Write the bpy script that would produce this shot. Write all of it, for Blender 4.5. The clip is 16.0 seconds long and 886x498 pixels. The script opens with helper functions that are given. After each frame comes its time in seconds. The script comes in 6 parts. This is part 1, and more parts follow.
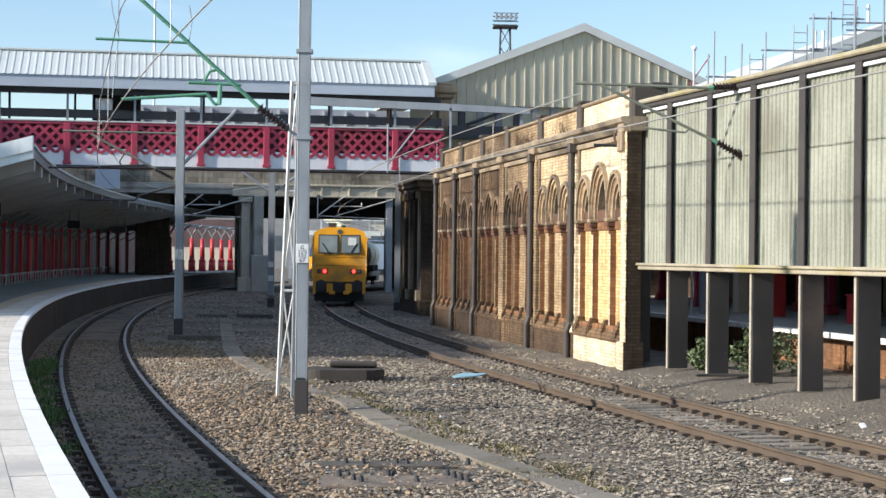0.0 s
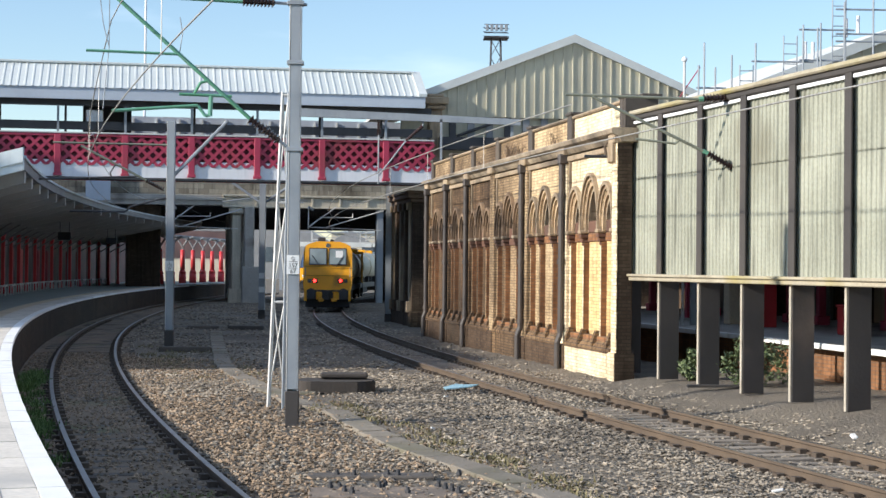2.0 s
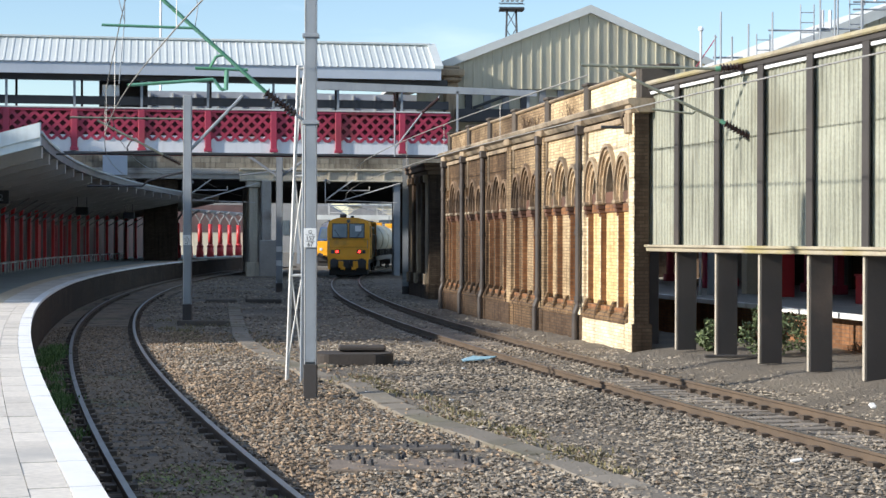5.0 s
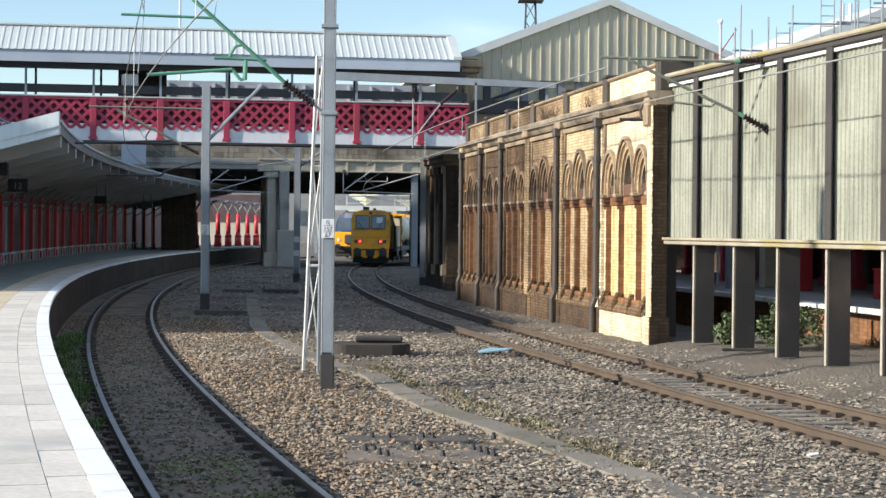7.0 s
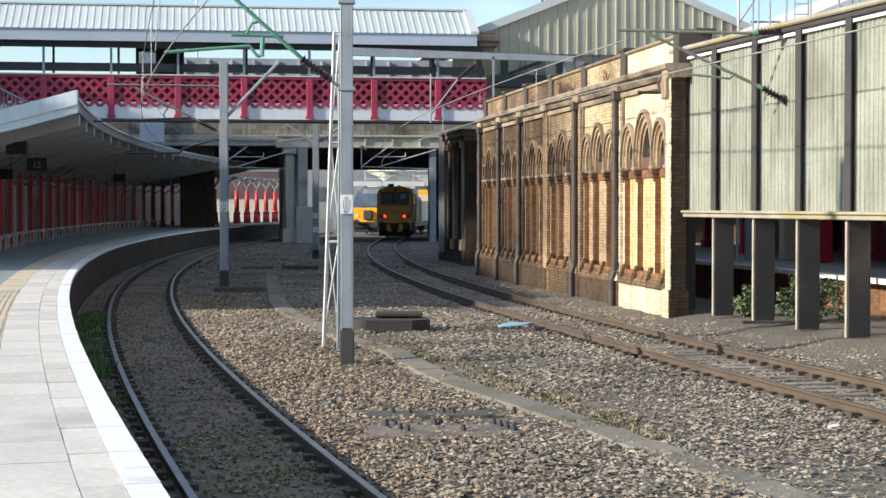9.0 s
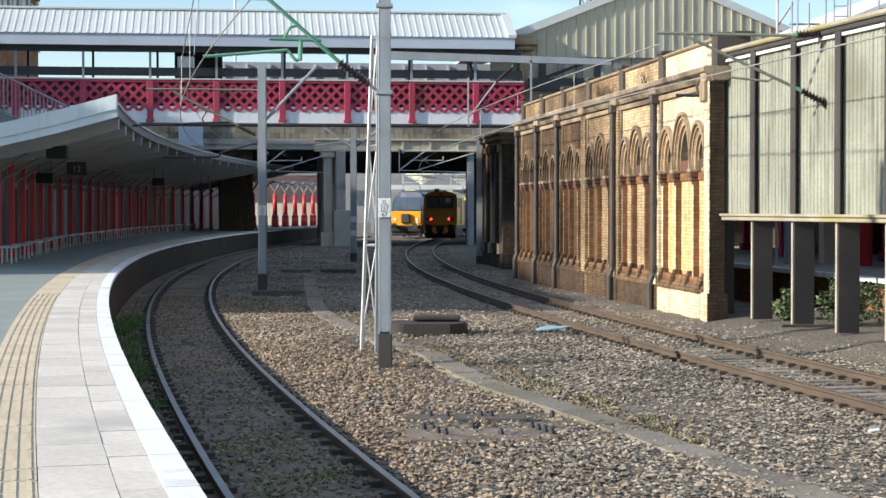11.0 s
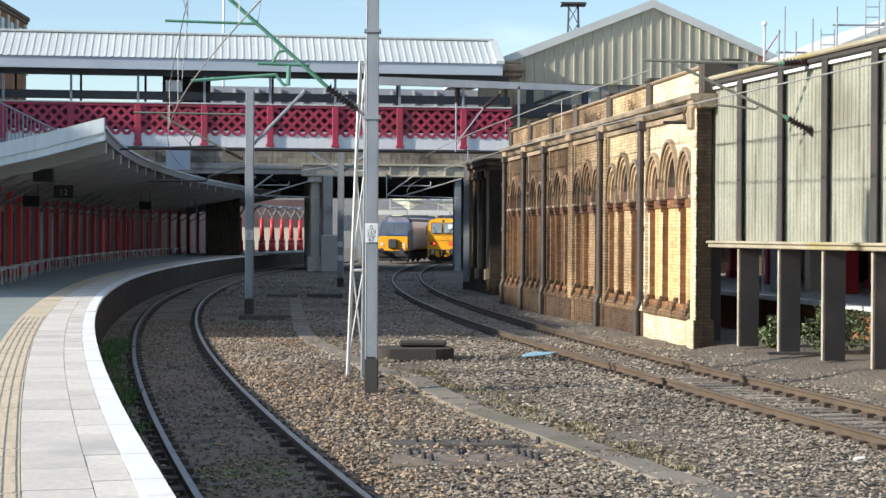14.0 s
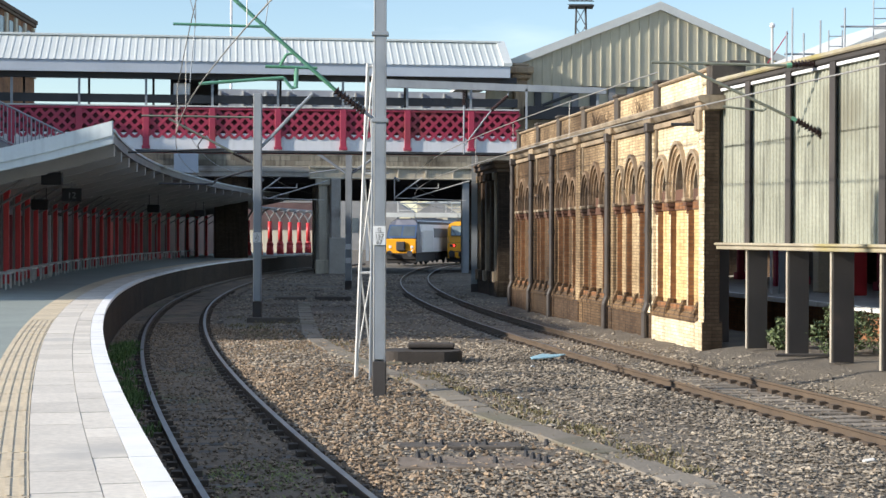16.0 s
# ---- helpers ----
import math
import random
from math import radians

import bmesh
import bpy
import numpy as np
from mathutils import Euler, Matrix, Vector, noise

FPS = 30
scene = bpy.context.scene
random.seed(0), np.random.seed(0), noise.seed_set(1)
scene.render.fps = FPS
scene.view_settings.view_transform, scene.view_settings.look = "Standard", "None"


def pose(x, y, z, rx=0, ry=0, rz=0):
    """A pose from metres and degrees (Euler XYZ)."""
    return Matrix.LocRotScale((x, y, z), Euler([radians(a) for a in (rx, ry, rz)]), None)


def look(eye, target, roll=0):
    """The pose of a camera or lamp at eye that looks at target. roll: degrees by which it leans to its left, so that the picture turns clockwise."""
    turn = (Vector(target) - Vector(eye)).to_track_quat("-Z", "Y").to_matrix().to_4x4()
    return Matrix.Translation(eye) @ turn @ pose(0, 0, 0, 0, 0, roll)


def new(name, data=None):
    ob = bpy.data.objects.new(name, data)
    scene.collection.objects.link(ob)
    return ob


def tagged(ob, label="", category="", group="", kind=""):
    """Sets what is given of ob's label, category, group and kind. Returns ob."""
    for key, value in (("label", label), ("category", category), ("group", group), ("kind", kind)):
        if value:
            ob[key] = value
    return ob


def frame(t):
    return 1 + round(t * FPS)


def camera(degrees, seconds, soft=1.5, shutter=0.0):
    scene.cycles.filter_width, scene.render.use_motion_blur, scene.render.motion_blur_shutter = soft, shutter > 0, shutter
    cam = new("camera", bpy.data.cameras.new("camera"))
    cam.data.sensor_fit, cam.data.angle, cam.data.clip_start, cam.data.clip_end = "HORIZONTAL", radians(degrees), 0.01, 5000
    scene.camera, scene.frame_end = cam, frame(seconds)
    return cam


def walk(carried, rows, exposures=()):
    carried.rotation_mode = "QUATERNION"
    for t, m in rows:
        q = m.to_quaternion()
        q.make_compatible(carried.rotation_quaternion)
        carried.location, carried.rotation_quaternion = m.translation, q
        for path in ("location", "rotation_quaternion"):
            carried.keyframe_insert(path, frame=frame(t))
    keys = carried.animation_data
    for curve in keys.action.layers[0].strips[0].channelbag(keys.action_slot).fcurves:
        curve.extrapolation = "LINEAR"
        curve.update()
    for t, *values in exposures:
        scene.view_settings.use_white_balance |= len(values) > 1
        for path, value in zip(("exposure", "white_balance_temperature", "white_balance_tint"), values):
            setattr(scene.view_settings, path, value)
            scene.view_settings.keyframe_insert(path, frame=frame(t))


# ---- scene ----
# ---------- camera ----------
EYE = (0.0, 0.0, 2.4)
cam = camera(29.3, 16.0, soft=1.5)
TURNS = [
    (0, 90.219, -0.607, -1.493), (0.5, 90.489, -0.515, -1.579), (1, 90.236, -0.417, -2.046),
    (1.5, 90.406, -0.550, -1.664), (2, 90.601, -0.545, -1.802), (2.5, 90.474, -0.866, -1.441),
    (3, 90.639, -1.141, -1.575), (3.5, 90.922, -0.888, -1.631), (4, 91.307, -1.128, -1.405),
    (4.5, 90.488, -0.537, -1.318), (4.7, 89.825, -0.140, -1.247), (6.8, 89.371, -0.475, -0.781),
    (7, 89.360, -0.522, -0.629), (7.5, 88.840, -0.497, -0.438), (8, 88.775, -0.206, -0.241),
    (8.5, 88.585, -0.034, -0.115), (9, 88.511, -0.000, 0.000), (9.5, 88.632, -0.005, 0.940),
    (10, 88.725, 0.185, 1.158), (12.5, 88.453, -0.162, 1.424), (13, 88.922, -0.262, 1.054),
    (13.5, 89.193, -0.249, 0.979), (14, 89.491, -0.281, 0.838), (14.5, 89.874, -0.044, 0.921),
    (15, 89.806, -0.131, 0.863), (15.5, 89.376, -0.121, 0.799), (16, 89.572, -0.172, 1.106),
]
# the picture is a little cooler at first, then settles
walk(cam, [(t, pose(*EYE, rx, ry, rz)) for t, rx, ry, rz in TURNS],
     exposures=[(0, 0.78, 6420, 12), (4.7, 0.78, 6420, 12), (6.8, 0.81, 6550, 11), (12, 0.81, 6550, 11), (16, 0.78, 6620, 12)])

# ---------- light ----------
SUN_AZ, SUN_EL = -109.0, 22.3  # degrees: azimuth from +y towards +x, elevation
world = bpy.data.worlds.new("sky")
scene.world = world
world.use_nodes = True
wn, wl = world.node_tree.nodes, world.node_tree.links
wn.clear()
sky = wn.new("ShaderNodeTexSky")
sky.sky_type, sky.sun_disc = "NISHITA", False
sky.sun_elevation, sky.sun_rotation = radians(SUN_EL), radians(SUN_AZ)
sky.air_density, sky.dust_density, sky.ozone_density = 1.0, 0.1, 2.5
tc = wn.new("ShaderNodeTexCoord")
mp = wn.new("ShaderNodeMapping")
mp.inputs["Scale"].default_value = (2.0, 2.0, 9.0)
cn = wn.new("ShaderNodeTexNoise")
cn.inputs["Scale"].default_value, cn.inputs["Detail"].default_value = 1.6, 6
cr = wn.new("ShaderNodeValToRGB")
cr.color_ramp.elements[0].position, cr.color_ramp.elements[1].position = 0.64, 1.0
mixc = wn.new("ShaderNodeMix")
mixc.data_type = "RGBA"
mixc.inputs["B"].default_value = (6.6, 7.6, 9.0, 1)
bg = wn.new("ShaderNodeBackground")
bg.inputs["Strength"].default_value = 0.108
wo = wn.new("ShaderNodeOutputWorld")
wl.new(tc.outputs["Generated"], mp.inputs["Vector"])
wl.new(mp.outputs["Vector"], cn.inputs["Vector"])
wl.new(cn.outputs["Fac"], cr.inputs["Fac"])
# thin high cloud thickening towards the zenith, added out of view to raise skylight
sp = wn.new("ShaderNodeSeparateXYZ")
hi_c = wn.new("ShaderNodeMapRange")
hi_c.inputs["From Min"].default_value, hi_c.inputs["From Max"].default_value = 0.18, 0.6
hi_c.inputs["To Max"].default_value = 0.2
mx_c = wn.new("ShaderNodeMath")
mx_c.operation = "MAXIMUM"
wl.new(tc.outputs["Generated"], sp.inputs[0])
wl.new(sp.outputs["Z"], hi_c.inputs["Value"])
wl.new(hi_c.outputs["Result"], mx_c.inputs[0])
wl.new(cr.outputs["Color"], mx_c.inputs[1])
wl.new(mx_c.outputs[0], mixc.inputs["Factor"])
wl.new(sky.outputs["Color"], mixc.inputs["A"])
wl.new(mixc.outputs["Result"], bg.inputs["Color"])
wl.new(bg.outputs["Background"], wo.inputs["Surface"])
sun = new("sun", bpy.data.lights.new("sun", "SUN"))
sun.data.energy, sun.data.angle, sun.data.color = 4.1, radians(1.3), (1.0, 0.93, 0.82)
sa, se = radians(SUN_AZ), radians(SUN_EL)
sd = Vector((math.sin(sa) * math.cos(se), math.cos(sa) * math.cos(se), math.sin(se)))
sun.matrix_world = look(sd * 50, (0, 0, 0))

# ---------- materials ----------
def mat(name, c1, c2=None, rough=0.7, metal=0.0, scale=4.0, fine=40.0, bump=0.2, c3=None, stain=0.0,
        stretch=(1, 1, 1), vary=0.0, dist=0.02, emit=0.0, ramp=(0.35, 0.65), streak=0.0, grain=0.28):
    """A surface of two mixed colours at a broad and a fine scale, with stains, relief and change from piece to piece."""
    m = bpy.data.materials.new(name)
    m.use_nodes = True
    n, l = m.node_tree.nodes, m.node_tree.links
    b = n["Principled BSDF"]
    c2 = c2 or tuple(v * 0.75 for v in c1)
    geo = n.new("ShaderNodeNewGeometry")
    mp = n.new("ShaderNodeMapping")
    mp.inputs["Scale"].default_value = stretch
    l.new(geo.outputs["Position"], mp.inputs["Vector"])

    def noi(s, detail=5.0):
        t = n.new("ShaderNodeTexNoise")
        t.inputs["Scale"].default_value, t.inputs["Detail"].default_value = s, detail
        l.new(mp.outputs["Vector"], t.inputs["Vector"])
        return t

    def mixed(fac, a, bb, blend="MIX"):
        x = n.new("ShaderNodeMix")
        x.data_type, x.blend_type = "RGBA", blend
        for key, v in (("Factor", fac), ("A", a), ("B", bb)):
            if isinstance(v, (int, float)):
                x.inputs[key].default_value = v
            elif isinstance(v, tuple):
                x.inputs[key].default_value = (*v, 1)
            else:
                l.new(v, x.inputs[key])
        return x.outputs["Result"]

    def ramped(out, lo, hi):
        r = n.new("ShaderNodeMapRange")
        r.inputs["From Min"].default_value, r.inputs["From Max"].default_value = lo, hi
        l.new(out, r.inputs["Value"])
        return r.outputs["Result"]

    big, small = noi(scale), noi(fine, 3.0)
    col = mixed(ramped(big.outputs["Fac"], *ramp), c1, c2)
    g = ramped(small.outputs["Fac"], 0.25, 0.75)
    col = mixed(grain, col, mixed(g, tuple(v * 0.55 for v in c1), tuple(min(1, v * 1.45) for v in c1)))
    if c3:
        st = noi(scale * 0.45, 8.0)
        f = ramped(st.outputs["Fac"], 0.62 - 0.3 * stain, 0.72)
        col = mixed(f, col, c3)
    if streak:
        t = n.new("ShaderNodeTexNoise")
        t.inputs["Scale"].default_value, t.inputs["Detail"].default_value = 5.0, 4
        m2 = n.new("ShaderNodeMapping")
        m2.inputs["Scale"].default_value = (1.2, 1.2, 0.09)
        l.new(geo.outputs["Position"], m2.inputs["Vector"])
        l.new(m2.outputs["Vector"], t.inputs["Vector"])
        col = mixed(ramped(t.outputs["Fac"], 0.5, 0.72), col, mixed(streak, col, tuple(v * 0.3 for v in c2)))
    if vary:
        oi = n.new("ShaderNodeObjectInfo")
        hsv = n.new("ShaderNodeHueSaturation")
        v1 = n.new("ShaderNodeMapRange")
        v1.inputs["To Min"].default_value, v1.inputs["To Max"].default_value = 1 - vary, 1 + vary
        ad = n.new("ShaderNodeMath")
        ad.operation = "ADD"
        fr = n.new("ShaderNodeMath")
        fr.operation = "FRACT"
        l.new(oi.outputs["Random"], ad.inputs[0])
        l.new(geo.outputs["Random Per Island"], ad.inputs[1])
        l.new(ad.outputs[0], fr.inputs[0])
        l.new(fr.outputs[0], v1.inputs["Value"])
        l.new(v1.outputs["Result"], hsv.inputs["Value"])
        l.new(col, hsv.inputs["Color"])
        col = hsv.outputs["Color"]
    l.new(col, b.inputs["Base Color"])
    rr = n.new("ShaderNodeMapRange")
    rr.inputs["To Min"].default_value, rr.inputs["To Max"].default_value = max(0.03, rough - 0.12), min(1, rough + 0.12)
    l.new(small.outputs["Fac"], rr.inputs["Value"])
    l.new(rr.outputs["Result"], b.inputs["Roughness"])
    b.inputs["Metallic"].default_value = metal
    if bump:
        bp = n.new("ShaderNodeBump")
        bp.inputs["Strength"].default_value, bp.inputs["Distance"].default_value = bump, dist
        l.new(small.outputs["Fac"], bp.inputs["Height"])
        l.new(bp.outputs["Normal"], b.inputs["Normal"])
    if emit:
        b.inputs["Emission Color"].default_value = (*c1, 1)
        b.inputs["Emission Strength"].default_value = emit
    return m


M = {}
M["ballast"] = mat("ballast", (0.18, 0.153, 0.115), (0.115, 0.098, 0.077), 0.9, scale=0.5, fine=16, bump=0.9, dist=0.06, c3=(0.10, 0.09, 0.075), stain=0.3)
M["stone_bits"] = mat("stone_bits", (0.31, 0.266, 0.205), (0.205, 0.172, 0.132), 0.85, scale=0.5, fine=30, bump=0.3, vary=0.55, c3=(0.115, 0.098, 0.078), stain=0.45)
M["dirt"] = mat("dirt", (0.205, 0.152, 0.102), (0.13, 0.098, 0.068), 0.95, scale=0.7, fine=12, bump=0.8, dist=0.05, c3=(0.10, 0.115, 0.045), stain=0.15)
M["rail_side"] = mat("rail_side", (0.115, 0.083, 0.056), (0.075, 0.056, 0.041), 0.8, scale=1.5, fine=40)
M["rail_top"] = mat("rail_top", (0.24, 0.225, 0.21), (0.15, 0.13, 0.115), 0.36, metal=0.7, scale=2, fine=30, bump=0.05)
M["sleeper"] = mat("sleeper", (0.115, 0.10, 0.085), (0.08, 0.07, 0.06), 0.9, scale=2, fine=25, bump=0.5, vary=0.3)
M["conc_sleeper"] = mat("conc_sleeper", (0.25, 0.218, 0.18), (0.165, 0.142, 0.117), 0.9, scale=2, fine=25, bump=0.4, vary=0.25)
M["sleeper_brown"] = mat("sleeper_brown", (0.22, 0.175, 0.135), (0.15, 0.12, 0.092), 0.9, scale=3, fine=25, bump=0.5, c3=(0.10, 0.085, 0.07), stain=0.3)
M["chair"] = mat("chair", (0.085, 0.063, 0.045), (0.055, 0.043, 0.033), 0.85, scale=3, fine=30)
M["trough"] = mat("trough", (0.225, 0.197, 0.157), (0.155, 0.136, 0.106), 0.95, scale=0.9, fine=18, bump=0.6, vary=0.12, c3=(0.11, 0.105, 0.06), stain=0.3)
M["old_timber"] = mat("old_timber", (0.052, 0.044, 0.038), (0.034, 0.029, 0.026), 0.9, scale=1.5, fine=20, bump=0.4)
M["loco_grey"] = mat("loco_grey", (0.17, 0.18, 0.22), (0.12, 0.13, 0.165), 0.5, scale=1, fine=10, bump=0.04, grain=0.07)
M["loco_roof"] = mat("loco_roof", (0.07, 0.072, 0.08), (0.05, 0.05, 0.056), 0.6, scale=1, fine=10, bump=0.04)
M["slab"] = mat("slab", (0.66, 0.61, 0.53), (0.57, 0.525, 0.455), 0.8, scale=1.2, fine=20, bump=0.15, vary=0.10, c3=(0.46, 0.44, 0.40), stain=0.06)
M["white_edge"] = mat("white_edge", (0.86, 0.86, 0.84), (0.78, 0.77, 0.74), 0.7, scale=2, fine=20, c3=(0.45, 0.43, 0.40), stain=0.0, grain=0.07)
M["tactile"] = mat("tactile", (0.62, 0.52, 0.36), (0.54, 0.45, 0.32), 0.8, scale=1.5, fine=25, vary=0.08)
M["green_floor"] = mat("green_floor", (0.27, 0.305, 0.275), (0.22, 0.25, 0.228), 0.8, scale=0.8, fine=12)
M["stone_trim"] = mat("stone_trim", (0.42, 0.33, 0.22), (0.28, 0.21, 0.14), 0.85, scale=0.8, fine=14, bump=0.3, c3=(0.10, 0.08, 0.06), stain=0.45, streak=0.6)
M["soot"] = mat("soot", (0.12, 0.083, 0.057), (0.17, 0.118, 0.078), 0.9, scale=0.8, fine=16, bump=0.4, vary=0.25)
M["pipe"] = mat("pipe", (0.05, 0.046, 0.045), (0.10, 0.08, 0.066), 0.55, scale=1, fine=20, bump=0.1)
M["hoard"] = mat("hoard", (0.33, 0.34, 0.275), (0.25, 0.26, 0.205), 0.8, scale=0.9, fine=18, bump=0.15, vary=0.06, c3=(0.20, 0.195, 0.145), stain=0.2, streak=0.6)
M["post"] = mat("post", (0.062, 0.055, 0.05), (0.044, 0.04, 0.038), 0.7, scale=1, fine=20, bump=0.15, c3=(0.13, 0.10, 0.08), stain=0.1, grain=0.07)
# pale twin of the post colour: the sunlit flange edge painted in
M["post_sunlit"] = mat("post_sunlit", (0.45, 0.41, 0.33), (0.30, 0.27, 0.22), 0.75, scale=2, fine=20)
M["ledge"] = mat("ledge", (0.40, 0.36, 0.27), (0.27, 0.235, 0.17), 0.85, scale=1.5, fine=18, bump=0.3, c3=(0.32, 0.27, 0.09), stain=0.4)
M["clad"] = mat("clad", (0.50, 0.475, 0.36), (0.42, 0.395, 0.305), 0.7, scale=0.5, fine=12, bump=0.08, streak=0.2, vary=0.05, grain=0.07)
M["trim_pale"] = mat("trim_pale", (0.62, 0.64, 0.62), (0.52, 0.54, 0.52), 0.6, scale=0.6, fine=12, bump=0.05, grain=0.07)
M["roof_white"] = mat("roof_white", (0.58, 0.62, 0.61), (0.51, 0.55, 0.54), 0.45, scale=0.4, fine=10, bump=0.04, streak=0.1, grain=0.07)
M["fascia_grey"] = mat("fascia_grey", (0.52, 0.58, 0.65), (0.46, 0.52, 0.59), 0.6, scale=0.6, fine=10, bump=0.05, grain=0.07)
M["red_paint"] = mat("red_paint", (0.46, 0.045, 0.095), (0.37, 0.038, 0.078), 0.5, scale=0.8, fine=15, bump=0.06, c3=(0.28, 0.06, 0.06), stain=0.1, grain=0.07)
M["red_bright"] = mat("red_bright", (0.62, 0.045, 0.05), (0.52, 0.04, 0.045), 0.4, scale=1, fine=15, bump=0.05, grain=0.07)
M["white_paint"] = mat("white_paint", (0.84, 0.86, 0.88), (0.78, 0.80, 0.83), 0.55, scale=0.8, fine=15, bump=0.05, streak=0.12, grain=0.07)
M["dark_steel"] = mat("dark_steel", (0.035, 0.037, 0.042), (0.055, 0.055, 0.06), 0.6, scale=1, fine=20, bump=0.1)
M["galv"] = mat("galv", (0.31, 0.34, 0.37), (0.25, 0.28, 0.31), 0.5, metal=0.25, scale=1.2, fine=20, bump=0.06, vary=0.06, streak=0.15, grain=0.07)
M["galv_white"] = mat("galv_white", (0.62, 0.62, 0.60), (0.48, 0.48, 0.46), 0.5, metal=0.2, scale=1.5, fine=20, bump=0.06, grain=0.07)
M["green_paint"] = mat("green_paint", (0.10, 0.30, 0.17), (0.13, 0.33, 0.24), 0.5, scale=3, fine=25, bump=0.06, c3=(0.20, 0.24, 0.20), stain=0.2, grain=0.07)
M["olive_tube"] = mat("olive_tube", (0.25, 0.26, 0.20), (0.18, 0.20, 0.16), 0.55, metal=0.3, scale=3, fine=25, bump=0.06)
M["insul"] = mat("insul", (0.055, 0.030, 0.028), (0.04, 0.025, 0.025), 0.25, scale=4, fine=30, bump=0.03)
M["wire"] = mat("wire", (0.48, 0.47, 0.44), (0.36, 0.35, 0.33), 0.5, metal=0.5, bump=0)
M["cream_beam"] = mat("cream_beam", (0.56, 0.51, 0.40), (0.45, 0.40, 0.31), 0.75, scale=0.5, fine=12, bump=0.15, c3=(0.24, 0.19, 0.14), stain=0.25, streak=0.3)
M["concrete"] = mat("concrete", (0.44, 0.415, 0.37), (0.33, 0.305, 0.265), 0.9, scale=0.9, fine=18, bump=0.4, c3=(0.15, 0.13, 0.11), stain=0.2)
M["soffit"] = mat("soffit", (0.38, 0.368, 0.355), (0.30, 0.29, 0.28), 0.8, scale=0.6, fine=12, bump=0.05)
M["canopy_fascia"] = mat("canopy_fascia", (0.60, 0.67, 0.70), (0.50, 0.57, 0.61), 0.6, scale=0.8, fine=12, bump=0.05, streak=0.15, grain=0.07)
M["black"] = mat("black", (0.018, 0.018, 0.02), rough=0.7, bump=0.1)
M["yellow"] = mat("yellow", (0.93, 0.43, 0.02), (0.83, 0.37, 0.02), 0.38, scale=1.2, fine=14, bump=0.04, c3=(0.42, 0.22, 0.04), stain=0.1, grain=0.07)
M["glass"] = mat("glass", (0.10, 0.13, 0.15), (0.07, 0.09, 0.11), 0.12, scale=1, fine=8, bump=0.0, grain=0.07)
# glass lightened so its colour holds the sky's reflection
M["cab_glass"] = mat("cab_glass", (0.26, 0.32, 0.33), (0.17, 0.21, 0.22), 0.10, scale=1, fine=8, bump=0.0, grain=0.07)
M["seam_yellow"] = mat("seam_yellow", (0.40, 0.22, 0.02), rough=0.6, bump=0)
M["tail"] = mat("tail", (1.0, 0.03, 0.02), (1.0, 0.02, 0.02), 0.3, bump=0, emit=4.0)
M["tank"] = mat("tank", (0.62, 0.55, 0.40), (0.52, 0.46, 0.34), 0.5, scale=1, fine=10, bump=0.05, grain=0.07)
M["loco_blue"] = mat("loco_blue", (0.05, 0.10, 0.20), (0.04, 0.08, 0.17), 0.4, scale=1, fine=10, bump=0.03, grain=0.07)
M["silver"] = mat("silver", (0.82, 0.83, 0.84), (0.74, 0.75, 0.76), 0.5, metal=0.0, scale=0.8, fine=10, bump=0.04, grain=0.07)
M["leaf"] = mat("leaf", (0.125, 0.165, 0.07), (0.08, 0.11, 0.042), 0.6, scale=4, fine=30, bump=0.1, vary=0.45)
M["bare"] = mat("bare", (0.16, 0.11, 0.07), (0.11, 0.08, 0.055), 0.85, scale=4, fine=30, bump=0.2)
M["blue_sheet"] = mat("blue_sheet", (0.28, 0.46, 0.54), (0.22, 0.40, 0.48), 0.5, scale=3, fine=18, bump=0.1)
M["sign_white"] = mat("sign_white", (0.74, 0.76, 0.76), (0.66, 0.68, 0.69), 0.5, scale=4, fine=40, bump=0.02, grain=0.07)
M["ink"] = mat("ink", (0.03, 0.035, 0.04), rough=0.6, bump=0)
M["cream_wall"] = mat("cream_wall", (0.62, 0.57, 0.45), (0.52, 0.48, 0.38), 0.8, scale=0.6, fine=12, bump=0.1, streak=0.3, grain=0.07)
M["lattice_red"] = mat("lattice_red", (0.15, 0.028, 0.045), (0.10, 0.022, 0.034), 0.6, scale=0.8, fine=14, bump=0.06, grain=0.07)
# wall colour takes in the gloom under the canopy
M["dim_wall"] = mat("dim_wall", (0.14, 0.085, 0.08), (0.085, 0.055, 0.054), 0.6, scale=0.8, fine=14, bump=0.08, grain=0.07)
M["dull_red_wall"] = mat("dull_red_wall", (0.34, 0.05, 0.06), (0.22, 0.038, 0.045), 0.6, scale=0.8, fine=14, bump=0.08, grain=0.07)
M["grey_panel"] = mat("grey_panel", (0.27, 0.275, 0.28), (0.22, 0.225, 0.23), 0.65, scale=0.8, fine=14, bump=0.06, vary=0.08, streak=0.2, grain=0.07)
M["arch_stone"] = mat("arch_stone", (0.58, 0.44, 0.28), (0.36, 0.24, 0.145), 0.85, scale=0.9, fine=16, bump=0.3, c3=(0.13, 0.09, 0.06), stain=0.4, streak=0.4)
M["litter"] = mat("litter", (0.62, 0.62, 0.60), (0.5, 0.5, 0.48), 0.7, bump=0.1)
M["weed"] = mat("weed", (0.12, 0.20, 0.055), (0.075, 0.13, 0.04), 0.7, scale=4, fine=30, bump=0.1, vary=0.4)
M["grass"] = mat("grass", (0.22, 0.24, 0.08), (0.16, 0.19, 0.055), 0.8, scale=3, fine=30, bump=0.1, vary=0.5)
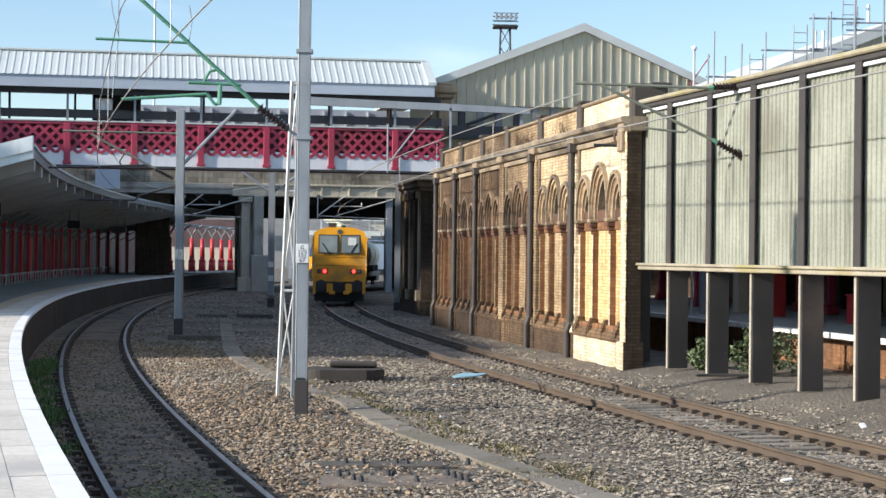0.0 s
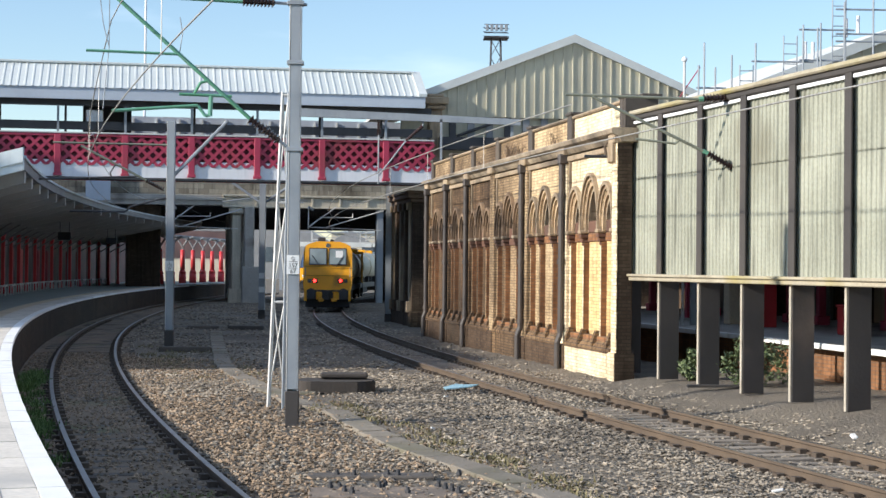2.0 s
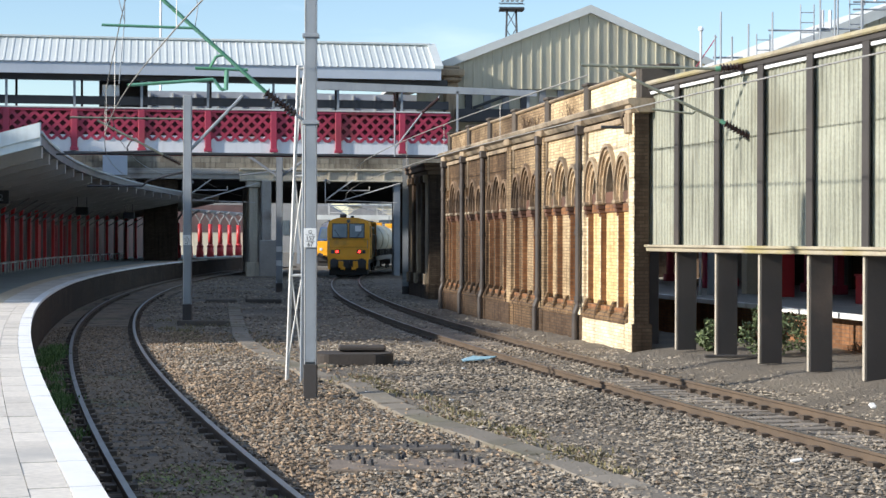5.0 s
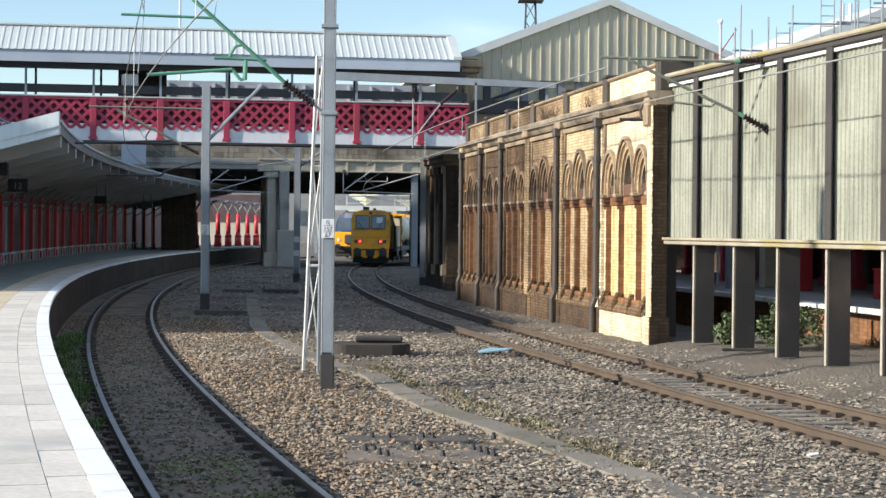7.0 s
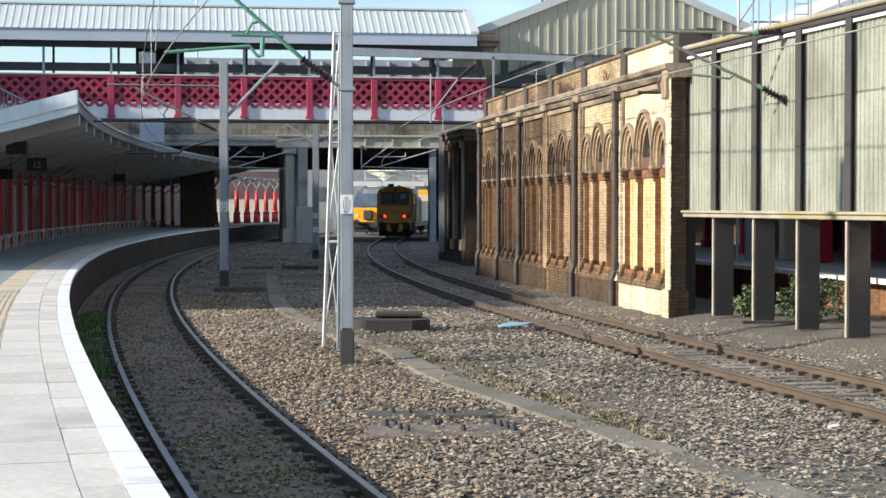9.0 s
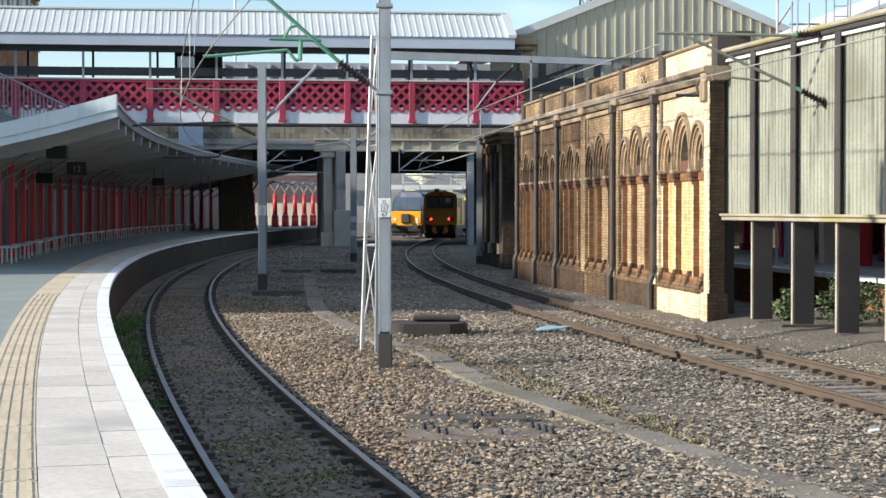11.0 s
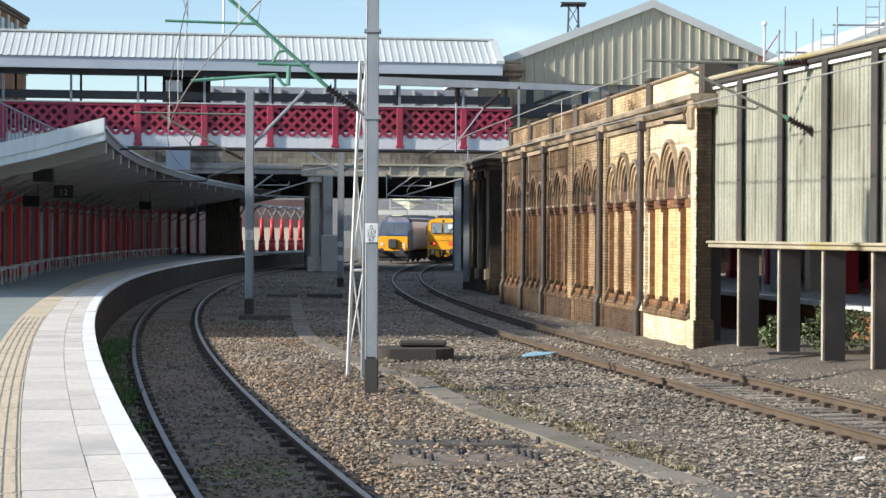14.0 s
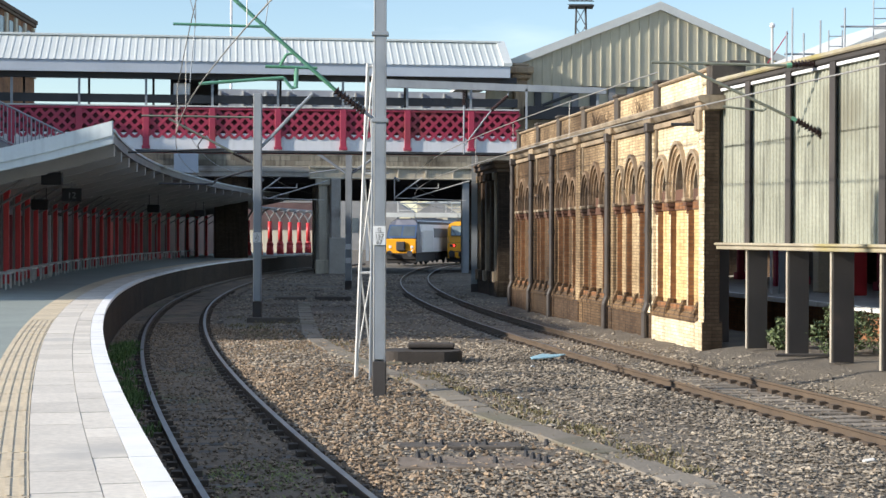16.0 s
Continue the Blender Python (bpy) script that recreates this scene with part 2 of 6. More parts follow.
M["dry"] = mat("dry", (0.19, 0.165, 0.08), (0.14, 0.12, 0.06), 0.8, scale=3, fine=30, bump=0.1, vary=0.4)


# ---------- mesh helpers ----------
def mesh_ob(name, bm, material, parent=None, label="", smooth=False, at=None):
    me = bpy.data.meshes.new(name)
    bm.normal_update()
    bm.to_mesh(me)
    bm.free()
    for mm in material if isinstance(material, (list, tuple)) else [material]:
        me.materials.append(mm)
    if smooth:
        me.polygons.foreach_set("use_smooth", [True] * len(me.polygons))
    ob = new(name, me)
    if at is not None:
        ob.matrix_basis = at
    if parent:
        ob.parent = parent
    if label:
        ob["label"] = label
    return ob


def part(name, bm, material, parent, label="", smooth=False):
    return mesh_ob(name, bm, material, parent, label, smooth)


def part_text(name, body, size, material, parent, m, label=""):
    """Letters in the built-in font as a thin mesh under a thing."""
    cu = bpy.data.curves.new(name, "FONT")
    cu.body, cu.size, cu.align_x, cu.extrude = body, size, "CENTER", 0.002
    tmp = bpy.data.objects.new(name, cu)
    ob = new(name, bpy.data.meshes.new_from_object(tmp))
    bpy.data.objects.remove(tmp)
    ob.data.materials.clear()
    ob.data.materials.append(material)
    ob.parent = parent
    ob.matrix_basis = m
    if label:
        ob["label"] = label
    return ob


def thing(name, label, category, at=None, group="", kind=""):
    ob = new(name)
    ob.empty_display_size = 0.2
    if at is not None:
        ob.matrix_basis = at
    return tagged(ob, label, category, group, kind)


def box(bm, x0, y0, z0, x1, y1, z1, bev=0.0, m=None, mi=0):
    r = bmesh.ops.create_cube(bm, size=1.0)
    mm = Matrix.Translation(((x0 + x1) / 2, (y0 + y1) / 2, (z0 + z1) / 2)) @ Matrix.Diagonal((abs(x1 - x0), abs(y1 - y0), abs(z1 - z0), 1))
    bmesh.ops.transform(bm, matrix=(m @ mm) if m else mm, verts=r["verts"])
    fs = {f for v in r["verts"] for f in v.link_faces}
    for f in fs:
        f.material_index = mi
    if bev:
        es = list({e for v in r["verts"] for e in v.link_edges})
        q = bmesh.ops.bevel(bm, geom=es, offset=bev, segments=1, affect="EDGES", profile=0.5)
        for f in q["faces"]:
            f.material_index = mi
    return bm


def boxes(*rows, bev=0.0, m=None):
    bm = bmesh.new()
    for r in rows:
        box(bm, *r, bev=bev, m=m)
    return bm


def tube(bm, a, b, r, r2=None, seg=8, cap=True):
    a, b = Vector(a), Vector(b)
    d = b - a
    q = d.to_track_quat("Z", "Y").to_matrix().to_4x4()
    bmesh.ops.create_cone(bm, cap_ends=cap, segments=seg, radius1=r, radius2=r if r2 is None else r2, depth=d.length,
                          matrix=Matrix.Translation((a + b) / 2) @ q)
    return bm


def pipe(bm, pts, r, seg=8):
    for a, b in zip(pts[:-1], pts[1:]):
        tube(bm, a, b, r, seg=seg)
    return bm


def sweep(bm, pts, profile, closed=True, mi=0, caps=True):
    """Profile points (across, up) carried along pts; across is to the right of the way."""
    rings = []
    for i, p in enumerate(pts):
        a, b = Vector(pts[max(0, i - 1)]), Vector(pts[min(len(pts) - 1, i + 1)])
        d = (b - a)
        n = Vector((d.y, -d.x, 0)).normalized()
        rings.append([bm.verts.new(Vector(p) + n * u + Vector((0, 0, v))) for u, v in profile])
    k = len(profile)
    for r0, r1 in zip(rings[:-1], rings[1:]):
        for j in range(k if closed else k - 1):
            f = bm.faces.new((r0[j], r0[(j + 1) % k], r1[(j + 1) % k], r1[j]))
            f.material_index = mi
    if closed and caps:
        bm.faces.new(rings[0][::-1])
        bm.faces.new(rings[-1])
    bmesh.ops.recalc_face_normals(bm, faces=bm.faces)
    return bm


def prism(bm, poly, axis_a, axis_b, origin, depth_vec):
    """A polygon of (a, b) in the plane of two axes at origin, made solid along depth_vec."""
    o, A, B, D = Vector(origin), Vector(axis_a), Vector(axis_b), Vector(depth_vec)
    v0 = [bm.verts.new(o + A * a + B * b) for a, b in poly]
    v1 = [bm.verts.new(o + A * a + B * b + D) for a, b in poly]
    k = len(poly)
    fs = [bm.faces.new(v0), bm.faces.new(v1[::-1])]
    for i in range(k):
        fs.append(bm.faces.new((v0[i], v1[i], v1[(i + 1) % k], v0[(i + 1) % k])))
    bmesh.ops.recalc_face_normals(bm, faces=fs)
    return bm


def curve_x(pts):
    """A smooth x(y) through (x, y) knots, straight beyond them."""
    ys = np.array([p[1] for p in pts], float)
    xs = np.array([p[0] for p in pts], float)
    sl = np.gradient(xs, ys)

    def f(y):
        if y <= ys[0]:
            return xs[0] + sl[0] * (y - ys[0])
        if y >= ys[-1]:
            return xs[-1] + sl[-1] * (y - ys[-1])
        i = int(np.searchsorted(ys, y) - 1)
        h = ys[i + 1] - ys[i]
        s = (y - ys[i]) / h
        return float((2 * s**3 - 3 * s**2 + 1) * xs[i] + (s**3 - 2 * s**2 + s) * h * sl[i] + (-2 * s**3 + 3 * s**2) * xs[i + 1] + (s**3 - s**2) * h * sl[i + 1])
    return f


def offset_path(f, y0, y1, step, off, z):
    """Points along x = f(y), moved off metres to the right of the way."""
    out, y = [], y0
    while y <= y1 + 1e-6:
        d = Vector((f(y + 0.3) - f(y - 0.3), 0.6, 0)).normalized()
        out.append(Vector((f(y), y, z)) + Vector((d.y, -d.x, 0)) * off)
        y += step
    return out

# ---------- brick pattern material ----------
def brick_mat(name, c1, c2, mortar, w=0.23, h=0.078, soot=(0.085, 0.06, 0.042), dirt=0.35, bump=0.5, streak=0.65):
    m = mat(name, c1, c2, 0.85, scale=0.55, fine=22, bump=0.0, c3=soot, stain=dirt, streak=streak)
    n, l = m.node_tree.nodes, m.node_tree.links
    b = n["Principled BSDF"]
    b.inputs["Specular IOR Level"].default_value = 0.15
    old = b.inputs["Base Color"].links[0].from_socket
    tcn = n.new("ShaderNodeTexCoord")
    sep, com, ad = n.new("ShaderNodeSeparateXYZ"), n.new("ShaderNodeCombineXYZ"), n.new("ShaderNodeMath")
    ad.operation = "ADD"
    l.new(tcn.outputs["Object"], sep.inputs[0])
    l.new(sep.outputs["X"], ad.inputs[0])
    l.new(sep.outputs["Y"], ad.inputs[1])
    l.new(ad.outputs[0], com.inputs["X"])
    l.new(sep.outputs["Z"], com.inputs["Y"])
    br = n.new("ShaderNodeTexBrick")
    br.inputs["Scale"].default_value, br.inputs["Mortar Size"].default_value = 1.0, 0.009
    br.inputs["Brick Width"].default_value, br.inputs["Row Height"].default_value = w, h
    br.inputs["Color1"].default_value, br.inputs["Color2"].default_value = (1.12, 1.08, 1.0, 1), (0.72, 0.66, 0.6, 1)
    br.inputs["Mortar"].default_value = (*[v / max(c1[i], 0.05) for i, v in enumerate(mortar)], 1)
    l.new(com.outputs[0], br.inputs["Vector"])
    mx = n.new("ShaderNodeMix")
    mx.data_type, mx.blend_type = "RGBA", "MULTIPLY"
    mx.inputs["Factor"].default_value = 1.0
    l.new(old, mx.inputs["A"])
    l.new(br.outputs["Color"], mx.inputs["B"])
    l.new(mx.outputs["Result"], b.inputs["Base Color"])
    bp = n.new("ShaderNodeBump")
    bp.inputs["Strength"].default_value, bp.inputs["Distance"].default_value = bump, 0.012
    bp.invert = True
    l.new(br.outputs["Fac"], bp.inputs["Height"])
    l.new(bp.outputs["Normal"], b.inputs["Normal"])
    return m


M["wall_brick"] = brick_mat("wall_brick", (0.32, 0.215, 0.12), (0.17, 0.11, 0.068), (0.13, 0.10, 0.075), dirt=0.95, streak=0.95, soot=(0.06, 0.046, 0.036))
M["wall_mid"] = brick_mat("wall_mid", (0.50, 0.385, 0.24), (0.29, 0.205, 0.13), (0.21, 0.165, 0.12), dirt=0.7, streak=0.85)
M["wall_cream"] = brick_mat("wall_cream", (0.88, 0.79, 0.60), (0.72, 0.58, 0.38), (0.54, 0.44, 0.31), dirt=0.12, streak=0.45, soot=(0.34, 0.21, 0.11))
M["wall_dark"] = brick_mat("wall_dark", (0.235, 0.155, 0.09), (0.125, 0.083, 0.054), (0.10, 0.077, 0.058), dirt=0.9, streak=0.9, soot=(0.05, 0.04, 0.032))
M["wall_pale"] = brick_mat("wall_pale", (0.68, 0.55, 0.36), (0.44, 0.33, 0.20), (0.34, 0.27, 0.18), dirt=0.45, streak=0.7, soot=(0.16, 0.10, 0.06))
M["wall_panel"] = brick_mat("wall_panel", (0.86, 0.66, 0.36), (0.66, 0.42, 0.19), (0.50, 0.36, 0.21), dirt=0.2, streak=0.55, soot=(0.34, 0.17, 0.08))
M["wall_red"] = brick_mat("wall_red", (0.34, 0.17, 0.085), (0.22, 0.11, 0.06), (0.22, 0.14, 0.09), dirt=0.4)
M["wall_sooty"] = brick_mat("wall_sooty", (0.12, 0.083, 0.056), (0.07, 0.05, 0.038), (0.07, 0.055, 0.045), dirt=0.4)
M["wall_black"] = brick_mat("wall_black", (0.075, 0.054, 0.04), (0.045, 0.034, 0.027), (0.04, 0.032, 0.027), dirt=0.3, soot=(0.12, 0.09, 0.065))
M["cornice"] = mat("cornice", (0.46, 0.38, 0.27), (0.22, 0.17, 0.12), 0.85, scale=1.5, fine=14, bump=0.4, c3=(0.06, 0.05, 0.04), stain=0.65, streak=0.5)
M["arch_sooty"] = mat("arch_sooty", (0.27, 0.185, 0.115), (0.14, 0.095, 0.062), 0.9, scale=1.6, fine=16, bump=0.3, vary=0.12, c3=(0.06, 0.045, 0.035), stain=0.45, streak=0.6)
M["soot_red"] = mat("soot_red", (0.15, 0.072, 0.045), (0.085, 0.050, 0.037), 0.9, scale=1.2, fine=16, bump=0.4, vary=0.2, c3=(0.06, 0.042, 0.034), stain=0.35)
M["pier_soot"] = mat("pier_soot", (0.085, 0.072, 0.06), (0.055, 0.048, 0.042), 0.9, scale=0.9, fine=14, bump=0.3, c3=(0.16, 0.13, 0.10), stain=0.15)
# near-black for soot and for the arch's own shade, put into the colour
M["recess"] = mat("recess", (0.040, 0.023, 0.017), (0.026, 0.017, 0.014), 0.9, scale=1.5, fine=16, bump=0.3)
M["wall_block"] = brick_mat("wall_block", (0.33, 0.315, 0.27), (0.26, 0.245, 0.21), (0.14, 0.132, 0.115), w=0.62, h=0.31, dirt=0.2, soot=(0.12, 0.11, 0.09))
M["plat_brick"] = brick_mat("plat_brick", (0.085, 0.066, 0.052), (0.055, 0.043, 0.036), (0.045, 0.038, 0.034), dirt=0.4)

# ---------- ground, tracks, platform ----------
LEFT = curve_x([(2.58, 0), (-0.25, 10), (-2.82, 20), (-5.11, 30), (-7.1, 40), (-8.77, 50), (-10.13, 60), (-11.17, 70), (-11.95, 80),
                (-12.50, 90), (-12.83, 100), (-12.90, 110), (-12.7, 120), (-12.2, 130), (-11.5, 140), (-10.5, 150)])
RIGHT = curve_x([(8.19, 10), (5.89, 20), (3.8, 30), (1.97, 40), (0.41, 50), (-0.89, 60), (-1.92, 70), (-2.69, 80), (-3.23, 90), (-3.55, 100),
                 (-3.65, 110), (-3.55, 120), (-3.2, 130), (-2.45, 140), (-1.25, 150), (0.2, 160), (1.9, 170), (4.0, 180), (6.6, 192)])


def ground_sheet():
    xs = np.concatenate([[-900, -300, -100, -45], np.arange(-22, 16.01, 0.4), [25, 60, 150, 400, 1200]])
    ys = np.concatenate([[-300, -60, -15], np.arange(0, 112, 0.4), np.arange(114, 200, 4), [240, 400, 900, 2500]])
    X, Y = np.meshgrid(xs, ys)
    rng = np.random.RandomState(3)
    Z = -0.13 + rng.uniform(-0.025, 0.025, X.shape)
    lc = np.array([LEFT(v) for v in ys])[:, None]
    rc = np.array([RIGHT(v) for v in ys])[:, None]
    Z -= 0.10 * np.exp(-((X - lc + 0.5) / 1.5) ** 4)
    Z -= 0.055 * np.exp(-((X - rc) / 1.25) ** 6)
    Z += 0.24 * np.clip((X - rc - 1.9) / 2.0, 0, 1) * np.clip((47 - Y) / 10, 0, 1)
    Z += 0.05 * np.exp(-((X - rc - 2.6) / 1.1) ** 2)
    Z += 0.03 * np.sin(X * 0.9 + Y * 0.23) * np.sin(Y * 0.31)
    v = np.stack([X, Y, Z], -1).reshape(-1, 3)
    ny, nx = X.shape
    i = np.arange(ny * nx).reshape(ny, nx)
    f = np.stack([i[:-1, :-1], i[:-1, 1:], i[1:, 1:], i[1:, :-1]], -1).reshape(-1, 4)
    me = bpy.data.meshes.new("ground")
    me.from_pydata(v.tolist(), [], f.tolist())
    me.polygons.foreach_set("use_smooth", [True] * len(me.polygons))
    me.materials.append(M["ballast"])
    tagged(new("ground", me), "grey-brown ballast and cinder ground between the railway tracks", "ground", kind="structure")


ground_sheet()


def left_bed():
    rng = random.Random(8)
    bm = bmesh.new()
    prev = None
    for p in offset_path(LEFT, -4, 150, 0.5, 0, 0):
        y = p.y
        row = []
        for o in (-1.55, -1.2, -0.9, -0.6, -0.3, 0, 0.3, 0.6, 0.85, 1.1, 1.35 + rng.uniform(-0.15, 0.25)):
            q = offset_path(LEFT, y, y, 1, o, 0)[0]
            edge = o > 1.2
            row.append(bm.verts.new((q.x, q.y, -0.19 if edge else -0.125 + rng.uniform(-0.012, 0.012))))
        if prev:
            for j in range(len(row) - 1):
                bm.faces.new((prev[j], prev[j + 1], row[j + 1], row[j]))
        prev = row
    tagged(mesh_ob("track_bed", bm, M["dirt"], smooth=True), "dark oily track bed beside the platform", "track bed", kind="structure")


left_bed()

RAIL = [(-0.035, 0.0), (0.035, 0.0), (0.035, -0.035), (0.01, -0.05), (0.01, -0.13), (0.07, -0.145), (0.07, -0.155), (-0.07, -0.155),
        (-0.07, -0.145), (-0.01, -0.13), (-0.01, -0.05), (-0.035, -0.035)]


def track(name, f, y0, y1, label, sl_mat, sl_w, sl_top, gap=0.68):
    t = thing(name, label, "railway track", kind="structure")
    for off in (-0.7525, 0.7525):
        bm = sweep(bmesh.new(), offset_path(f, y0, y1, 1.0, off, 0.0), RAIL)
        for fc in bm.faces:
            fc.material_index = 1 if fc.normal.z > 0.7 and fc.calc_center_median().z > -0.01 else 0
        part("rail", bm, [M["rail_side"], M["rail_top"]], t, "rusty steel rail with worn bright top")
    bm = bmesh.new()
    box(bm, -1.3, -sl_w / 2, -0.12, 1.3, sl_w / 2, 0, bev=0.012)
    first, y, k = None, y0 + 0.3, 0
    ch = bmesh.new()
    while y < y1:
        p = Vector((f(y), y, sl_top))
        ang = math.atan2(f(y + 0.3) - f(y - 0.3), 0.6)
        m = Matrix.Translation(p) @ Matrix.Rotation(-ang + random.uniform(-0.01, 0.01), 4, "Z") @ Matrix.Rotation(random.uniform(-0.012, 0.012), 4, "Y")
        if k < 280:
            if first is None:
                first = mesh_ob("sleeper", bm, sl_mat, t)
                ob = first
            else:
                ob = new("sleeper", first.data)
                ob.parent = t
            ob.matrix_basis = m
        if y < 75:
            for off in (-0.7525, 0.7525):
                for sd_ in (-0.11, 0.11):
                    box(ch, off + sd_ * 0.95 - 0.055, -0.07, -0.02, off + sd_ * 0.95 + 0.055, 0.07, 0.065, m=m)
        k += 1
        y += gap
    c = part("rail_chair", ch, M["chair"], t, "row of cast iron rail chairs")
    c["kind"] = "stuff"
    return t


track("track_left", LEFT, -9, 150, "curved railway track with worn sleepers beside the platform", M["sleeper"], 0.26, -0.125)
track("track_right", RIGHT, 14, 190, "curved railway track with concrete sleepers beside the brick wall", M["conc_sleeper"], 0.20, -0.168, gap=0.48)


def platform_left():
    p = thing("platform_left", "curved railway platform with white edge and pale slabs", "platform", kind="structure")
    rows = lambda off, z, y0=-8, y1=150, st=1.0: offset_path(LEFT, y0, y1, st, off, z)
    part("platform_wall", sweep(bmesh.new(), rows(-1.62, 0), [(0.12, 0.83), (0.12, -0.3), (-0.35, -0.3), (-0.35, 0.83)]), M["plat_brick"], p, "sooty brick platform wall")
    bm = bmesh.new()
    sweep(bm, rows(-2.2, 0), [(-8.0, 0.80), (-8.0, 0.905), (-0.53, 0.905), (-0.53, 0.80)])
    part("platform_surface", bm, M["green_floor"], p, "grey-green asphalt platform surface")
    # coping, white strip, slabs and tactile strip, piece by piece along the edge
    kinds = (("coping_slab", -1.66, -1.47, 0.60, M["white_edge"], 0.915), ("edge_slab", -1.90, -1.665, 0.60, M["slab"], 0.913),
             ("paving_slab", -2.31, -1.905, 0.90, M["slab"], 0.913), ("tactile_slab", -2.74, -2.315, 0.40, M["tactile"], 0.914))
    for nm, a, b, ln, mt, zt in kinds:
        far = bmesh.new()
        y, k = -7.9, 0
        while y < 120:
            d = Vector((LEFT(y + 0.3) - LEFT(y - 0.3), 0.6, 0)).normalized()
            stp = ln * d.y
            near = 4 < y < 48 and k < 100
            q = [offset_path(LEFT, yy, yy, 1, o, 0)[0] for yy, o in ((y, a), (y, b), (y + stp - 0.004, b), (y + stp - 0.004, a))]
            bm = bmesh.new() if near else far
            zz = zt + random.uniform(-0.003, 0.003)
            lo = [bm.verts.new((v.x, v.y, zz - 0.07)) for v in q]
            hi = [bm.verts.new((v.x, v.y, zz)) for v in q]
            bm.faces.new(hi)
            for i in range(4):
                bm.faces.new((lo[i], lo[(i + 1) % 4], hi[(i + 1) % 4], hi[i]))
            if nm == "tactile_slab" and y < 30:
                for j in range(5):
                    o = a + 0.04 + j * 0.082
                    e = [offset_path(LEFT, yy, yy, 1, oo, 0)[0] for yy, oo in ((y + 0.01, o), (y + 0.01, o + 0.03), (y + stp - 0.02, o + 0.03), (y + stp - 0.02, o))]
                    bm.faces.new([bm.verts.new((v.x, v.y, zz + 0.006)) for v in e])
            bmesh.ops.recalc_face_normals(bm, faces=bm.faces)
            if near:
                part(nm, bm, mt, p)
                k += 1
            y += stp
        part(nm, far, mt, p)["kind"] = "stuff"


# ---------- brick screen wall beside the right track ----------
WALL = pose(4.30, 41.27, 0, 0, 0, 98.57)
PIERS = [-4.62, 0.0, 4.18, 8.36, 12.07, 15.6, 19.3]


def arch_pts(cx, w, spring, n=9):
    r = w / 2
    return [(cx + r * math.cos(math.pi * i / n), spring + r * 1.6 * math.sin(math.pi * i / n)) for i in range(n + 1)]


def arch_ring(bm, cx, w, spring, t, y0, y1, n=10):
    """An arched moulding t wide round an opening."""
    a, b = arch_pts(cx, w, spring, n), arch_pts(cx, w + 2 * t, spring, n)
    for i in range(n):
        q = [a[i], b[i], b[i + 1], a[i + 1]]
        lo = [bm.verts.new((x, y0, z)) for x, z in q]
        hi = [bm.verts.new((x, y1, z)) for x, z in q]
        fs = [bm.faces.new(hi), bm.faces.new(lo[::-1])]
        for j in range(4):
            fs.append(bm.faces.new((lo[j], lo[(j + 1) % 4], hi[(j + 1) % 4], hi[j])))
    bmesh.ops.recalc_face_normals(bm, faces=bm.faces)


def spandrel(bm, x0, x1, ztop, opens, y0, y1, spring):
    """The wall above three arched openings, from the springing to ztop."""
    pts = []
    for cx, w in opens:
        pts += [(x, z) for x, z in arch_pts(cx, w, spring, 10)][::-1]
    line = [(x0, spring)] + pts + [(x1, spring)]
    for (xa, za), (xb, zb) in zip(line[:-1], line[1:]):
        if xb - xa < 1e-4:
            continue
        for y, fl in ((y1, 1),):
            bm.faces.new([bm.verts.new(v) for v in ((xa, y, za), (xb, y, zb), (xb, y, ztop), (xa, y, ztop))])
        bm.faces.new([bm.verts.new(v) for v in ((xa, y0, za), (xb, y0, zb), (xb, y1, zb), (xa, y1, za))])


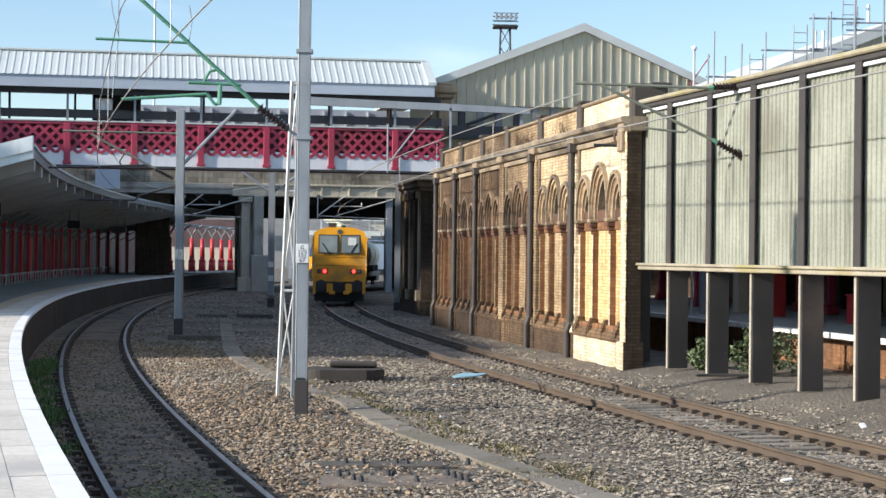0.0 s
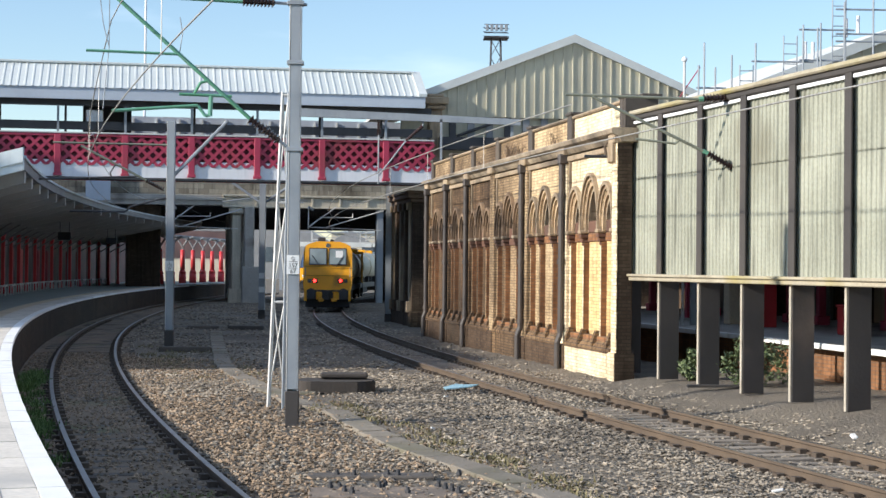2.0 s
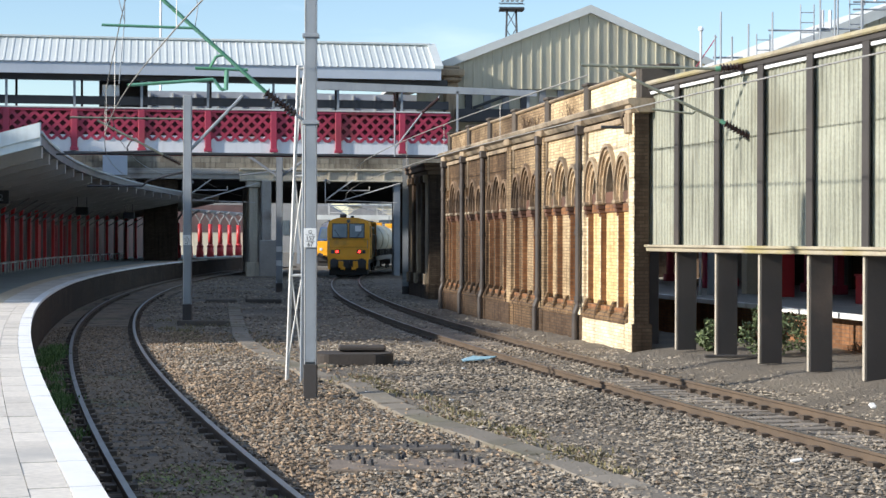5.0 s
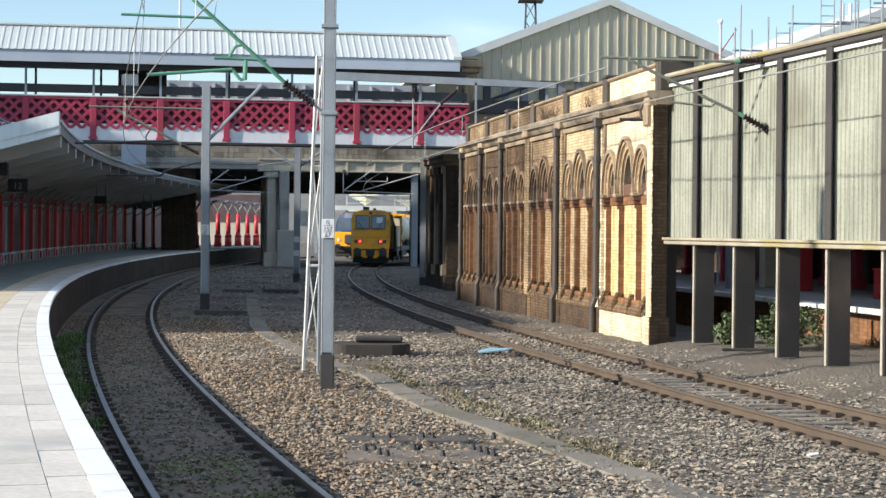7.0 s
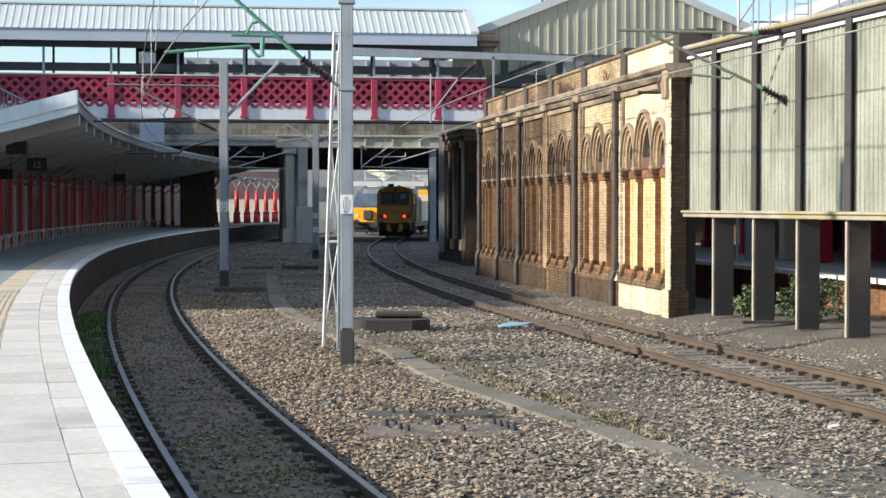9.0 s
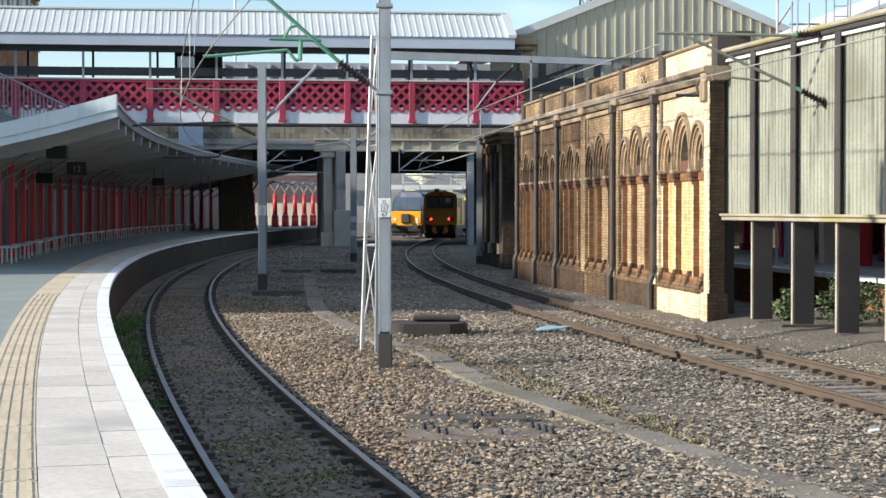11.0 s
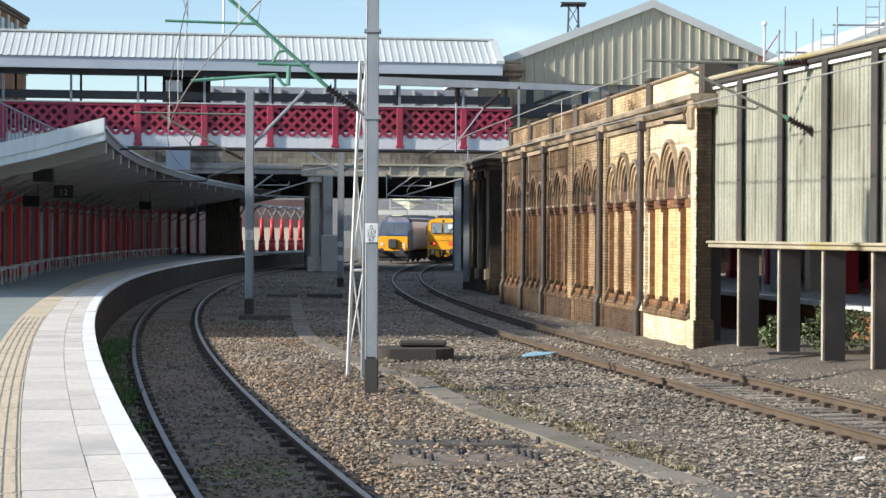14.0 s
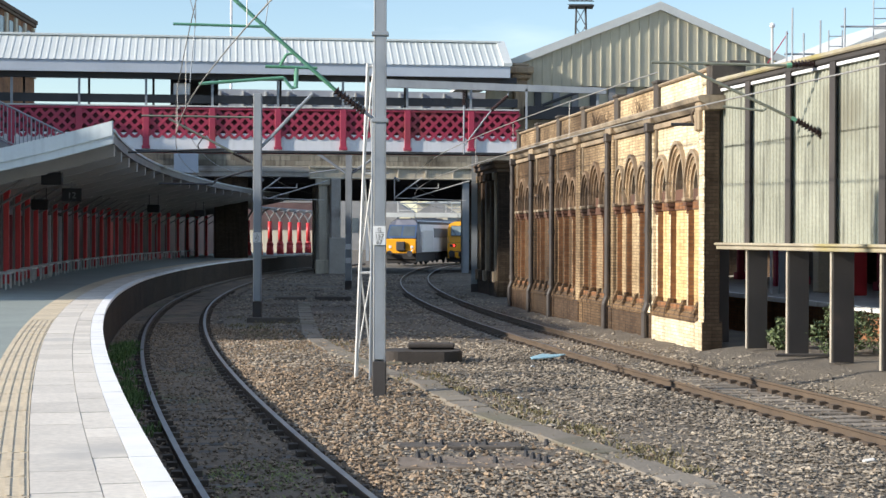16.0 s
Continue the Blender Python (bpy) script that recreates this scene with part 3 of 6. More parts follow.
def brick_wall():
    w = thing("wall_east", "soot-stained yellow brick screen wall with blind arches", "wall", WALL, kind="structure")
    x0, x1 = PIERS[0], PIERS[-1] + 0.55
    part("wall_core", boxes((x0 + 0.5, -0.44, -0.3, x1, -0.32, 5.30)), M["wall_brick"], w)
    # near-black against the cream front: the unlit side put into the colour
    part("end_pier", boxes((x0 - 0.05, -0.26, 0.4, x0 + 0.03, 0.06, 5.12), (x0 - 0.12, -0.32, -0.3, x0 + 0.0, 0.12, 0.56)), M["wall_black"], w, "sooty brick end of the wall, darkened as its unlit side")
    for i in range(6):
        a, b = PIERS[i] + (0.36 if i == 0 else 0.30), PIERS[i + 1] - 0.25
        wd = b - a
        sooty = M["wall_brick"] if i < 3 else M["wall_dark"]
        cs = [(a + wd * 0.165, wd * 0.27), (a + wd * 0.5, wd * 0.35), (a + wd * 0.835, wd * 0.27)]
        if i > 3:
            cs = [(a + wd * 0.22, wd * 0.26), (a + wd * 0.60, wd * 0.36), (a + wd * 0.9, wd * 0.14)]
        spring = 3.30
        # recessed field above and round the arches
        bm = bmesh.new()
        spandrel(bm, a, b, 5.02, cs, -0.32, -0.02, spring)
        part("arcade_face", bm, M["wall_cream"] if i == 0 else M["wall_pale"] if i == 1 else M["wall_mid"] if i == 2 else sooty, w)
        # mullions and window backs
        xs = [a] + [v for cx, ww in cs for v in (cx - ww / 2, cx + ww / 2)] + [b]
        for j in range(0, 8, 2):
            if xs[j + 1] - xs[j] > 0.03:
                part("mullion", boxes((xs[j], -0.32, 0.78, xs[j + 1], -0.02, spring), bev=0.02), M["wall_cream"] if i == 0 else M["wall_mid"] if j % 4 and i < 4 else sooty, w)
        for k, (cx, ww) in enumerate(cs):
            part("blind_window", boxes((cx - ww / 2, -0.34, 0.84, cx + ww / 2, -0.16, 3.02)), M["wall_panel"] if i == 0 else M["wall_pale"] if i == 1 else M["wall_mid"] if k == 1 and i < 3 else sooty, w)
            part("arch_tympanum", boxes((cx - ww / 2, -0.335, 3.20, cx + ww / 2, -0.27, spring + ww * 0.82)), M["recess"], w, "sooty arch recess, its shade deepened in the colour")
            part("recess_sill", boxes((cx - ww / 2, -0.33, 3.22, cx + ww / 2, -0.10, 3.50), bev=0.03), M["soot_red"], w, "stained red-brown block in the arch foot")
            # stepped orders of the arch, each deeper than the last
            for tw, ins, ya, yb, mt in ((0.055, -0.10, -0.10, 0.075, "hood"), (0.10, 0.0, -0.16, 0.02, "arch"), (0.075, 0.16, -0.22, -0.04, "arch"), (0.06, 0.28, -0.29, -0.10, "hood")):
                if ww - ins < 0.2:
                    continue
                bm = bmesh.new()
                arch_ring(bm, cx, ww - ins, spring + 0.02, tw, ya, yb, n=14)
                for sx in (-1, 1):
                    xa = cx + sx * (ww - ins) / 2
                    box(bm, min(xa, xa + sx * tw), ya, 3.24, max(xa, xa + sx * tw), yb, spring + 0.03)
                mm = (M["arch_stone"] if mt == "arch" else M["stone_trim"]) if i < 2 else M["arch_sooty"]
                part("arch_hood" if mt == "hood" else "arch_order", bm, mm, w, "stained moulded brick arch order")
            # only the far reveal is faced red: its shade is put into the colour
            part("reveal", boxes((cx + ww / 2 - 0.02, -0.17, 0.85, cx + ww / 2 + 0.004, -0.03, 3.0)), M["wall_red"], w, "red brick reveal with its shade put into the colour")
            part("window_sill", boxes((cx - ww / 2 - 0.03, -0.33, 0.74, cx + ww / 2 + 0.03, 0.0, 0.86), bev=0.02), M["wall_red"], w, "red brick sill")
        # corbel band with column capitals
        part("corbel_band", boxes((a, -0.33, 3.02, b, -0.12, 3.22), bev=0.015), M["wall_red"] if i < 2 else M["soot_red"], w, "red-brown brick band")
        for j in range(0, 8, 2):
            cx = (xs[j] + xs[j + 1]) / 2
            hw = min(0.26, (xs[j + 1] - xs[j]) / 2 + 0.06)
            part("impost", boxes((cx - hw, -0.30, 3.20, cx + hw, 0.09, 3.29), bev=0.02), M["stone_trim"] if i < 2 else M["cornice"], w, "weathered stone impost")
            bm = boxes((cx - hw * 0.85, -0.30, 3.10, cx + hw * 0.85, 0.06, 3.20), (cx - hw * 0.65, -0.30, 3.00, cx + hw * 0.65, 0.03, 3.10), (cx - hw * 0.4, -0.3, 2.92, cx + hw * 0.4, 0.0, 3.00), bev=0.015)
            part("corbel", bm, M["soot_red"], w, "sooty red-brown brick corbel")
        # sloping sill course and plinth
        bm = prism(bmesh.new(), [(-0.32, 0.76), (-0.02, 0.76), (0.12, 0.60), (0.12, 0.52), (-0.32, 0.52)], (0, 1, 0), (0, 0, 1), (a, 0, 0), (wd, 0, 0))
        part("plinth_weathering", bm, sooty, w, "sloped brick plinth course")
        part("plinth", boxes((a, -0.32, -0.3, b, 0.10, 0.52), bev=0.02), M["wall_cream"] if i == 0 else M["wall_sooty"] if i % 2 else sooty, w, "brick plinth")
        for j in range(4):
            xj = a + wd * (0.06 + 0.295 * j)
            part("buttress_foot", prism(bmesh.new(), [(-0.08, 0.98), (0.01, 0.98), (0.11, 0.72), (0.11, 0.62), (-0.08, 0.62)], (0, 1, 0), (0, 0, 1), (xj, 0, 0), (0.16, 0, 0)), sooty, w, "stepped brick foot")
        # raised panel over the arches, frieze and parapet
        part("panel_frame", boxes((a, -0.04, 4.98, b, 0.06, 5.10), (a + 0.10, -0.03, 4.1, a + 0.17, 0.04, 5.0), (b - 0.17, -0.03, 4.1, b - 0.10, 0.04, 5.0), bev=0.012), M["stone_trim"], w)
        part("parapet", boxes((PIERS[i] + 0.2, -0.42, 5.48, PIERS[i + 1] - 0.2, -0.14, 6.02), bev=0.015), M["wall_cream"] if i == 0 else M["wall_pale"] if i < 2 else M["wall_mid"], w, "brick parapet panel")
        part("coping", boxes((PIERS[i] + 0.1, -0.40, 6.02, PIERS[i + 1] - 0.1, -0.07, 6.10), bev=0.03), M["stone_trim"], w, "weathered stone coping")
    for i, s in enumerate(PIERS):
        lo, hi = (s, s + 0.36) if i == 0 else (s - 0.25, s + 0.30)
        ms = M["wall_cream"] if i < 2 else M["wall_mid"] if i in (2, 3) else M["wall_brick"]
        part("pier", boxes((lo, -0.32 if i else -0.24, -0.3, hi, 0.08, 5.20), bev=0.02), ms, w, "brick pier")
        part("pier_plinth", boxes((lo - 0.05, -0.32 if i else -0.24, -0.3, hi + 0.05, 0.15, 0.56), bev=0.03), M["wall_cream"] if i == 0 else M["wall_sooty"], w)
        part("parapet_pier", boxes((lo + 0.06, -0.40, 5.46, hi - 0.06, -0.06, 6.16), (lo + 0.02, -0.44, 6.12, hi - 0.02, -0.02, 6.20), bev=0.02), M["pier_soot"], w, "soot-blackened parapet pier with cap")
        part("cornice_block", boxes((lo - 0.03, -0.3, 5.12, hi + 0.03, 0.17, 5.34), bev=0.03), M["stone_trim"], w)
        if i in (1, 2, 4, 5, 6):
            bm = bmesh.new()
            xx = s - 0.17 if i != 2 else s
            pipe(bm, [(xx, 0.17, 5.15), (xx, 0.17, 0.80), (xx, 0.25, 0.58), (xx, 0.25, -0.15)], 0.075, seg=10)
            for zz in (0.9, 2.5, 4.1):
                tube(bm, (xx, 0.17, zz), (xx, 0.17, zz + 0.12), 0.095, seg=10)
            box(bm, xx - 0.11, 0.03, 4.92, xx + 0.11, 0.26, 5.16, bev=0.03)
            part("drainpipe", bm, M["pipe"], w, "black cast iron drainpipe with hopper")
    # rough quoins at the corner, alternately long and short
    for k in range(16):
        z0 = 0.60 + 0.285 * k
        part("quoin", boxes((x0 - 0.058, 0.062 if k % 2 else 0.05, z0, x0 + 0.16, 0.095, z0 + 0.265), bev=0.015), M["wall_cream"], w)
    # return face takes the soot colour to stand for its shaded side
    part("parapet_return", boxes((x0 - 0.04, -0.85, 5.46, x0 + 0.06, -0.08, 6.12), (x0 - 0.10, -0.92, 6.12, x0 + 0.40, -0.45, 6.22), bev=0.02), M["pier_soot"], w, "return end of the parapet, shade put into its dark colour")
    part("console", boxes((x0 + 0.02, 0.07, 4.70, x0 + 0.12, 0.20, 5.15), (x0 + 0.24, 0.07, 4.70, x0 + 0.34, 0.20, 5.15), bev=0.03), M["stone_trim"], w, "stained corner console")
    part("console_core", boxes((x0 + 0.12, 0.07, 4.78, x0 + 0.24, 0.16, 5.15), bev=0.02), M["wall_red"], w, "red brick core of the console")
    prof = [(-0.36, 5.16), (0.0, 5.16), (0.05, 5.22), (0.08, 5.27), (0.22, 5.34), (0.25, 5.42), (0.20, 5.46), (-0.36, 5.46)]
    part("cornice", prism(bmesh.new(), prof, (0, 1, 0), (0, 0, 1), (x0 - 0.15, 0, 0), (x1 - x0 + 0.2, 0, 0)), M["cornice"], w, "stained moulded stone cornice")
    # darker far wing of the same wall beyond the footbridge stair
    f = thing("wall_northeast", "sooty brick wall with narrow pilasters beyond the footbridge, darkened for shade", "wall", pose(0.88, 70.0, 0, 0, 0, 98.57), kind="structure")
    # brick colour carries shade as well as soot
    part("wall_core", boxes((0, -2.2, -0.3, 5.4, -0.25, 5.4)), M["wall_black"], f)
    part("end_wall", boxes((-0.25, -2.3, -0.3, 0.0, 0.0, 5.4)), M["wall_black"], f, "sooty brick end wall, darkened for shade")
    part("cornice", boxes((-0.45, -2.4, 5.22, 5.5, 0.22, 5.40), (-0.35, -2.35, 5.05, 5.45, 0.10, 5.22), (-0.50, -2.45, 5.4, 5.5, 0.27, 5.52), bev=0.03), M["soot"], f)
    part("plinth", boxes((-0.35, -2.35, -0.3, 5.4, 0.06, 0.55), bev=0.03), M["wall_black"], f)
    for k in range(5):
        xk = 0.15 + k * 1.2
        part("pilaster", boxes((xk, -0.25, 0.5, xk + 0.32, 0.05, 5.05), (xk - 0.06, -0.25, 0.5, xk + 0.38, 0.16, 0.95), (xk - 0.06, -0.25, 4.75, xk + 0.38, 0.14, 5.05), bev=0.02), M["stone_trim"] if k % 2 == 0 else M["wall_sooty"], f, "stained brick pilaster")


# ---------- hoarding on posts ----------
HOARD = pose(5.32, 36.85, 0.091, 0, 0, math.degrees(math.atan2(-0.973, 0.231))) @ Matrix.Diagonal((0.962, 0.962, 0.962, 1))


def corrugated(bm, x0, x1, z0, z1, y, pitch=0.16, depth=0.03, zt=None, flat=0.5):
    """A ribbed sheet in the plane y, with ribs running upward; zt(x) may give its upper edge."""
    n = max(1, int(round((x1 - x0) / pitch)))
    p = (x1 - x0) / n
    pts = []
    for i in range(n):
        xx = x0 + i * p
        e = (1 - flat) * 0.16
        pts += [(xx, 0), (xx + p * flat, 0), (xx + p * (flat + e), depth), (xx + p * (1 - e), depth)]
    pts.append((x1, 0))
    lo = [bm.verts.new((x, y - d, z0)) for x, d in pts]
    hi = [bm.verts.new((x, y - d, zt(x) if zt else z1)) for x, d in pts]
    for i in range(len(pts) - 1):
        bm.faces.new((lo[i], lo[i + 1], hi[i + 1], hi[i]))


def hoarding():
    h = thing("hoarding", "weathered corrugated sheet screen raised on dark steel posts", "screen wall", HOARD, kind="structure")
    # local x runs towards the camera, local y away from the track side
    S = [-0.54, 1.66, 3.78, 5.84, 7.90, 9.96, 12.02, 14.08]
    for i, s in enumerate(S):
        part("upper_post", boxes((s - 0.02, -0.10, 2.24, s + 0.03, 0.22, 5.84), (s - 0.02, -0.12, 2.24, s + 0.22, -0.085, 5.84), bev=0.006), M["post"], h, "dark steel upright")
        part("lower_post", boxes((s - 0.02, -0.04, 0.0, s + 0.03, 0.40, 2.16), bev=0.006), M["post"], h, "dark grey steel post")
        part("post_flange", boxes((s - 0.05, -0.075, 0.0, s + 0.02, -0.045, 2.16), bev=0.006), M["post_sunlit"], h, "post flange, its sunlit edge put into the pale colour")
        if i < len(S) - 1:
            a, b = s + 0.04, S[i + 1] - 0.03
            z = 2.27
            for zt in (3.22, 4.40, 5.68):
                bm = bmesh.new()
                corrugated(bm, a, b, z, zt + 0.04, 0.02 - 0.004 * (zt > 4), pitch=0.17, depth=0.022)
                part("corrugated_sheet", bm, M["hoard"], h)
                z = zt
            # white strip stands in for light along the sheet tops
            part("head_flashing", boxes((a, -0.08, 5.67, b, 0.02, 5.73)), M["white_paint"], h, "white strip painted for the light under the capping")
    part("ledge", boxes((S[0] - 0.15, -0.22, 2.22, S[-1], 0.25, 2.28), (S[0] - 0.15, -0.17, 2.13, S[-1], 0.2, 2.22), bev=0.015), M["ledge"], h, "mossy timber ledge")
    # dark post colour stands for the shade below the capping
    part("capping_board", boxes((S[0] - 0.2, -0.13, 5.75, S[-1], 0.3, 5.86), bev=0.02), M["post"], h, "board under the capping, underside shade put into its colour")
    part("capping", boxes((S[0] - 0.2, -0.20, 5.86, S[-1], 0.38, 5.96), bev=0.03), M["ledge"], h, "weathered timber capping")


# ---------- bridges ----------
BRIDGE = pose(0, 68, 0, 0, 0, 8.57)
BP = [-0.2 - 2.57 * i for i in range(-1, 13)]


def footbridge():
    b = thing("footbridge", "red and white lattice footbridge with pale corrugated roof", "footbridge", BRIDGE)
    xl, xr = BP[-1], 1.75
    part("girder", boxes((xl, 0.0, 5.76, xr, 0.12, 6.42), bev=0.01), M["white_paint"], b, "white steel girder")
    part("bottom_flange", boxes((xl, -0.12, 5.68, xr, 0.3, 5.76)), M["dark_steel"], b)
    part("far_girder", boxes((xl, 2.7, 5.76, xr, 2.82, 7.35)), M["red_paint"], b)
    part("deck", boxes((xl, 0.12, 5.78, xr, 2.7, 5.95)), M["soffit"], b)
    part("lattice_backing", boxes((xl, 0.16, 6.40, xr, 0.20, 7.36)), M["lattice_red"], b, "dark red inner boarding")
    part("top_rail", boxes((xl, -0.07, 7.34, xr, 0.22, 7.44), bev=0.01), M["red_paint"], b)
    part("rail_cap", boxes((xl, -0.10, 7.44, xr, 0.25, 7.50), bev=0.01), M["trim_pale"], b)
    part("dark_rail", boxes((xl, 0.35, 7.62, xr, 0.42, 7.95)), M["dark_steel"], b, "dark wind board")
    H0, H1, pt = 6.22, 7.36, 0.428
    for i in range(len(BP) - 1):
        xb, xa = BP[i], BP[i + 1]
        if xa > xr:
            continue
        xb = min(xb, xr)
        bm = bmesh.new()
        for sgn, y in ((1, 0.0), (-1, 0.006)):
            k = -4
            while k * pt < (BP[i] - xa) + 2:
                o = xa + k * pt
                # a bar leaning by 45 degrees, cut at the bay's ends
                t0, t1 = 0.0, H1 - H0
                if sgn > 0:
                    t0, t1 = max(t0, xa - o), min(t1, xb - o)
                    ends = (o + t0, H0 + t0), (o + t1, H0 + t1)
                else:
                    t0, t1 = max(t0, o - xb), min(t1, o - xa)
                    ends = (o - t0, H0 + t0), (o - t1, H0 + t1)
                k += 1
                if t1 - t0 < 0.06:
                    continue
                w_ = 0.084
                (ax, az), (bx, bz) = ends
                q = [(ax - w_, az), (ax + w_, az), (bx + w_, bz), (bx - w_, bz)]
                lo = [bm.verts.new((x, y, z)) for x, z in q]
                hi = [bm.verts.new((x, y - 0.03, z)) for x, z in q]
                bm.faces.new(hi)
                for j in range(4):
                    bm.faces.new((lo[j], lo[(j + 1) % 4], hi[(j + 1) % 4], hi[j]))
        bmesh.ops.recalc_face_normals(bm, faces=bm.faces)
        part("lattice_panel", bm, M["red_paint"], b, "red riveted lattice panel")
    for x in BP:
        if x < xr:
            part("lattice_post", boxes((x - 0.12, -0.10, 5.85, x + 0.12, -0.035, 7.40), (x - 0.16, -0.13, 5.80, x + 0.16, -0.03, 5.92), bev=0.012), M["red_paint"], b, "red lattice post")
            part("roof_post", boxes((x - 0.045, 0.05, 7.5, x + 0.045, 0.14, 8.9)), M["galv"], b)
            part("rear_post", boxes((x + 0.14, 2.6, 7.3, x + 0.23, 2.69, 8.9)), M["dark_steel"], b)
    part("eaves_beam", boxes((xl, 0.0, 8.55, xr - 0.1, 0.2, 8.78)), M["dark_steel"], b)
    part("fascia", boxes((xl, -0.35, 8.74, xr - 0.42, -0.27, 9.24), bev=0.01), M["fascia_grey"], b, "pale grey roof fascia")
    part("roof_soffit", boxes((xl, -0.27, 8.78, xr - 0.42, 3.0, 8.84)), M["soffit"], b)
    bm = bmesh.new()
    corrugated(bm, xl, xr - 0.62, 0, 1, 0, pitch=0.28, depth=0.022, flat=0.7)
    for v in bm.verts:
        up, d = v.co.z, v.co.y
        v.co = Vector((v.co.x, -0.40 + up * 1.9, 9.20 + up * 1.14 - d * 1.0))
    part("roof_sheet", bm, M["roof_white"], b, "pale corrugated roof sheeting")
    bm = bmesh.new()
    bm.faces.new([bm.verts.new(v) for v in ((xl, 1.5, 10.34), (xr - 0.62, 1.5, 10.34), (xr - 0.6, 3.4, 9.24), (xl, 3.4, 9.24))])
    part("rear_roof", bm, M["roof_white"], b)
    part("ridge", boxes((xl, 1.35, 10.32, xr - 0.58, 1.65, 10.41), bev=0.02), M["roof_white"], b)
    part("verge", prism(bmesh.new(), [(-0.42, 9.20), (-0.42, 9.32), (1.5, 10.42), (1.5, 10.30)], (0, 1, 0), (0, 0, 1), (xr - 0.7, 0, 0), (0.34, 0, 0)), M["roof_white"], b)
    # grey panelled block behind the walkway
    part("rear_wall", boxes((-10.3, 4.8, 7.2, xr, 5.1, 8.58)), M["fascia_grey"], b, "grey panelled wall behind the walkway")
    for k in range(13):
        part("panel_rib", boxes((-10.2 + k * 0.95, 4.74, 7.2, -10.13 + k * 0.95, 4.8, 8.5)), M["trim_pale"], b)
    part("stair_head", boxes((-12.2, 3.2, 7.2, -10.3, 4.2, 8.8)), M["dark_steel"], b, "dark stair head wall")


def road_bridge():
    r = thing("road_bridge", "stone-faced road bridge on cream beams over the tracks", "bridge", pose(0, 115, -0.156, 0, 0, 8.57) @ Matrix.Diagonal((1.065, 1, 1.065, 1)))
    part("parapet_wall", boxes((-40, 0.0, 6.75, 9, 0.5, 9.2)), M["wall_block"], r, "grey-brown block parapet wall")
    part("deck", boxes((-40, 0.5, 6.1, 9, 18.0, 6.9)), M["dark_steel"], r, "dark deck underside")
    part("edge_beam", boxes((-10.6, -0.25, 6.05, -0.2, 0.35, 6.75), (-10.6, -0.4, 6.66, -0.2, 0.4, 6.80), (-10.6, -0.38, 5.98, -0.2, 0.4, 6.08), bev=0.02), M["cream_beam"], r, "cream painted plate girder")
    part("pale_panel", boxes((-19.0, -0.35, 6.3, -17.5, 0.0, 8.7), (-19.06, -0.4, 8.6, -17.44, 0.0, 8.75), bev=0.02), M["fascia_grey"], r, "pale blue-grey panel on the bridge face")
    for k in range(6):
        part("stiffener", boxes((-10.3 + k * 1.75, -0.36, 6.08, -10.2 + k * 1.75, -0.25, 6.68)), M["cream_beam"], r)
    part("left_beam", boxes((-40, -0.2, 6.1, -10.6, 0.4, 6.75), (-40, -0.3, 6.4, -10.6, -0.2, 6.6), bev=0.02), M["concrete"], r)
    part("rear_girder", boxes((-40, 16.4, 4.95, 9, 17.0, 6.2)), M["dark_steel"], r, "dark rear girder")
    for k in range(6):
        part("cross_girder", boxes((-40, 2.2 + 2.3 * k, 5.75, 9, 2.4 + 2.3 * k, 6.1)), M["dark_steel"], r)
    part("pier", boxes((-10.0, -0.1, -0.3, -9.45, 0.6, 6.0), (-10.2, -0.3, -0.3, -9.3, 0.8, 0.9), (-10.2, -0.3, 5.6, -9.3, 0.8, 6.0), bev=0.04), M["cream_beam"], r, "cream painted column")
    part("pier", boxes((-9.25, -0.6, -0.3, -8.65, 0.4, 6.0), (-9.4, -0.8, -0.3, -8.35, 0.5, 2.3), bev=0.05), M["concrete"], r, "weathered concrete column")
    for k in range(3):
        part("pier", boxes((-9.8, 3.5 + 3.9 * k, -0.3, -8.9, 4.3 + 3.9 * k, 6.1), bev=0.05), M["concrete"], r)
    part("steel_column", boxes((-0.85, -0.1, -0.3, -0.45, 0.02, 6.0), (-0.85, 0.4, -0.3, -0.45, 0.52, 6.0), (-0.70, 0.0, -0.3, -0.60, 0.42, 6.0), bev=0.008), M["galv"], r, "grey steel column")
    part("platform_pier", boxes((-16.5, 0.6, -0.3, -14.4, 8.0, 6.1), bev=0.04), M["wall_black"], r, "dark pier standing on the platform")
    part("abutment", boxes((0.9, 0.4, -0.3, 9, 14.0, 6.2)), M["wall_sooty"], r)


def gable_roof(name, label, at, w, depth, eave, peak, x_peak, z0, verge=0.28):
    g = thing(name, label, "shed", at)
    zt = lambda x: eave + (peak - eave) * (1 - abs(x - x_peak) / (x_peak if x < x_peak else w - x_peak))
    for a, b in ((0, x_peak), (x_peak, w)):
        bm = bmesh.new()
        corrugated(bm, a, b, z0, 1, 0, pitch=0.42, depth=0.035, zt=zt, flat=0.84)
        part("gable_cladding", bm, M["clad"], g, "beige ribbed cladding")
        s = Vector((b - a, 0, zt(b - 1e-6) - zt(a + 1e-6)))
        ea, eb = (a, zt(a + 1e-6)), (b, zt(b - 1e-6))
        part("verge", prism(bmesh.new(), [(ea[0], ea[1] - verge), (eb[0], eb[1] - verge), (eb[0], eb[1] + 0.06), (ea[0], ea[1] + 0.06)], (1, 0, 0), (0, 0, 1), (0, -0.16, 0), (0, 0.14, 0)), M["trim_pale"], g, "pale verge flashing")
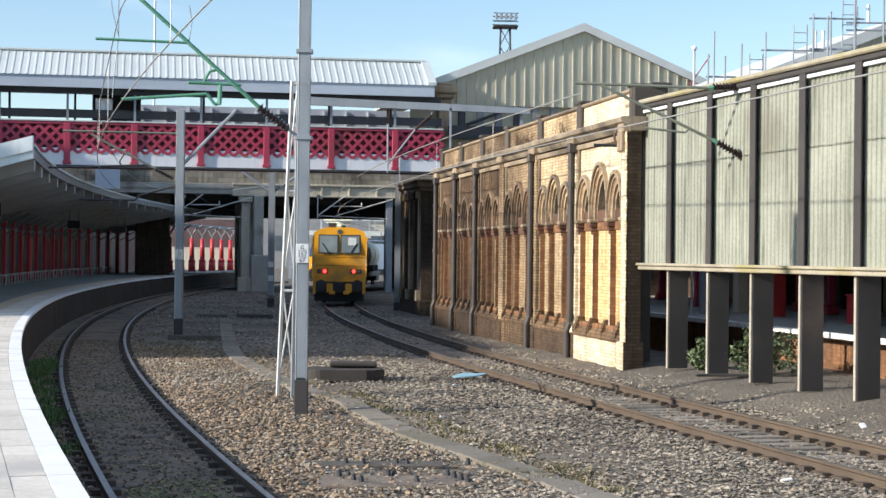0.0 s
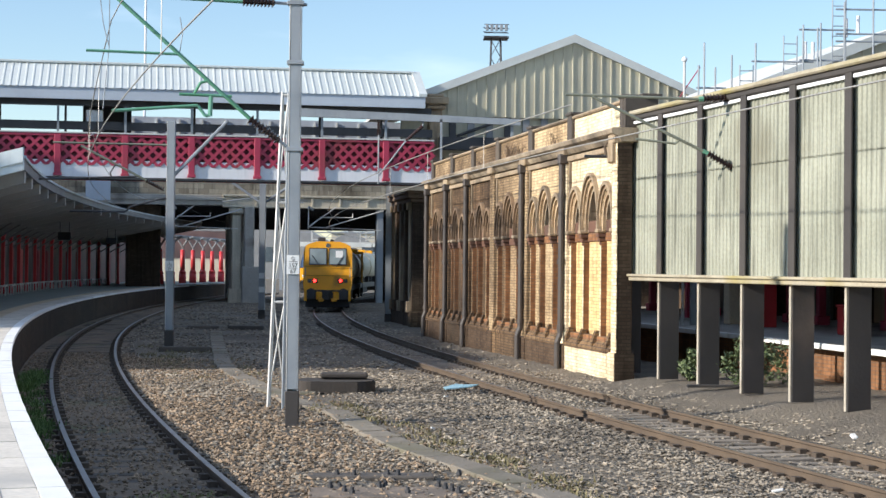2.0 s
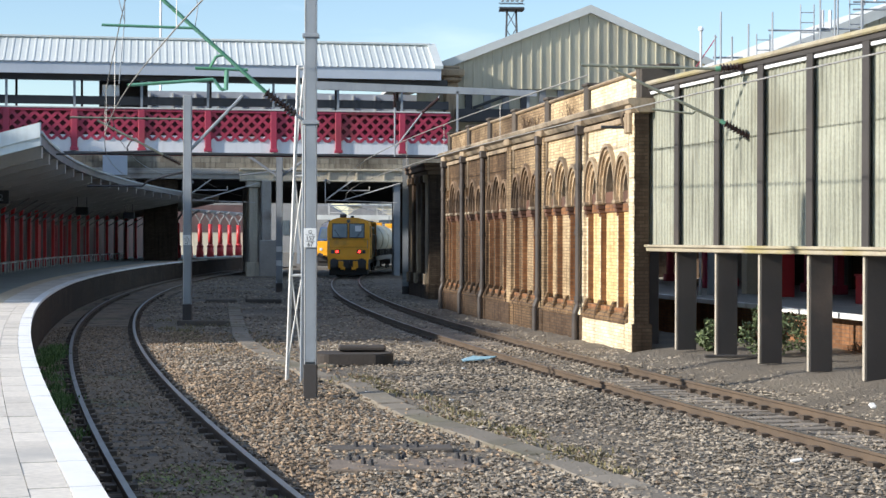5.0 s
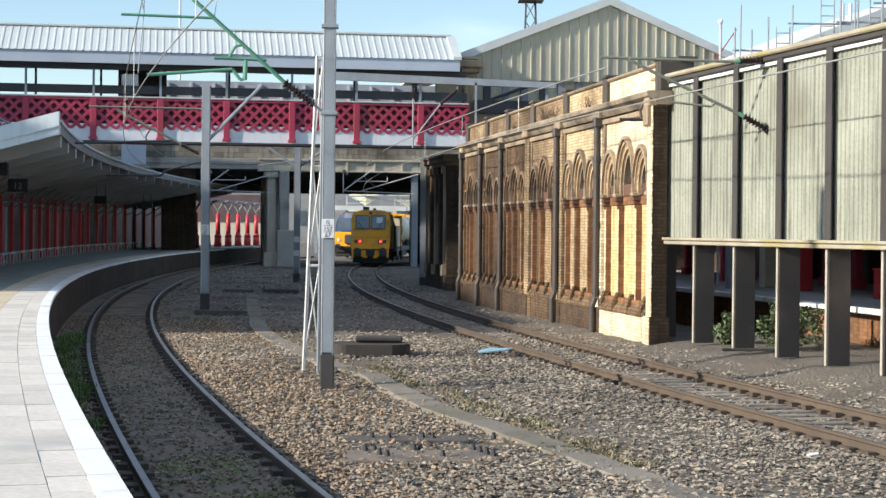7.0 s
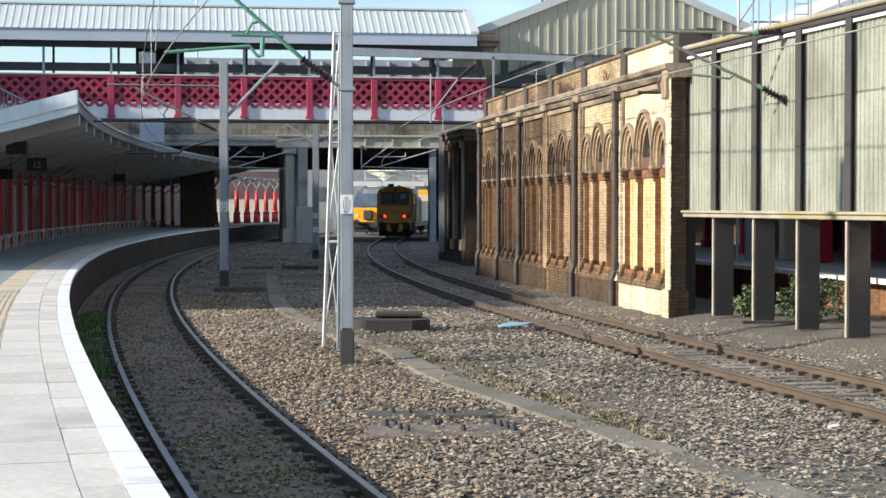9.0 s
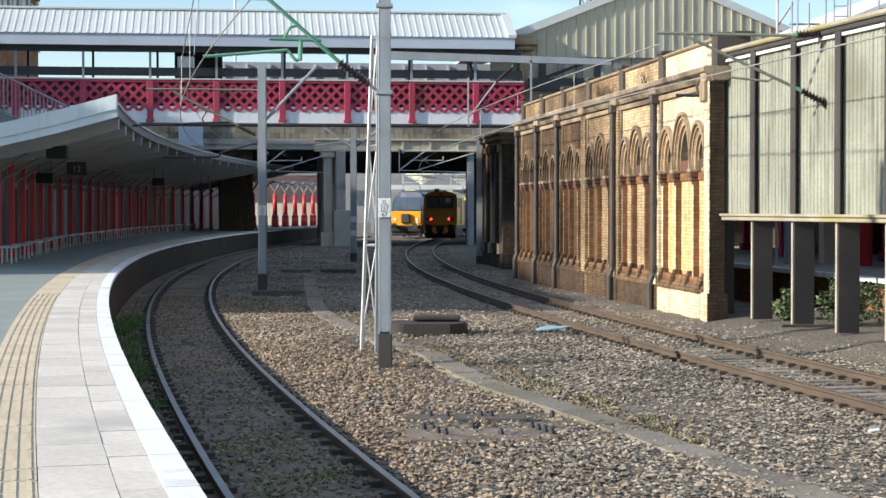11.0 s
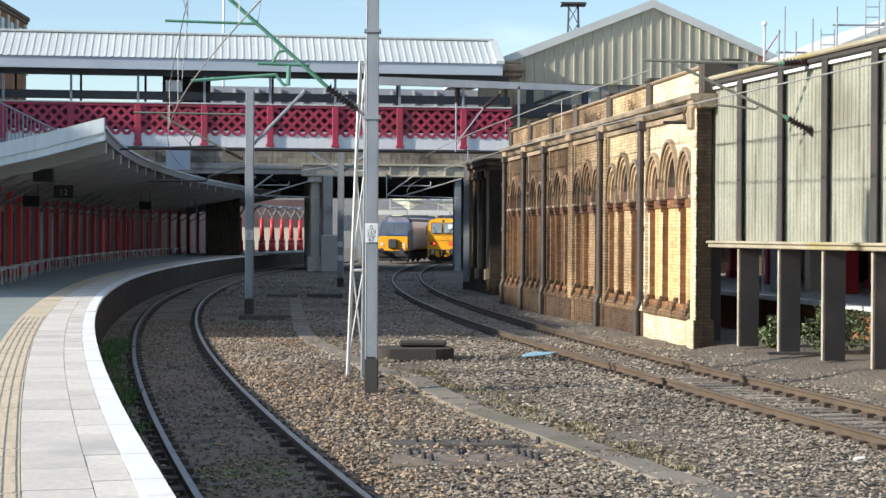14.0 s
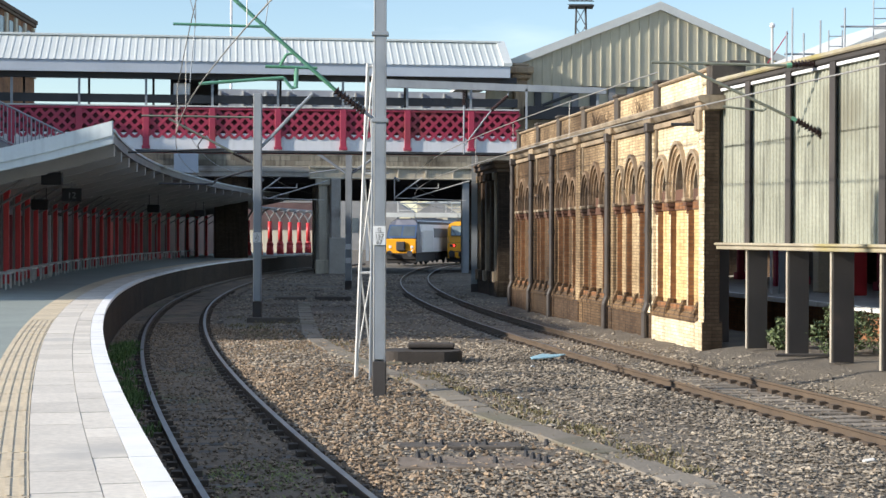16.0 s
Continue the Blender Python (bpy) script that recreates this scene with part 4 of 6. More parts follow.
        part("roof_slope", prism(bmesh.new(), [(ea[0], ea[1] - 0.05), (eb[0], eb[1] - 0.05), (eb[0], eb[1] + 0.05), (ea[0], ea[1] + 0.05)], (1, 0, 0), (0, 0, 1), (0, -0.05, 0), (0, depth, 0)), M["trim_pale"], g)
    return g


def sheds():
    g = gable_roof("shed_gable", "beige corrugated gable of the platform train shed", pose(0.35, 69.5, 0, 0, 0, 8.57), 14.4, 30, 9.2, 12.1, 7.35, 8.62)
    part("valance", boxes((0.1, 0.25, 6.9, 14.4, 0.40, 8.70)), M["clad"], g, "beige sheeting under the gable")
    for k in range(16):
        part("slat", boxes((2.1 + k * 0.78, 0.1, 7.75, 2.38 + k * 0.78, 0.25, 8.62)), M["grey_panel"] if k % 3 else M["dark_steel"], g)
    bm = bmesh.new()
    tube(bm, (2.4, 0.05, 7.8), (4.5, 0.05, 8.6), 0.06, seg=6)
    part("brace", bm, M["dark_steel"], g, "dark diagonal brace")
    part("side_wall", boxes((1.2, 0.4, -0.2, 14.4, 0.8, 7.0)), M["wall_sooty"], g)
    part("corner_column", boxes((1.2, -0.2, 5.5, 1.75, 0.6, 8.85), (1.05, -0.4, 8.85, 1.85, 0.8, 9.05), (0.9, -0.55, 9.05, 1.95, 0.9, 9.35), (1.1, -0.3, 9.35, 1.8, 0.7, 9.5), bev=0.05), M["stone_trim"], g, "stained stone corner column with corbelled cap")
    part("dark_beam", boxes((1.6, -0.6, 7.2, 4.1, -0.1, 7.72)), M["dark_steel"], g)
    g = gable_roof("near_shed_gable", "beige corrugated gable roof behind the screen", pose(9.0, 52, 0, 0, 0, 8.57), 14.4, 14, 7.25, 10.15, 7.2, 2.6)
    for k in range(5):
        part("column", boxes((0.2 + 3.4 * k, 0.05, -0.2, 0.45 + 3.4 * k, 0.3, 2.7)), M["red_paint"], g)


platform_left()
brick_wall()
hoarding()
footbridge()
road_bridge()
sheds()


# ---------- left platform: canopy, red colonnade ----------
FACADE = curve_x([(-13.2, 44), (-14.0, 49), (-14.8, 54), (-16.4, 63.5), (-18.2, 79), (-19.5, 92), (-20.2, 105), (-20.1, 118), (-19.2, 135)])


M["bracket_grey"] = mat("bracket_grey", (0.22, 0.21, 0.205), (0.16, 0.155, 0.15), 0.7, scale=0.8, fine=14, bump=0.06, grain=0.07)
M["rib"] = mat("rib", (0.42, 0.41, 0.40), (0.34, 0.335, 0.33), 0.7, scale=0.8, fine=14, bump=0.06, grain=0.07)


def canopy():
    c = thing("platform_canopy", "upswept grey platform canopy with pale fascia over a red colonnade", "canopy")
    zf = lambda y: 4.72 + 0.006 * (y - 42)
    ys = [42 + 2.0 * i for i in range(43)]
    front = [offset_path(LEFT, y, y, 1, -1.60, 0)[0] for y in ys]
    back = [Vector((FACADE(y) - 3.6, y, 0)) for y in ys]
    bm = bmesh.new()
    # roof stops short at the rear: an unseen gap added for skylight
    K = 7
    rows = []
    for y, a, b in zip(ys, front, back):
        low, up = [], []
        for k in range(K):
            s = 0.72 * k / (K - 1)
            p = a.lerp(b, s)
            z = zf(y) + 0.05 - 1.65 * s ** 0.9
            low.append(bm.verts.new((p.x, p.y, z)))
            up.append(bm.verts.new((p.x, p.y, z + 0.22)))
        rows.append((low, up))
    for (l0, u0), (l1, u1) in zip(rows[:-1], rows[1:]):
        for k in range(K - 1):
            bm.faces.new((l0[k], l0[k + 1], l1[k + 1], l1[k]))
            bm.faces.new((u0[k + 1], u0[k], u1[k], u1[k + 1]))
        bm.faces.new((l0[0], l1[0], u1[0], u0[0]))
    part("roof_sheet", bm, M["soffit"], c, "dark grey curved soffit")
    # ribs under the soffit
    for i in range(1, 43, 2):
        y = ys[i]
        a = offset_path(LEFT, y, y, 1, -1.58, 0)[0]
        b = Vector((FACADE(y) - 3.6, y, 0))
        bm = bmesh.new()
        pts = []
        for k in range(K):
            s = 0.72 * k / (K - 1)
            p = a.lerp(b, s)
            pts.append(Vector((p.x, p.y, zf(y) + 0.05 - 1.65 * s ** 0.9)))
        for p0, p1 in zip(pts[:-1], pts[1:]):
            v = [bm.verts.new(q) for q in (p0 + Vector((0, -0.09, 0.02)), p1 + Vector((0, -0.09, 0.02)), p1 + Vector((0, -0.09, -0.32)), p0 + Vector((0, -0.09, -0.34)))]
            w = [bm.verts.new(q.co + Vector((0, 0.18, 0))) for q in v]
            bm.faces.new(v)
            bm.faces.new(w[::-1])
            for j in range(4):
                bm.faces.new((v[j], w[j], w[(j + 1) % 4], v[(j + 1) % 4]))
        bmesh.ops.recalc_face_normals(bm, faces=bm.faces)
        part("rib", bm, M["rib"], c)
    bm = bmesh.new()
    pts = [Vector((a.x, a.y, zf(y))) for a, y in zip(front, ys)]
    sweep(bm, pts, [(-0.02, 0.0), (0.06, 0.0), (0.06, 0.24), (-0.02, 0.24)])
    part("edge_trim", bm, M["grey_panel"], c, "grey edge trim")
    sweep_bm = sweep(bmesh.new(), pts, [(0.0, 0.24), (0.11, 0.24), (0.11, 0.31), (0.0, 0.31)])
    part("gutter", sweep_bm, M["canopy_fascia"], c, "pale gutter")
    # end fascia in two steps
    a, b = front[0] + Vector((0.08, -0.1, 0)), back[0] + Vector((0, -0.1, 0))
    d = (b - a)
    n = Vector((-d.y, d.x, 0)).normalized() * 0.12
    for nm, z0, z1, off in (("end_fascia", 0.14, 0.50, 0.0), ("lower_fascia", -0.06, 0.14, 0.05)):
        bm = bmesh.new()
        q = []
        for u in (0, 0.2, 0.4, 0.6, 0.8, 1.0):
            p, dz = a.lerp(b, u), -1.65 * u ** 0.9
            q.append([bm.verts.new(p + n * s + Vector((0, off, zf(42) + dz + z))) for s, z in ((0.5, z0), (0.5, z1), (-0.5, z1), (-0.5, z0))])
        for r0, r1 in zip(q[:-1], q[1:]):
            for j in range(4):
                bm.faces.new((r0[j], r0[(j + 1) % 4], r1[(j + 1) % 4], r1[j]))
        bm.faces.new(q[0])
        bm.faces.new(q[-1][::-1])
        bmesh.ops.recalc_face_normals(bm, faces=bm.faces)
        part(nm, bm, M["canopy_fascia"], c, "pale blue-white end fascia board")
    # colonnade
    wall = [Vector((FACADE(y) - 2.6, y, 0.9)) for y in np.arange(44, 152, 2.0)]
    part("rear_wall", sweep(bmesh.new(), wall, [(-0.2, 0), (0, 0), (0, 3.7), (-0.2, 3.7)]), M["dim_wall"], c, "rear wall, dark interior put into its dim colour")
    col = boxes((-0.085, -0.085, 0, 0.085, 0.085, 3.0), (-0.12, -0.12, 0, 0.12, 0.12, 0.25), (-0.12, -0.12, 2.75, 0.12, 0.12, 2.9), bev=0.02)
    first, y, k = None, 45.0, 0
    while y < 130:
        d = math.atan2(FACADE(y + 0.5) - FACADE(y - 0.5), 1.0)
        m = pose(FACADE(y) + 0.05, y, 0.9, 0, 0, -math.degrees(d))
        if first is None:
            first = part("column", col, M["red_bright"], c, "red painted iron column")
            ob = first
        else:
            ob = new("column", first.data)
            ob.parent = c
        ob.matrix_basis = m
        nxt = y + 3.3
        # added strip whose grey stands for the column's lit left edge
        part("stanchion", boxes((-0.15, -0.18, 0.0, -0.09, -0.10, 3.05), bev=0.008), M["bracket_grey"], c, "grey strip added for the lit edge of the column").matrix_basis = m
        if k in (8, 9):
            # white panes carry the windows' brightness in their colour
            bm = boxes((-0.80, 0.5, 0.25, -0.70, 1.35, 2.35), (-0.80, 1.6, 0.25, -0.70, 2.45, 2.35), bev=0.01)
            part("window_pane", bm, M["sign_white"], c, "pale lit window").matrix_basis = m
            part("window_frame", boxes((-0.82, 0.3, 0.0, -0.68, 2.65, 0.25), (-0.69, 0.86, 0.25, -0.66, 0.94, 2.35), (-0.69, 0.5, 1.5, -0.66, 2.45, 1.57), (-0.82, 0.3, 2.35, -0.68, 2.65, 2.5)), M["dark_steel"], c).matrix_basis = m
        elif k % 3 != 1:
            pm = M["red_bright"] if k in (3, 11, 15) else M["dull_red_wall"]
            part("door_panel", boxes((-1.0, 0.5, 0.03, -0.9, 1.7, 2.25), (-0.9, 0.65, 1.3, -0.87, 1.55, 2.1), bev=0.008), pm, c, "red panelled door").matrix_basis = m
        bm = bmesh.new()
        tube(bm, (0.1, 0, 2.3), (1.5, 0.1, 3.18), 0.04, seg=6)
        part("bracket", bm, M["bracket_grey"], c, "dark grey canopy bracket").matrix_basis = m
        y, k = nxt, k + 1
    # leaning rails along the colonnade
    for i, y in enumerate(np.arange(45.8, 118, 3.3)):
        d = math.degrees(math.atan2(FACADE(y + 0.5) - FACADE(y - 0.5), 1.0))
        bm = boxes((0.35, 0, 0.42, 0.75, 1.7, 0.47), (0.4, 0.25, 0, 0.45, 0.3, 0.42), (0.4, 1.4, 0, 0.45, 1.45, 0.42), (0.65, 0.25, 0, 0.7, 0.3, 0.42), (0.65, 1.4, 0, 0.7, 1.45, 0.42))
        tagged(mesh_ob("bench", bm, M["galv_white"], at=pose(FACADE(y), y, 0.905, 0, 0, -d)), "grey metal bench against the red colonnade", "bench", "platform benches")
    for x, y, zz in ((-11.45, 45.6, 3.93), (-14.2, 55, 3.4), (-14.3, 75, 3.6), (-14.7, 90, 3.6)):
        if y == 45.6:
            n = thing("platform_number_sign", "dark hanging sign with the white number 12", "sign", pose(-12.45, 52, 0, 0, 0, 8))
            part("board", boxes((-0.3, 0.0, 3.45, 0.3, 0.06, 3.85), bev=0.01), M["black"], n)
            part("support_bar", boxes((-2.4, 0.0, 3.92, 0.15, 0.06, 3.98)), M["grey_panel"], n, "grey support bar")
            part("hanger", boxes((-0.02, 0.01, 3.84, 0.02, 0.05, 4.35)), M["grey_panel"], n)
            part_text("number", "12", 0.27, M["grey_panel"], n, pose(0.0, -0.006, 3.54, 90, 0, 0), "pale numerals")
        s = thing("hanging_sign", "dark departure screen hung under the canopy", "sign", pose(x, y, 0))
        part("screen", boxes((-0.28, -0.1, zz - 0.17, 0.28, 0.1, zz + 0.17), bev=0.02), M["black"], s)
        for hx in (-0.2, 0.2):
            part("hanger", boxes((hx - 0.015, -0.015, zz + 0.15, hx + 0.015, 0.015, zz + 0.6)), M["dark_steel"], s)


def far_colonnade():
    f = thing("far_colonnade", "bright red columns with cream arched brackets on the far platform", "colonnade")
    part("rear_wall", boxes((-20.6, 152.5, -0.2, -13.2, 152.8, 2.95)), M["cream_wall"], f, "pale far wall")
    # no roof is built here: a dark band is added in its place
    part("upper_wall", boxes((-20.6, 152.45, 2.95, -13.2, 152.85, 5.4)), M["dim_wall"], f, "dark band standing in for the far roof")
    part("platform_block", boxes((-26, 138, -0.2, -13.9, 153, 0.90)), M["concrete"], f)
    bm = bmesh.new()
    tube(bm, (-17.5, 123.2, 4.55), (-14.3, 152, 4.55), 0.12, seg=6)
    part("head_beam", bm, M["grey_panel"], f)
    for k in range(9):
        x, y = -17.5 + 0.40 * k, 123.2 + 3.6 * k
        bm = bmesh.new()
        tube(bm, (x, y, 0.92), (x, y, 1.7), 0.30, 0.27, seg=12)
        tube(bm, (x, y, 1.7), (x, y, 1.95), 0.30, 0.19, seg=12)
        tube(bm, (x, y, 1.95), (x, y, 3.55), 0.19, 0.17, seg=12)
        part("column", bm, M["red_bright"], f, "bright red iron column with swollen base", smooth=True)
        bm = bmesh.new()
        pipe(bm, [(x, y, 3.5), (x, y, 3.75), (x + 0.35, y, 4.3), (x + 0.8, y, 4.55)], 0.07, seg=6)
        pipe(bm, [(x, y, 3.75), (x - 0.35, y, 4.3), (x - 0.8, y, 4.55)], 0.07, seg=6)
        part("arch_bracket", bm, M["grey_panel"], f)


def stair_railing():
    s = thing("stair_railing", "galvanised vertical bar railing of the footbridge stair", "railing")
    a, b = Vector((-21.6, 63.6, 9.2)), Vector((-15.55, 63.6, 6.25))
    lo = Vector((0, 0, -1.35))
    bm = bmesh.new()
    tube(bm, a, b, 0.035, seg=6)
    part("handrail", bm, M["galv"], s)
    for k in range(41):
        p = a.lerp(b, k / 40)
        bm = bmesh.new()
        tube(bm, p, p + lo * (1 if k % 8 else 1.1), 0.022 if k % 8 else 0.035, seg=5)
        part("baluster" if k % 8 else "railing_post", bm, M["galv"], s)
    bm = bmesh.new()
    tube(bm, a + lo, b + lo, 0.03, seg=6)
    part("bottom_rail", bm, M["galv"], s)
    part("stair_string", prism(bmesh.new(), [(-22, 8.0), (-16, 4.95), (-16, 4.6), (-22, 7.6)], (1, 0, 0), (0, 0, 1), (0, 63.5, 0), (0, 1.0, 0)), M["grey_panel"], s, "grey stair side")
    part("support", boxes((-19.0, 63.6, 0.9, -18.8, 63.8, 6.2)), M["galv"], s)


canopy()
far_colonnade()
stair_railing()


# ---------- overhead line ----------
def insulator(bm, a, b, r=0.085, n=9):
    a, b = Vector(a), Vector(b)
    tube(bm, a, b, r * 0.45, seg=10)
    for k in range(n):
        p, q = a.lerp(b, (k + 0.15) / n), a.lerp(b, (k + 0.7) / n)
        tube(bm, p, q, r, r * 0.6, seg=12)


def h_mast(name, label, x, y, z1, w=0.19, rz=0.0, base=0.0, sign=None, strut=None):
    m = thing(name, label, "catenary mast", pose(x, y, 0, 0, 0, rz), "overhead line masts")
    h = w / 2
    # left flange of the plated masts: sunlight put into its whiter steel
    part("flange", boxes((-h, -h, -0.15, -h + 0.016, h, z1), bev=0.003), M["galv_white"] if sign else M["galv"], m, "sunlit steel flange")
    part("flange", boxes((h - 0.016, -h, -0.15, h, h, z1), bev=0.003), M["galv"], m)
    part("web", boxes((-h + 0.016, -0.01, -0.15, h - 0.016, 0.01, z1)), M["galv"], m)
    part("front_plate", boxes((-h + 0.02, -h + 0.004, 0.45, h - 0.02, -h + 0.02, z1), bev=0.003), M["galv"], m, "grey steel face")
    part("footing", boxes((-h - 0.012, -h - 0.012, -0.18, h + 0.012, h + 0.012, 0.42 if sign else 0.3), bev=0.01), M["post"], m, "dark painted foot")
    if sign:
        z = sign
        part("number_plate", boxes((-h - 0.005, -h - 0.02, z - 0.15, h + 0.005, -h - 0.008, z + 0.15), bev=0.004), M["sign_white"], m, "white structure plate with dark marks")
        for dz, body, size in ((0.065, "G", 0.085), (-0.04, "157", 0.095), (-0.135, "67", 0.095)):
            part_text("lettering", body, size, M["ink"], m, pose(0, -h - 0.0215, z + dz, 90, 0, 0))
        part("rule", boxes((-0.07, -h - 0.024, z + 0.045, 0.07, -h - 0.021, z + 0.052)), M["ink"], m)
        part("rule", boxes((-0.07, -h - 0.024, z - 0.058, 0.07, -h - 0.021, z - 0.052)), M["ink"], m)
    return m


def masts():
    m = h_mast("catenary_mast", "grey steel overhead line mast with dark foot beside the near track", -1.52, 26.83, 6.9, sign=2.41)
    for z in (6.54, 4.23, 5.6):
        part("clamp", boxes((-0.13, -0.12, z - 0.03, 0.13, 0.12, z + 0.03), bev=0.005), M["galv"], m)
    # cantilever over the near track
    c = thing("cantilever", "green painted tubular cantilever with brown insulators", "catenary cantilever")
    P = lambda x, z: (x, 26.83 + (x + 1.52) * 0.2, z)
    bm = bmesh.new()
    tube(bm, P(-4.71, 6.57), P(-2.35, 6.53), 0.028)
    part("top_tube", bm, M["green_paint"], c)
    bm = bmesh.new()
    tube(bm, P(-4.25, 6.51), P(-2.22, 4.70), 0.032)
    part("stay_tube", bm, M["green_paint"], c)
    bm = bmesh.new()
    tube(bm, P(-4.70, 5.68), P(-3.30, 5.67), 0.022)
    tube(bm, P(-3.30, 5.05), P(-2.50, 5.04), 0.025)
    part("registration_tube", bm, M["green_paint"], c)
    bm = bmesh.new()
    pipe(bm, [P(-2.85, 5.27), P(-2.98, 5.24), P(-3.07, 5.07)], 0.022)
    pipe(bm, [P(-2.82, 5.03), P(-2.83, 4.72)], 0.035)
    pipe(bm, [P(-4.31, 4.76), P(-3.02, 4.88), P(-2.90, 4.72), P(-2.83, 4.74)], 0.026)
    part("steady_arm", bm, M["green_paint"], c)
    bm = bmesh.new()
    insulator(bm, P(-2.35, 6.54), P(-1.85, 6.54))
    part("insulator", bm, M["insul"], c, "dark brown ribbed insulator", smooth=False)
    bm = bmesh.new()
    insulator(bm, P(-2.22, 4.70), P(-1.76, 4.36))
    part("insulator", bm, M["insul"], c, "dark brown ribbed insulator")
    bm = bmesh.new()
    tube(bm, P(-1.86, 6.54), P(-1.35, 6.53), 0.025)
    part("fitting", bm, M["galv"], c)
    bm = bmesh.new()
    tube(bm, P(-1.76, 4.36), P(-1.55, 4.2), 0.025)
    part("fitting", bm, M["galv"], c)
    for way in ([P(-4.36, 6.5), P(-4.36, 5.72), P(-4.40, 5.3), P(-4.44, 4.78)], [P(-4.5, 6.5), P(-4.45, 6.1), P(-4.36, 5.74)], [P(-3.3, 6.25), P(-3.26, 6.0), P(-3.3, 5.7)]):
        part("hanger_wire", pipe(bmesh.new(), way, 0.008, seg=5), M["galv"], c)
    # lattice anchor mast behind it
    l = thing("lattice_mast", "tapered galvanised lattice anchor mast", "catenary mast", group="overhead line masts")
    top = [(-1.92, 29.92), (-1.81, 29.92), (-1.81, 30.08), (-1.92, 30.08)]
    bot = [(-2.11, 29.8), (-1.85, 29.8), (-1.85, 30.2), (-2.11, 30.2)]
    at = lambda i, z: Vector((*(Vector(bot[i]).lerp(Vector(top[i]), z / 5.45)), z))
    for i in range(4):
        bm = bmesh.new()
        tube(bm, at(i, -0.15), at(i, 5.45), 0.025, seg=6)
        # left legs whiter: the lit side put into the steel colour
        part("leg", bm, M["galv_white"] if i in (0, 3) else M["galv"], l, "pale galvanised leg")
    for k, (z0, z1) in enumerate(((0.1, 1.75), (1.75, 3.5), (3.5, 5.4))):
        for i in range(4):
            j = (i + 1) % 4
            bm = bmesh.new()
            tube(bm, at(i, z0), at(j, z1), 0.016, seg=5)
            tube(bm, at(i, z1), at(j, z1), 0.022, seg=5)
            part("brace", bm, M["galv_white"], l)
    # second mast with its bracket and cantilever
    m2 = h_mast("catenary_mast", "slim grey overhead line mast standing by the curved track", -6.58, 51.0, 6.68, w=0.235, sign=2.35)
    bm = bmesh.new()
    tube(bm, (0.08, 0, 5.05), (1.65, 0.1, 6.7), 0.05, seg=6)
    part("bracket_arm", bm, M["galv"], m2)
    c = thing("cantilever", "grey tubular cantilever on the second mast", "catenary cantilever")
    Q = lambda x, z: (x, 51.0 + (x + 6.58) * 0.15, z)
    bm = bmesh.new()
    pipe(bm, [Q(-10.0, 5.98), Q(-6.6, 5.97)], 0.03)
    pipe(bm, [Q(-9.2, 5.9), Q(-6.75, 4.61)], 0.035)
    part("tube_frame", bm, M["olive_tube"], c)
    bm = bmesh.new()
    pipe(bm, [Q(-10.8, 4.86), Q(-7.55, 5.01)], 0.03)
    pipe(bm, [Q(-8.2, 5.35), Q(-8.35, 5.1), Q(-8.3, 4.98), Q(-7.6, 5.0)], 0.02)
    pipe(bm, [Q(-9.5, 3.95), Q(-7.9, 3.95), Q(-7.75, 4.1), Q(-6.9, 4.35), Q(-6.6, 4.4)], 0.03)
    part("registration_tube", bm, M["dark_steel"], c)
    bm = bmesh.new()
    insulator(bm, Q(-7.3, 4.89), Q(-6.78, 4.62), r=0.08)
    part("insulator", bm, M["insul"], c)
    m3 = h_mast("catenary_mast", "grey overhead line mast with paired raking arms", -5.99, 79.8, 6.25, w=0.29)
    for sx in (-1, 1):
        bm = bmesh.new()
        tube(bm, (0.12 * sx, 0, 5.35), (1.5 * sx, 0, 6.3), 0.06, seg=6)
        tube(bm, (0.12 * sx, 0, 5.6), (1.9 * sx, 0, 5.35), 0.03, seg=6)
        part("raking_arm", bm, M["galv"], m3)
    for z in (1.9, 1.25):
        part("notice_plate", boxes((-0.13, -0.17, z - 0.13, 0.13, -0.15, z + 0.13)), M["sign_white"], m3, "small white plate")
    h_mast("catenary_mast", "grey overhead line mast against the dark wall", -0.06, 75.0, 6.3, w=0.27)
    # cantilever fixed to a post of the screen, over the far track
    c = thing("cantilever", "weathered tubular cantilever bracketed off the screen post", "catenary cantilever")
    R = lambda x, z: (x, 32.0, z)
    bm = bmesh.new()
    tube(bm, R(3.30, 5.69), R(5.90, 5.63), 0.028)
    part("top_tube", bm, M["olive_tube"], c)
    bm = bmesh.new()
    tube(bm, R(3.80, 5.66), R(5.98, 4.62), 0.03)
    part("stay_tube", bm, M["olive_tube"], c)
    bm = bmesh.new()
    pipe(bm, [R(4.64, 4.86), R(5.40, 4.78), R(5.50, 4.88)], 0.022)
    part("steady_arm", bm, M["olive_tube"], c)
    bm = bmesh.new()
    insulator(bm, R(5.92, 5.64), R(6.50, 5.67), r=0.09)
    part("insulator", bm, M["insul"], c, "dark ribbed insulator")
    bm = bmesh.new()
    insulator(bm, R(6.02, 4.60), R(6.56, 4.30), r=0.085)
    part("insulator", bm, M["insul"], c, "dark ribbed insulator")
    bm = bmesh.new()
    tube(bm, R(5.84, 5.63), R(5.96, 5.64), 0.05)
    part("end_clamp", bm, M["green_paint"], c)
    bm = bmesh.new()
    tube(bm, R(5.93, 4.65), R(6.02, 4.60), 0.04)
    part("end_clamp", bm, M["green_paint"], c)
    bm = bmesh.new()
    tube(bm, R(6.50, 5.67), R(6.80, 5.68), 0.03)
    part("fitting", bm, M["dark_steel"], c)
